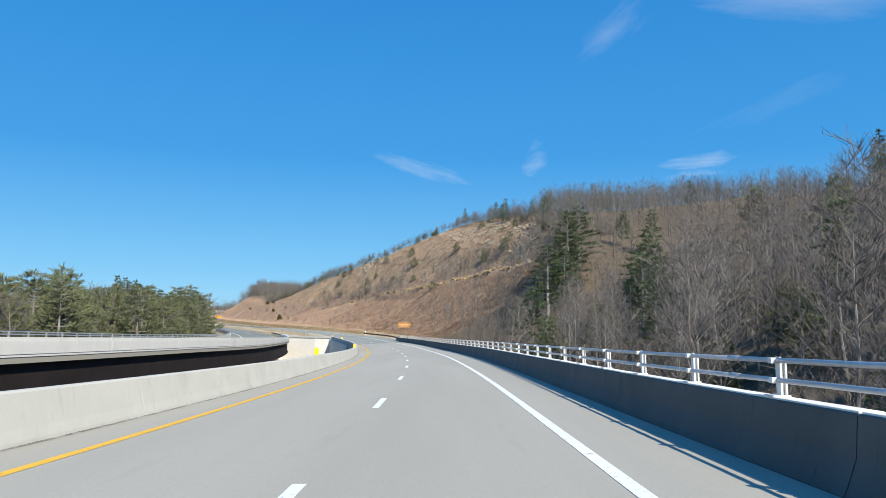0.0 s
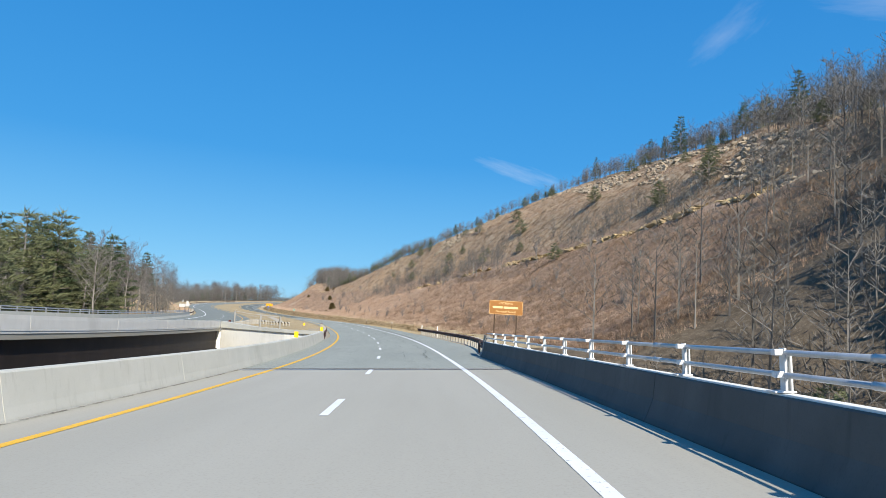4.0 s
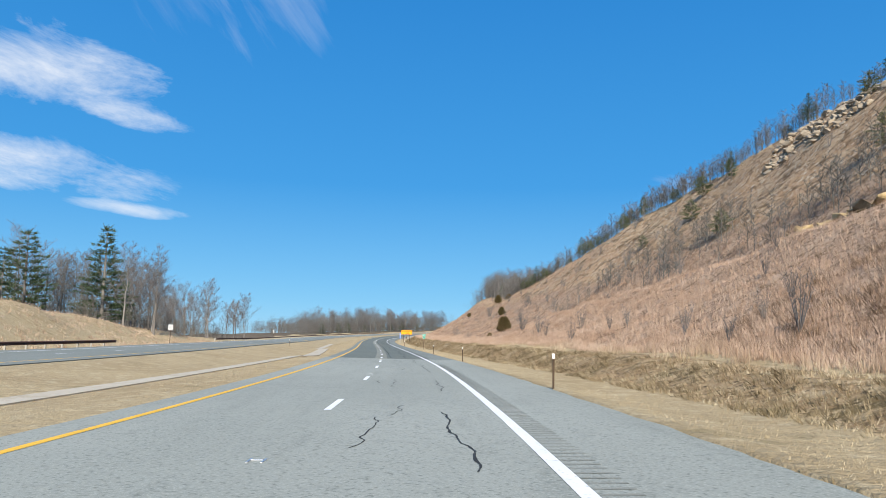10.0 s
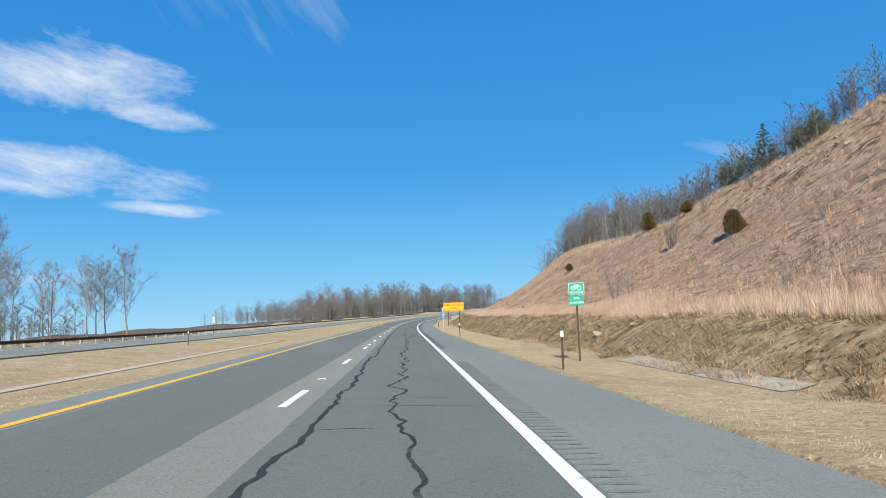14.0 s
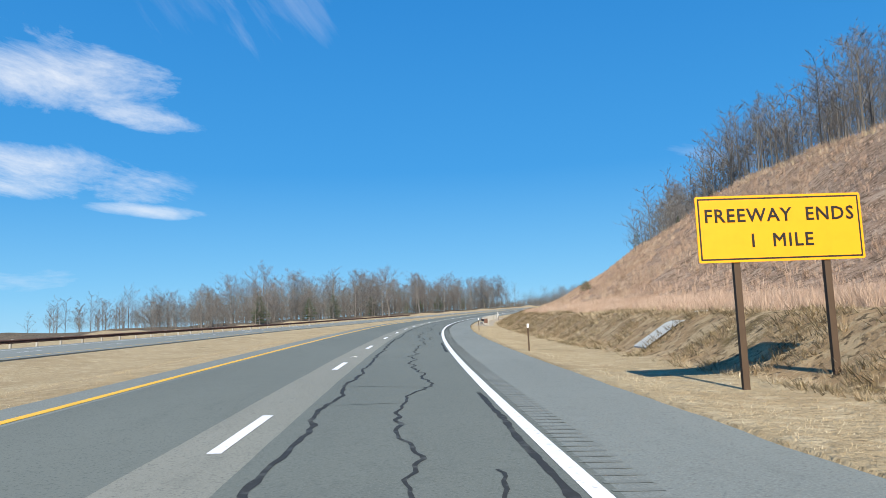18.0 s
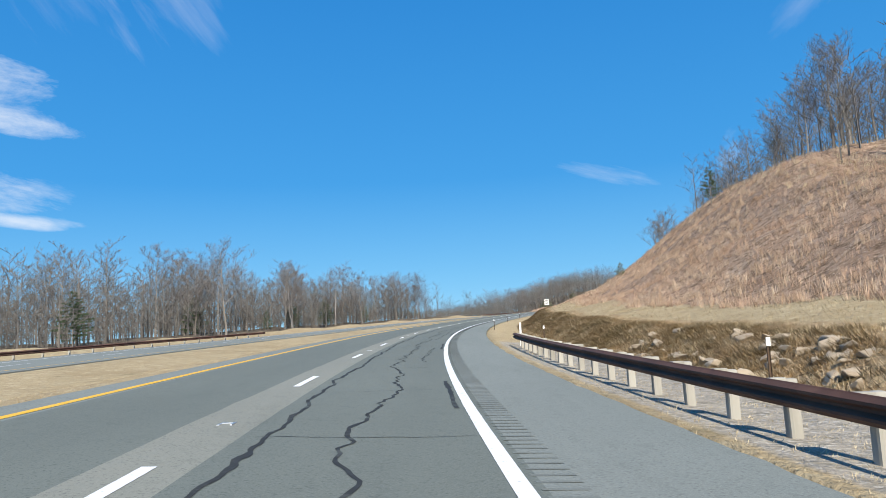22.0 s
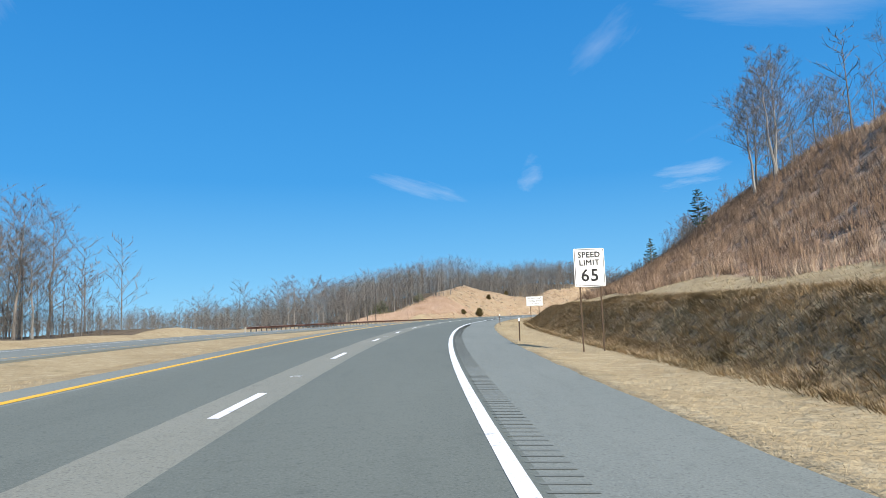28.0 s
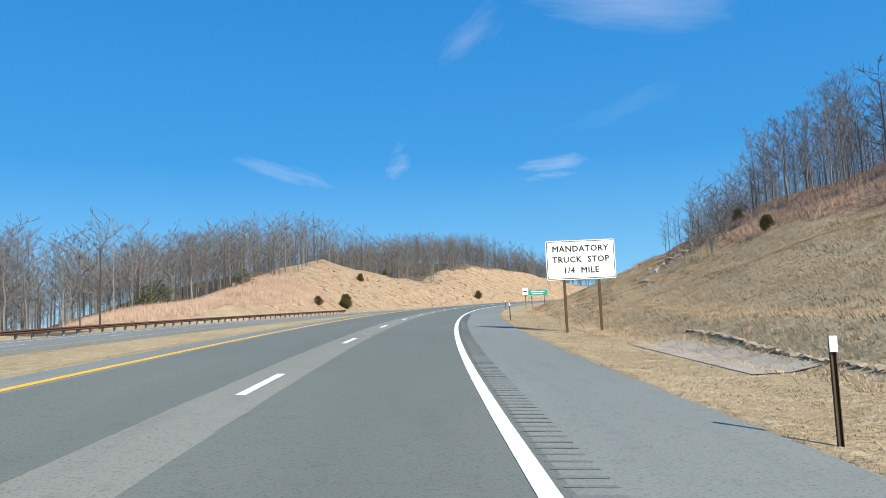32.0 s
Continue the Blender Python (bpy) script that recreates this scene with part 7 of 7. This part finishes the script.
paved_ditch(409.0, 421.0, 9.9, 10.7, "dusty concrete ditch slabs beside the shoulder", 0.02, DUSTY)
paved_ditch(910.5, 920.0, 9.4, 10.95, "dusty concrete ditch slabs behind the verge", 0.02, DUSTY)
paved_ditch(536.0, 537.6, 10.9, 13.6, "pale concrete drain apron set in the bank", 0.06)
paved_ditch(292.0, 355.0, lambda s: float(lerp(s, [292, 355], [-11.6, -9.2])), lambda s: float(lerp(s, [292, 355], [-9.8, -7.7])), "pale paved ditch in the median grass", 0.05, PALE)
paved_ditch(349.0, 398.0, lambda s: float(lerp(s, [349, 398], [-7.3, -9.6])), lambda s: float(lerp(s, [349, 398], [-5.7, -8.0])), "pale paved ditch in the median grass", 0.05, PALE)
paved_ditch(400.0, 470.0, lambda s: float(lerp(s, [400, 470], [-10.4, -11.6])), lambda s: float(lerp(s, [400, 470], [-9.2, -10.4])), "pale paved ditch in the median grass", 0.04, PALE)
flume = tagged(new("slope_flume"), "pale concrete flume down the grassy slope", "drain", "paved drains")
for k in range(8):
    a0, a1 = 0.125 * k, 0.125 * k + 0.122
    ribbon("slab", 526.5 + 10.5 * a0, 527.6 + 10.5 * a1, 15.8 + 14.0 * a0, 15.8 + 14.0 * a1, 0.05, PALE, gap=0.5, cols=5, skirt=0.3, parent=flume, height=ground_at)
curb_stones = tagged(new("ditch_kerb"), "row of dark rough kerb stones along the ditch", "kerb")
for k, s in enumerate(np.arange(908.5, 921.0, 0.33)):
    o = new("kerb_stone", ROCKS[k % 6])
    o.parent = curb_stones
    o.matrix_basis = stand(s, 11.3 + 0.25 * math.sin(s * 0.35)) @ Matrix.Translation((0, 0, 0.03)) @ Matrix.Rotation(rng.uniform(0, 6), 4, "Z") @ Matrix.Diagonal((0.13, 0.17, 0.08, 1))

# ---- wear of the road ----
def crack(owner, s0, d0, length, heading, width, seed, wander=0.5):
    """A line of sealant that wanders along the lane."""
    r = random.Random(seed)
    pts = [(s0, d0)]
    a = heading
    done = 0.0
    while done < length:
        step = r.uniform(0.15, 0.45)
        a += r.uniform(-wander, wander)
        a += (heading - a) * 0.35
        s0 += math.cos(a) * step
        d0 += math.sin(a) * step
        pts.append((s0, min(3.5, max(0.55, d0))))
        done += step
    P = []
    for i, (s, d) in enumerate(pts):
        t = Vector((pts[min(i + 1, len(pts) - 1)][0] - pts[max(i - 1, 0)][0], pts[min(i + 1, len(pts) - 1)][1] - pts[max(i - 1, 0)][1])).normalized()
        w = width * r.uniform(0.45, 1.25) * (0.35 if i in (0, len(pts) - 1) else 1)
        for q in (-w, w):
            P.append((s - t.y * q, d + t.x * q))
    P = np.array(P)
    V = spot(P[:, 0], P[:, 1], deck(P[:, 0], P[:, 1]) + 0.004 + 0.0006 * (seed % 5))
    F = [(2 * i, 2 * i + 1, 2 * i + 3, 2 * i + 2) for i in range(len(pts) - 1)]
    return mesh_object("crack_seal", V, F, TAR, owner)


def long_crack(owner, s0, s1, line, width, seed):
    """A length of sealed crack that follows a wandering line down the lane."""
    r = random.Random(seed)
    ss = np.arange(s0, s1 + 0.01, 0.16)
    dd = np.array([line(v) for v in ss])
    w = width * np.array([0.55 + 0.9 * abs(noise.noise(Vector((v * 1.7, seed, 1)))) + 0.5 * abs(noise.noise(Vector((v * 0.4, seed, 6)))) for v in ss]) * np.array([r.uniform(0.8, 1.2) for _ in ss])
    slope = np.gradient(dd, ss)
    k_ = np.sqrt(1 + slope * slope)
    P = np.stack([np.stack([ss + slope * q * w / k_, dd - q * w / k_], -1) for q in (1, -1)], 1).reshape(-1, 2)
    V = spot(P[:, 0], P[:, 1], deck(P[:, 0], P[:, 1]) + 0.004 + 0.0006 * (seed % 5))
    return mesh_object("crack_seal", V, [(2 * i, 2 * i + 1, 2 * i + 3, 2 * i + 2) for i in range(len(ss) - 1)], TAR, owner)


def wander(mid, slow, fast, seed):
    return lambda v: mid + slow * noise.noise(Vector((v * 0.13, seed, 0))) * 1.6 + fast * noise.noise(Vector((v * 0.75, seed, 3))) * 1.9 + fast * 0.8 * noise.noise(Vector((v * 2.3, seed, 5)))


k = 0
for a in np.arange(346, 735, 12.0):
    k += 1
    long_crack(road_4, a, a + 12.0, wander(0.78, 0.09, 0.07, 1.5), 0.05, 500 + k)
    long_crack(road_4, a, a + (12.0 if k % 11 else 8.0), wander(2.2, 0.34, 0.15, 2.5), 0.038, 600 + k)
    if k > 6 and (k % 4 == 2 or k > 27):
        long_crack(road_4, a + 1.5, a + (13.5 if k % 3 else 7.0), wander(2.85, 0.22, 0.11, 3.5), 0.032, 700 + k)
    if a > 480 and k % 2:
        long_crack(road_4, a, a + rng.uniform(5, 12), lambda v: 3.42 + 0.05 * noise.noise(Vector((v * 0.5, 1, 1))), 0.06, 900 + k)
    for q in range(2):
        if rng.random() < 0.75:
            crack(road_4, a + rng.uniform(0, 11), 0.62, rng.uniform(1.0, 2.8), 1.5, 0.012, 800 + 2 * k + q, 0.35)
for a in np.arange(150, 336, 14.0):
    k += 1
    long_crack(road_2, a, a + rng.uniform(6, 12.5), wander(2.6, 0.24, 0.08, 4.5), 0.022, 1000 + k)
    long_crack(road_2, a + 2.0, a + rng.uniform(5, 8), wander(1.3, 0.2, 0.10, 7.5), 0.014, 1400 + k)
    if rng.random() < 0.7:
        crack(road_2, a + rng.uniform(0, 8), rng.uniform(0.7, 1.5), rng.uniform(1.2, 3), rng.uniform(-0.5, 0.5), 0.016, 1100 + k, 0.8)
    if rng.random() < 0.4:
        crack(road_2, a + rng.uniform(0, 8), rng.uniform(0.7, 1.5), rng.uniform(1.2, 3), rng.uniform(-0.5, 0.5), 0.012, 1200 + k, 0.8)
# milled rumble strip in the shoulder
def rumble(s0, s1, colour, label):
    at = np.arange(s0, s1, 0.30)
    at = at[np.array([noise.noise(Vector((v * 0.02, 0, 9))) > -0.35 for v in at])]
    V = np.stack([spot(at + ds, dd, deck(at, dd) + 0.003) for ds, dd in ((-0.05, 3.80), (-0.05, 4.24), (0.05, 4.24), (0.05, 3.80))], 1).reshape(-1, 3)
    i = np.arange(len(at)) * 4
    m = Mat("milled_groove", colour, 0.9, spec=0.2)
    m.patch(1.2, 0.4, 0.7, tuple(c * 0.86 for c in colour[:3]) + (1.0,)).patch(40.0, 0.5, 0.62, tuple(c * 1.2 for c in colour[:3]) + (1.0,)).bump(60.0, 0.4, 0.004)
    return tagged(new("rumble_strip", mesh_of("rumble_strip", V, np.concatenate([np.stack([i, i + 1, i + 2], 1), np.stack([i, i + 2, i + 3], 1)]), m.m)), label, "rumble strip", kind="stuff")


rumble(346, 960, rgb(0.166, 0.180, 0.164), "milled rumble strip in the shoulder")
rumble(190, 330, rgb(0.232, 0.24, 0.212), "worn shallow rumble strip in the old shoulder")
# reflectors set into the lane line
bm = bmesh.new()
box(bm, -0.11, -0.075, -0.16, 0.16, -0.02, 0.012, 0.004)
box(bm, 0.075, 0.11, -0.16, 0.16, -0.02, 0.012, 0.004)
box(bm, -0.08, 0.08, 0.02, 0.08, -0.02, 0.016, 0.004)
_me = bpy.data.meshes.new("road_stud")
bm.to_mesh(_me)
bm.free()
_me.materials.append(GALV)
for a in np.arange(169.0, 960, 24.384):
    o = new("road_stud", _me)
    o.matrix_basis = Matrix.Translation(spot(a, 0.0, float(deck(a, 0)))) @ Matrix.Rotation(float(turn(a)), 4, "Z")
    tagged(o, "steel road stud set between the lane dashes", "road stud", "road studs")
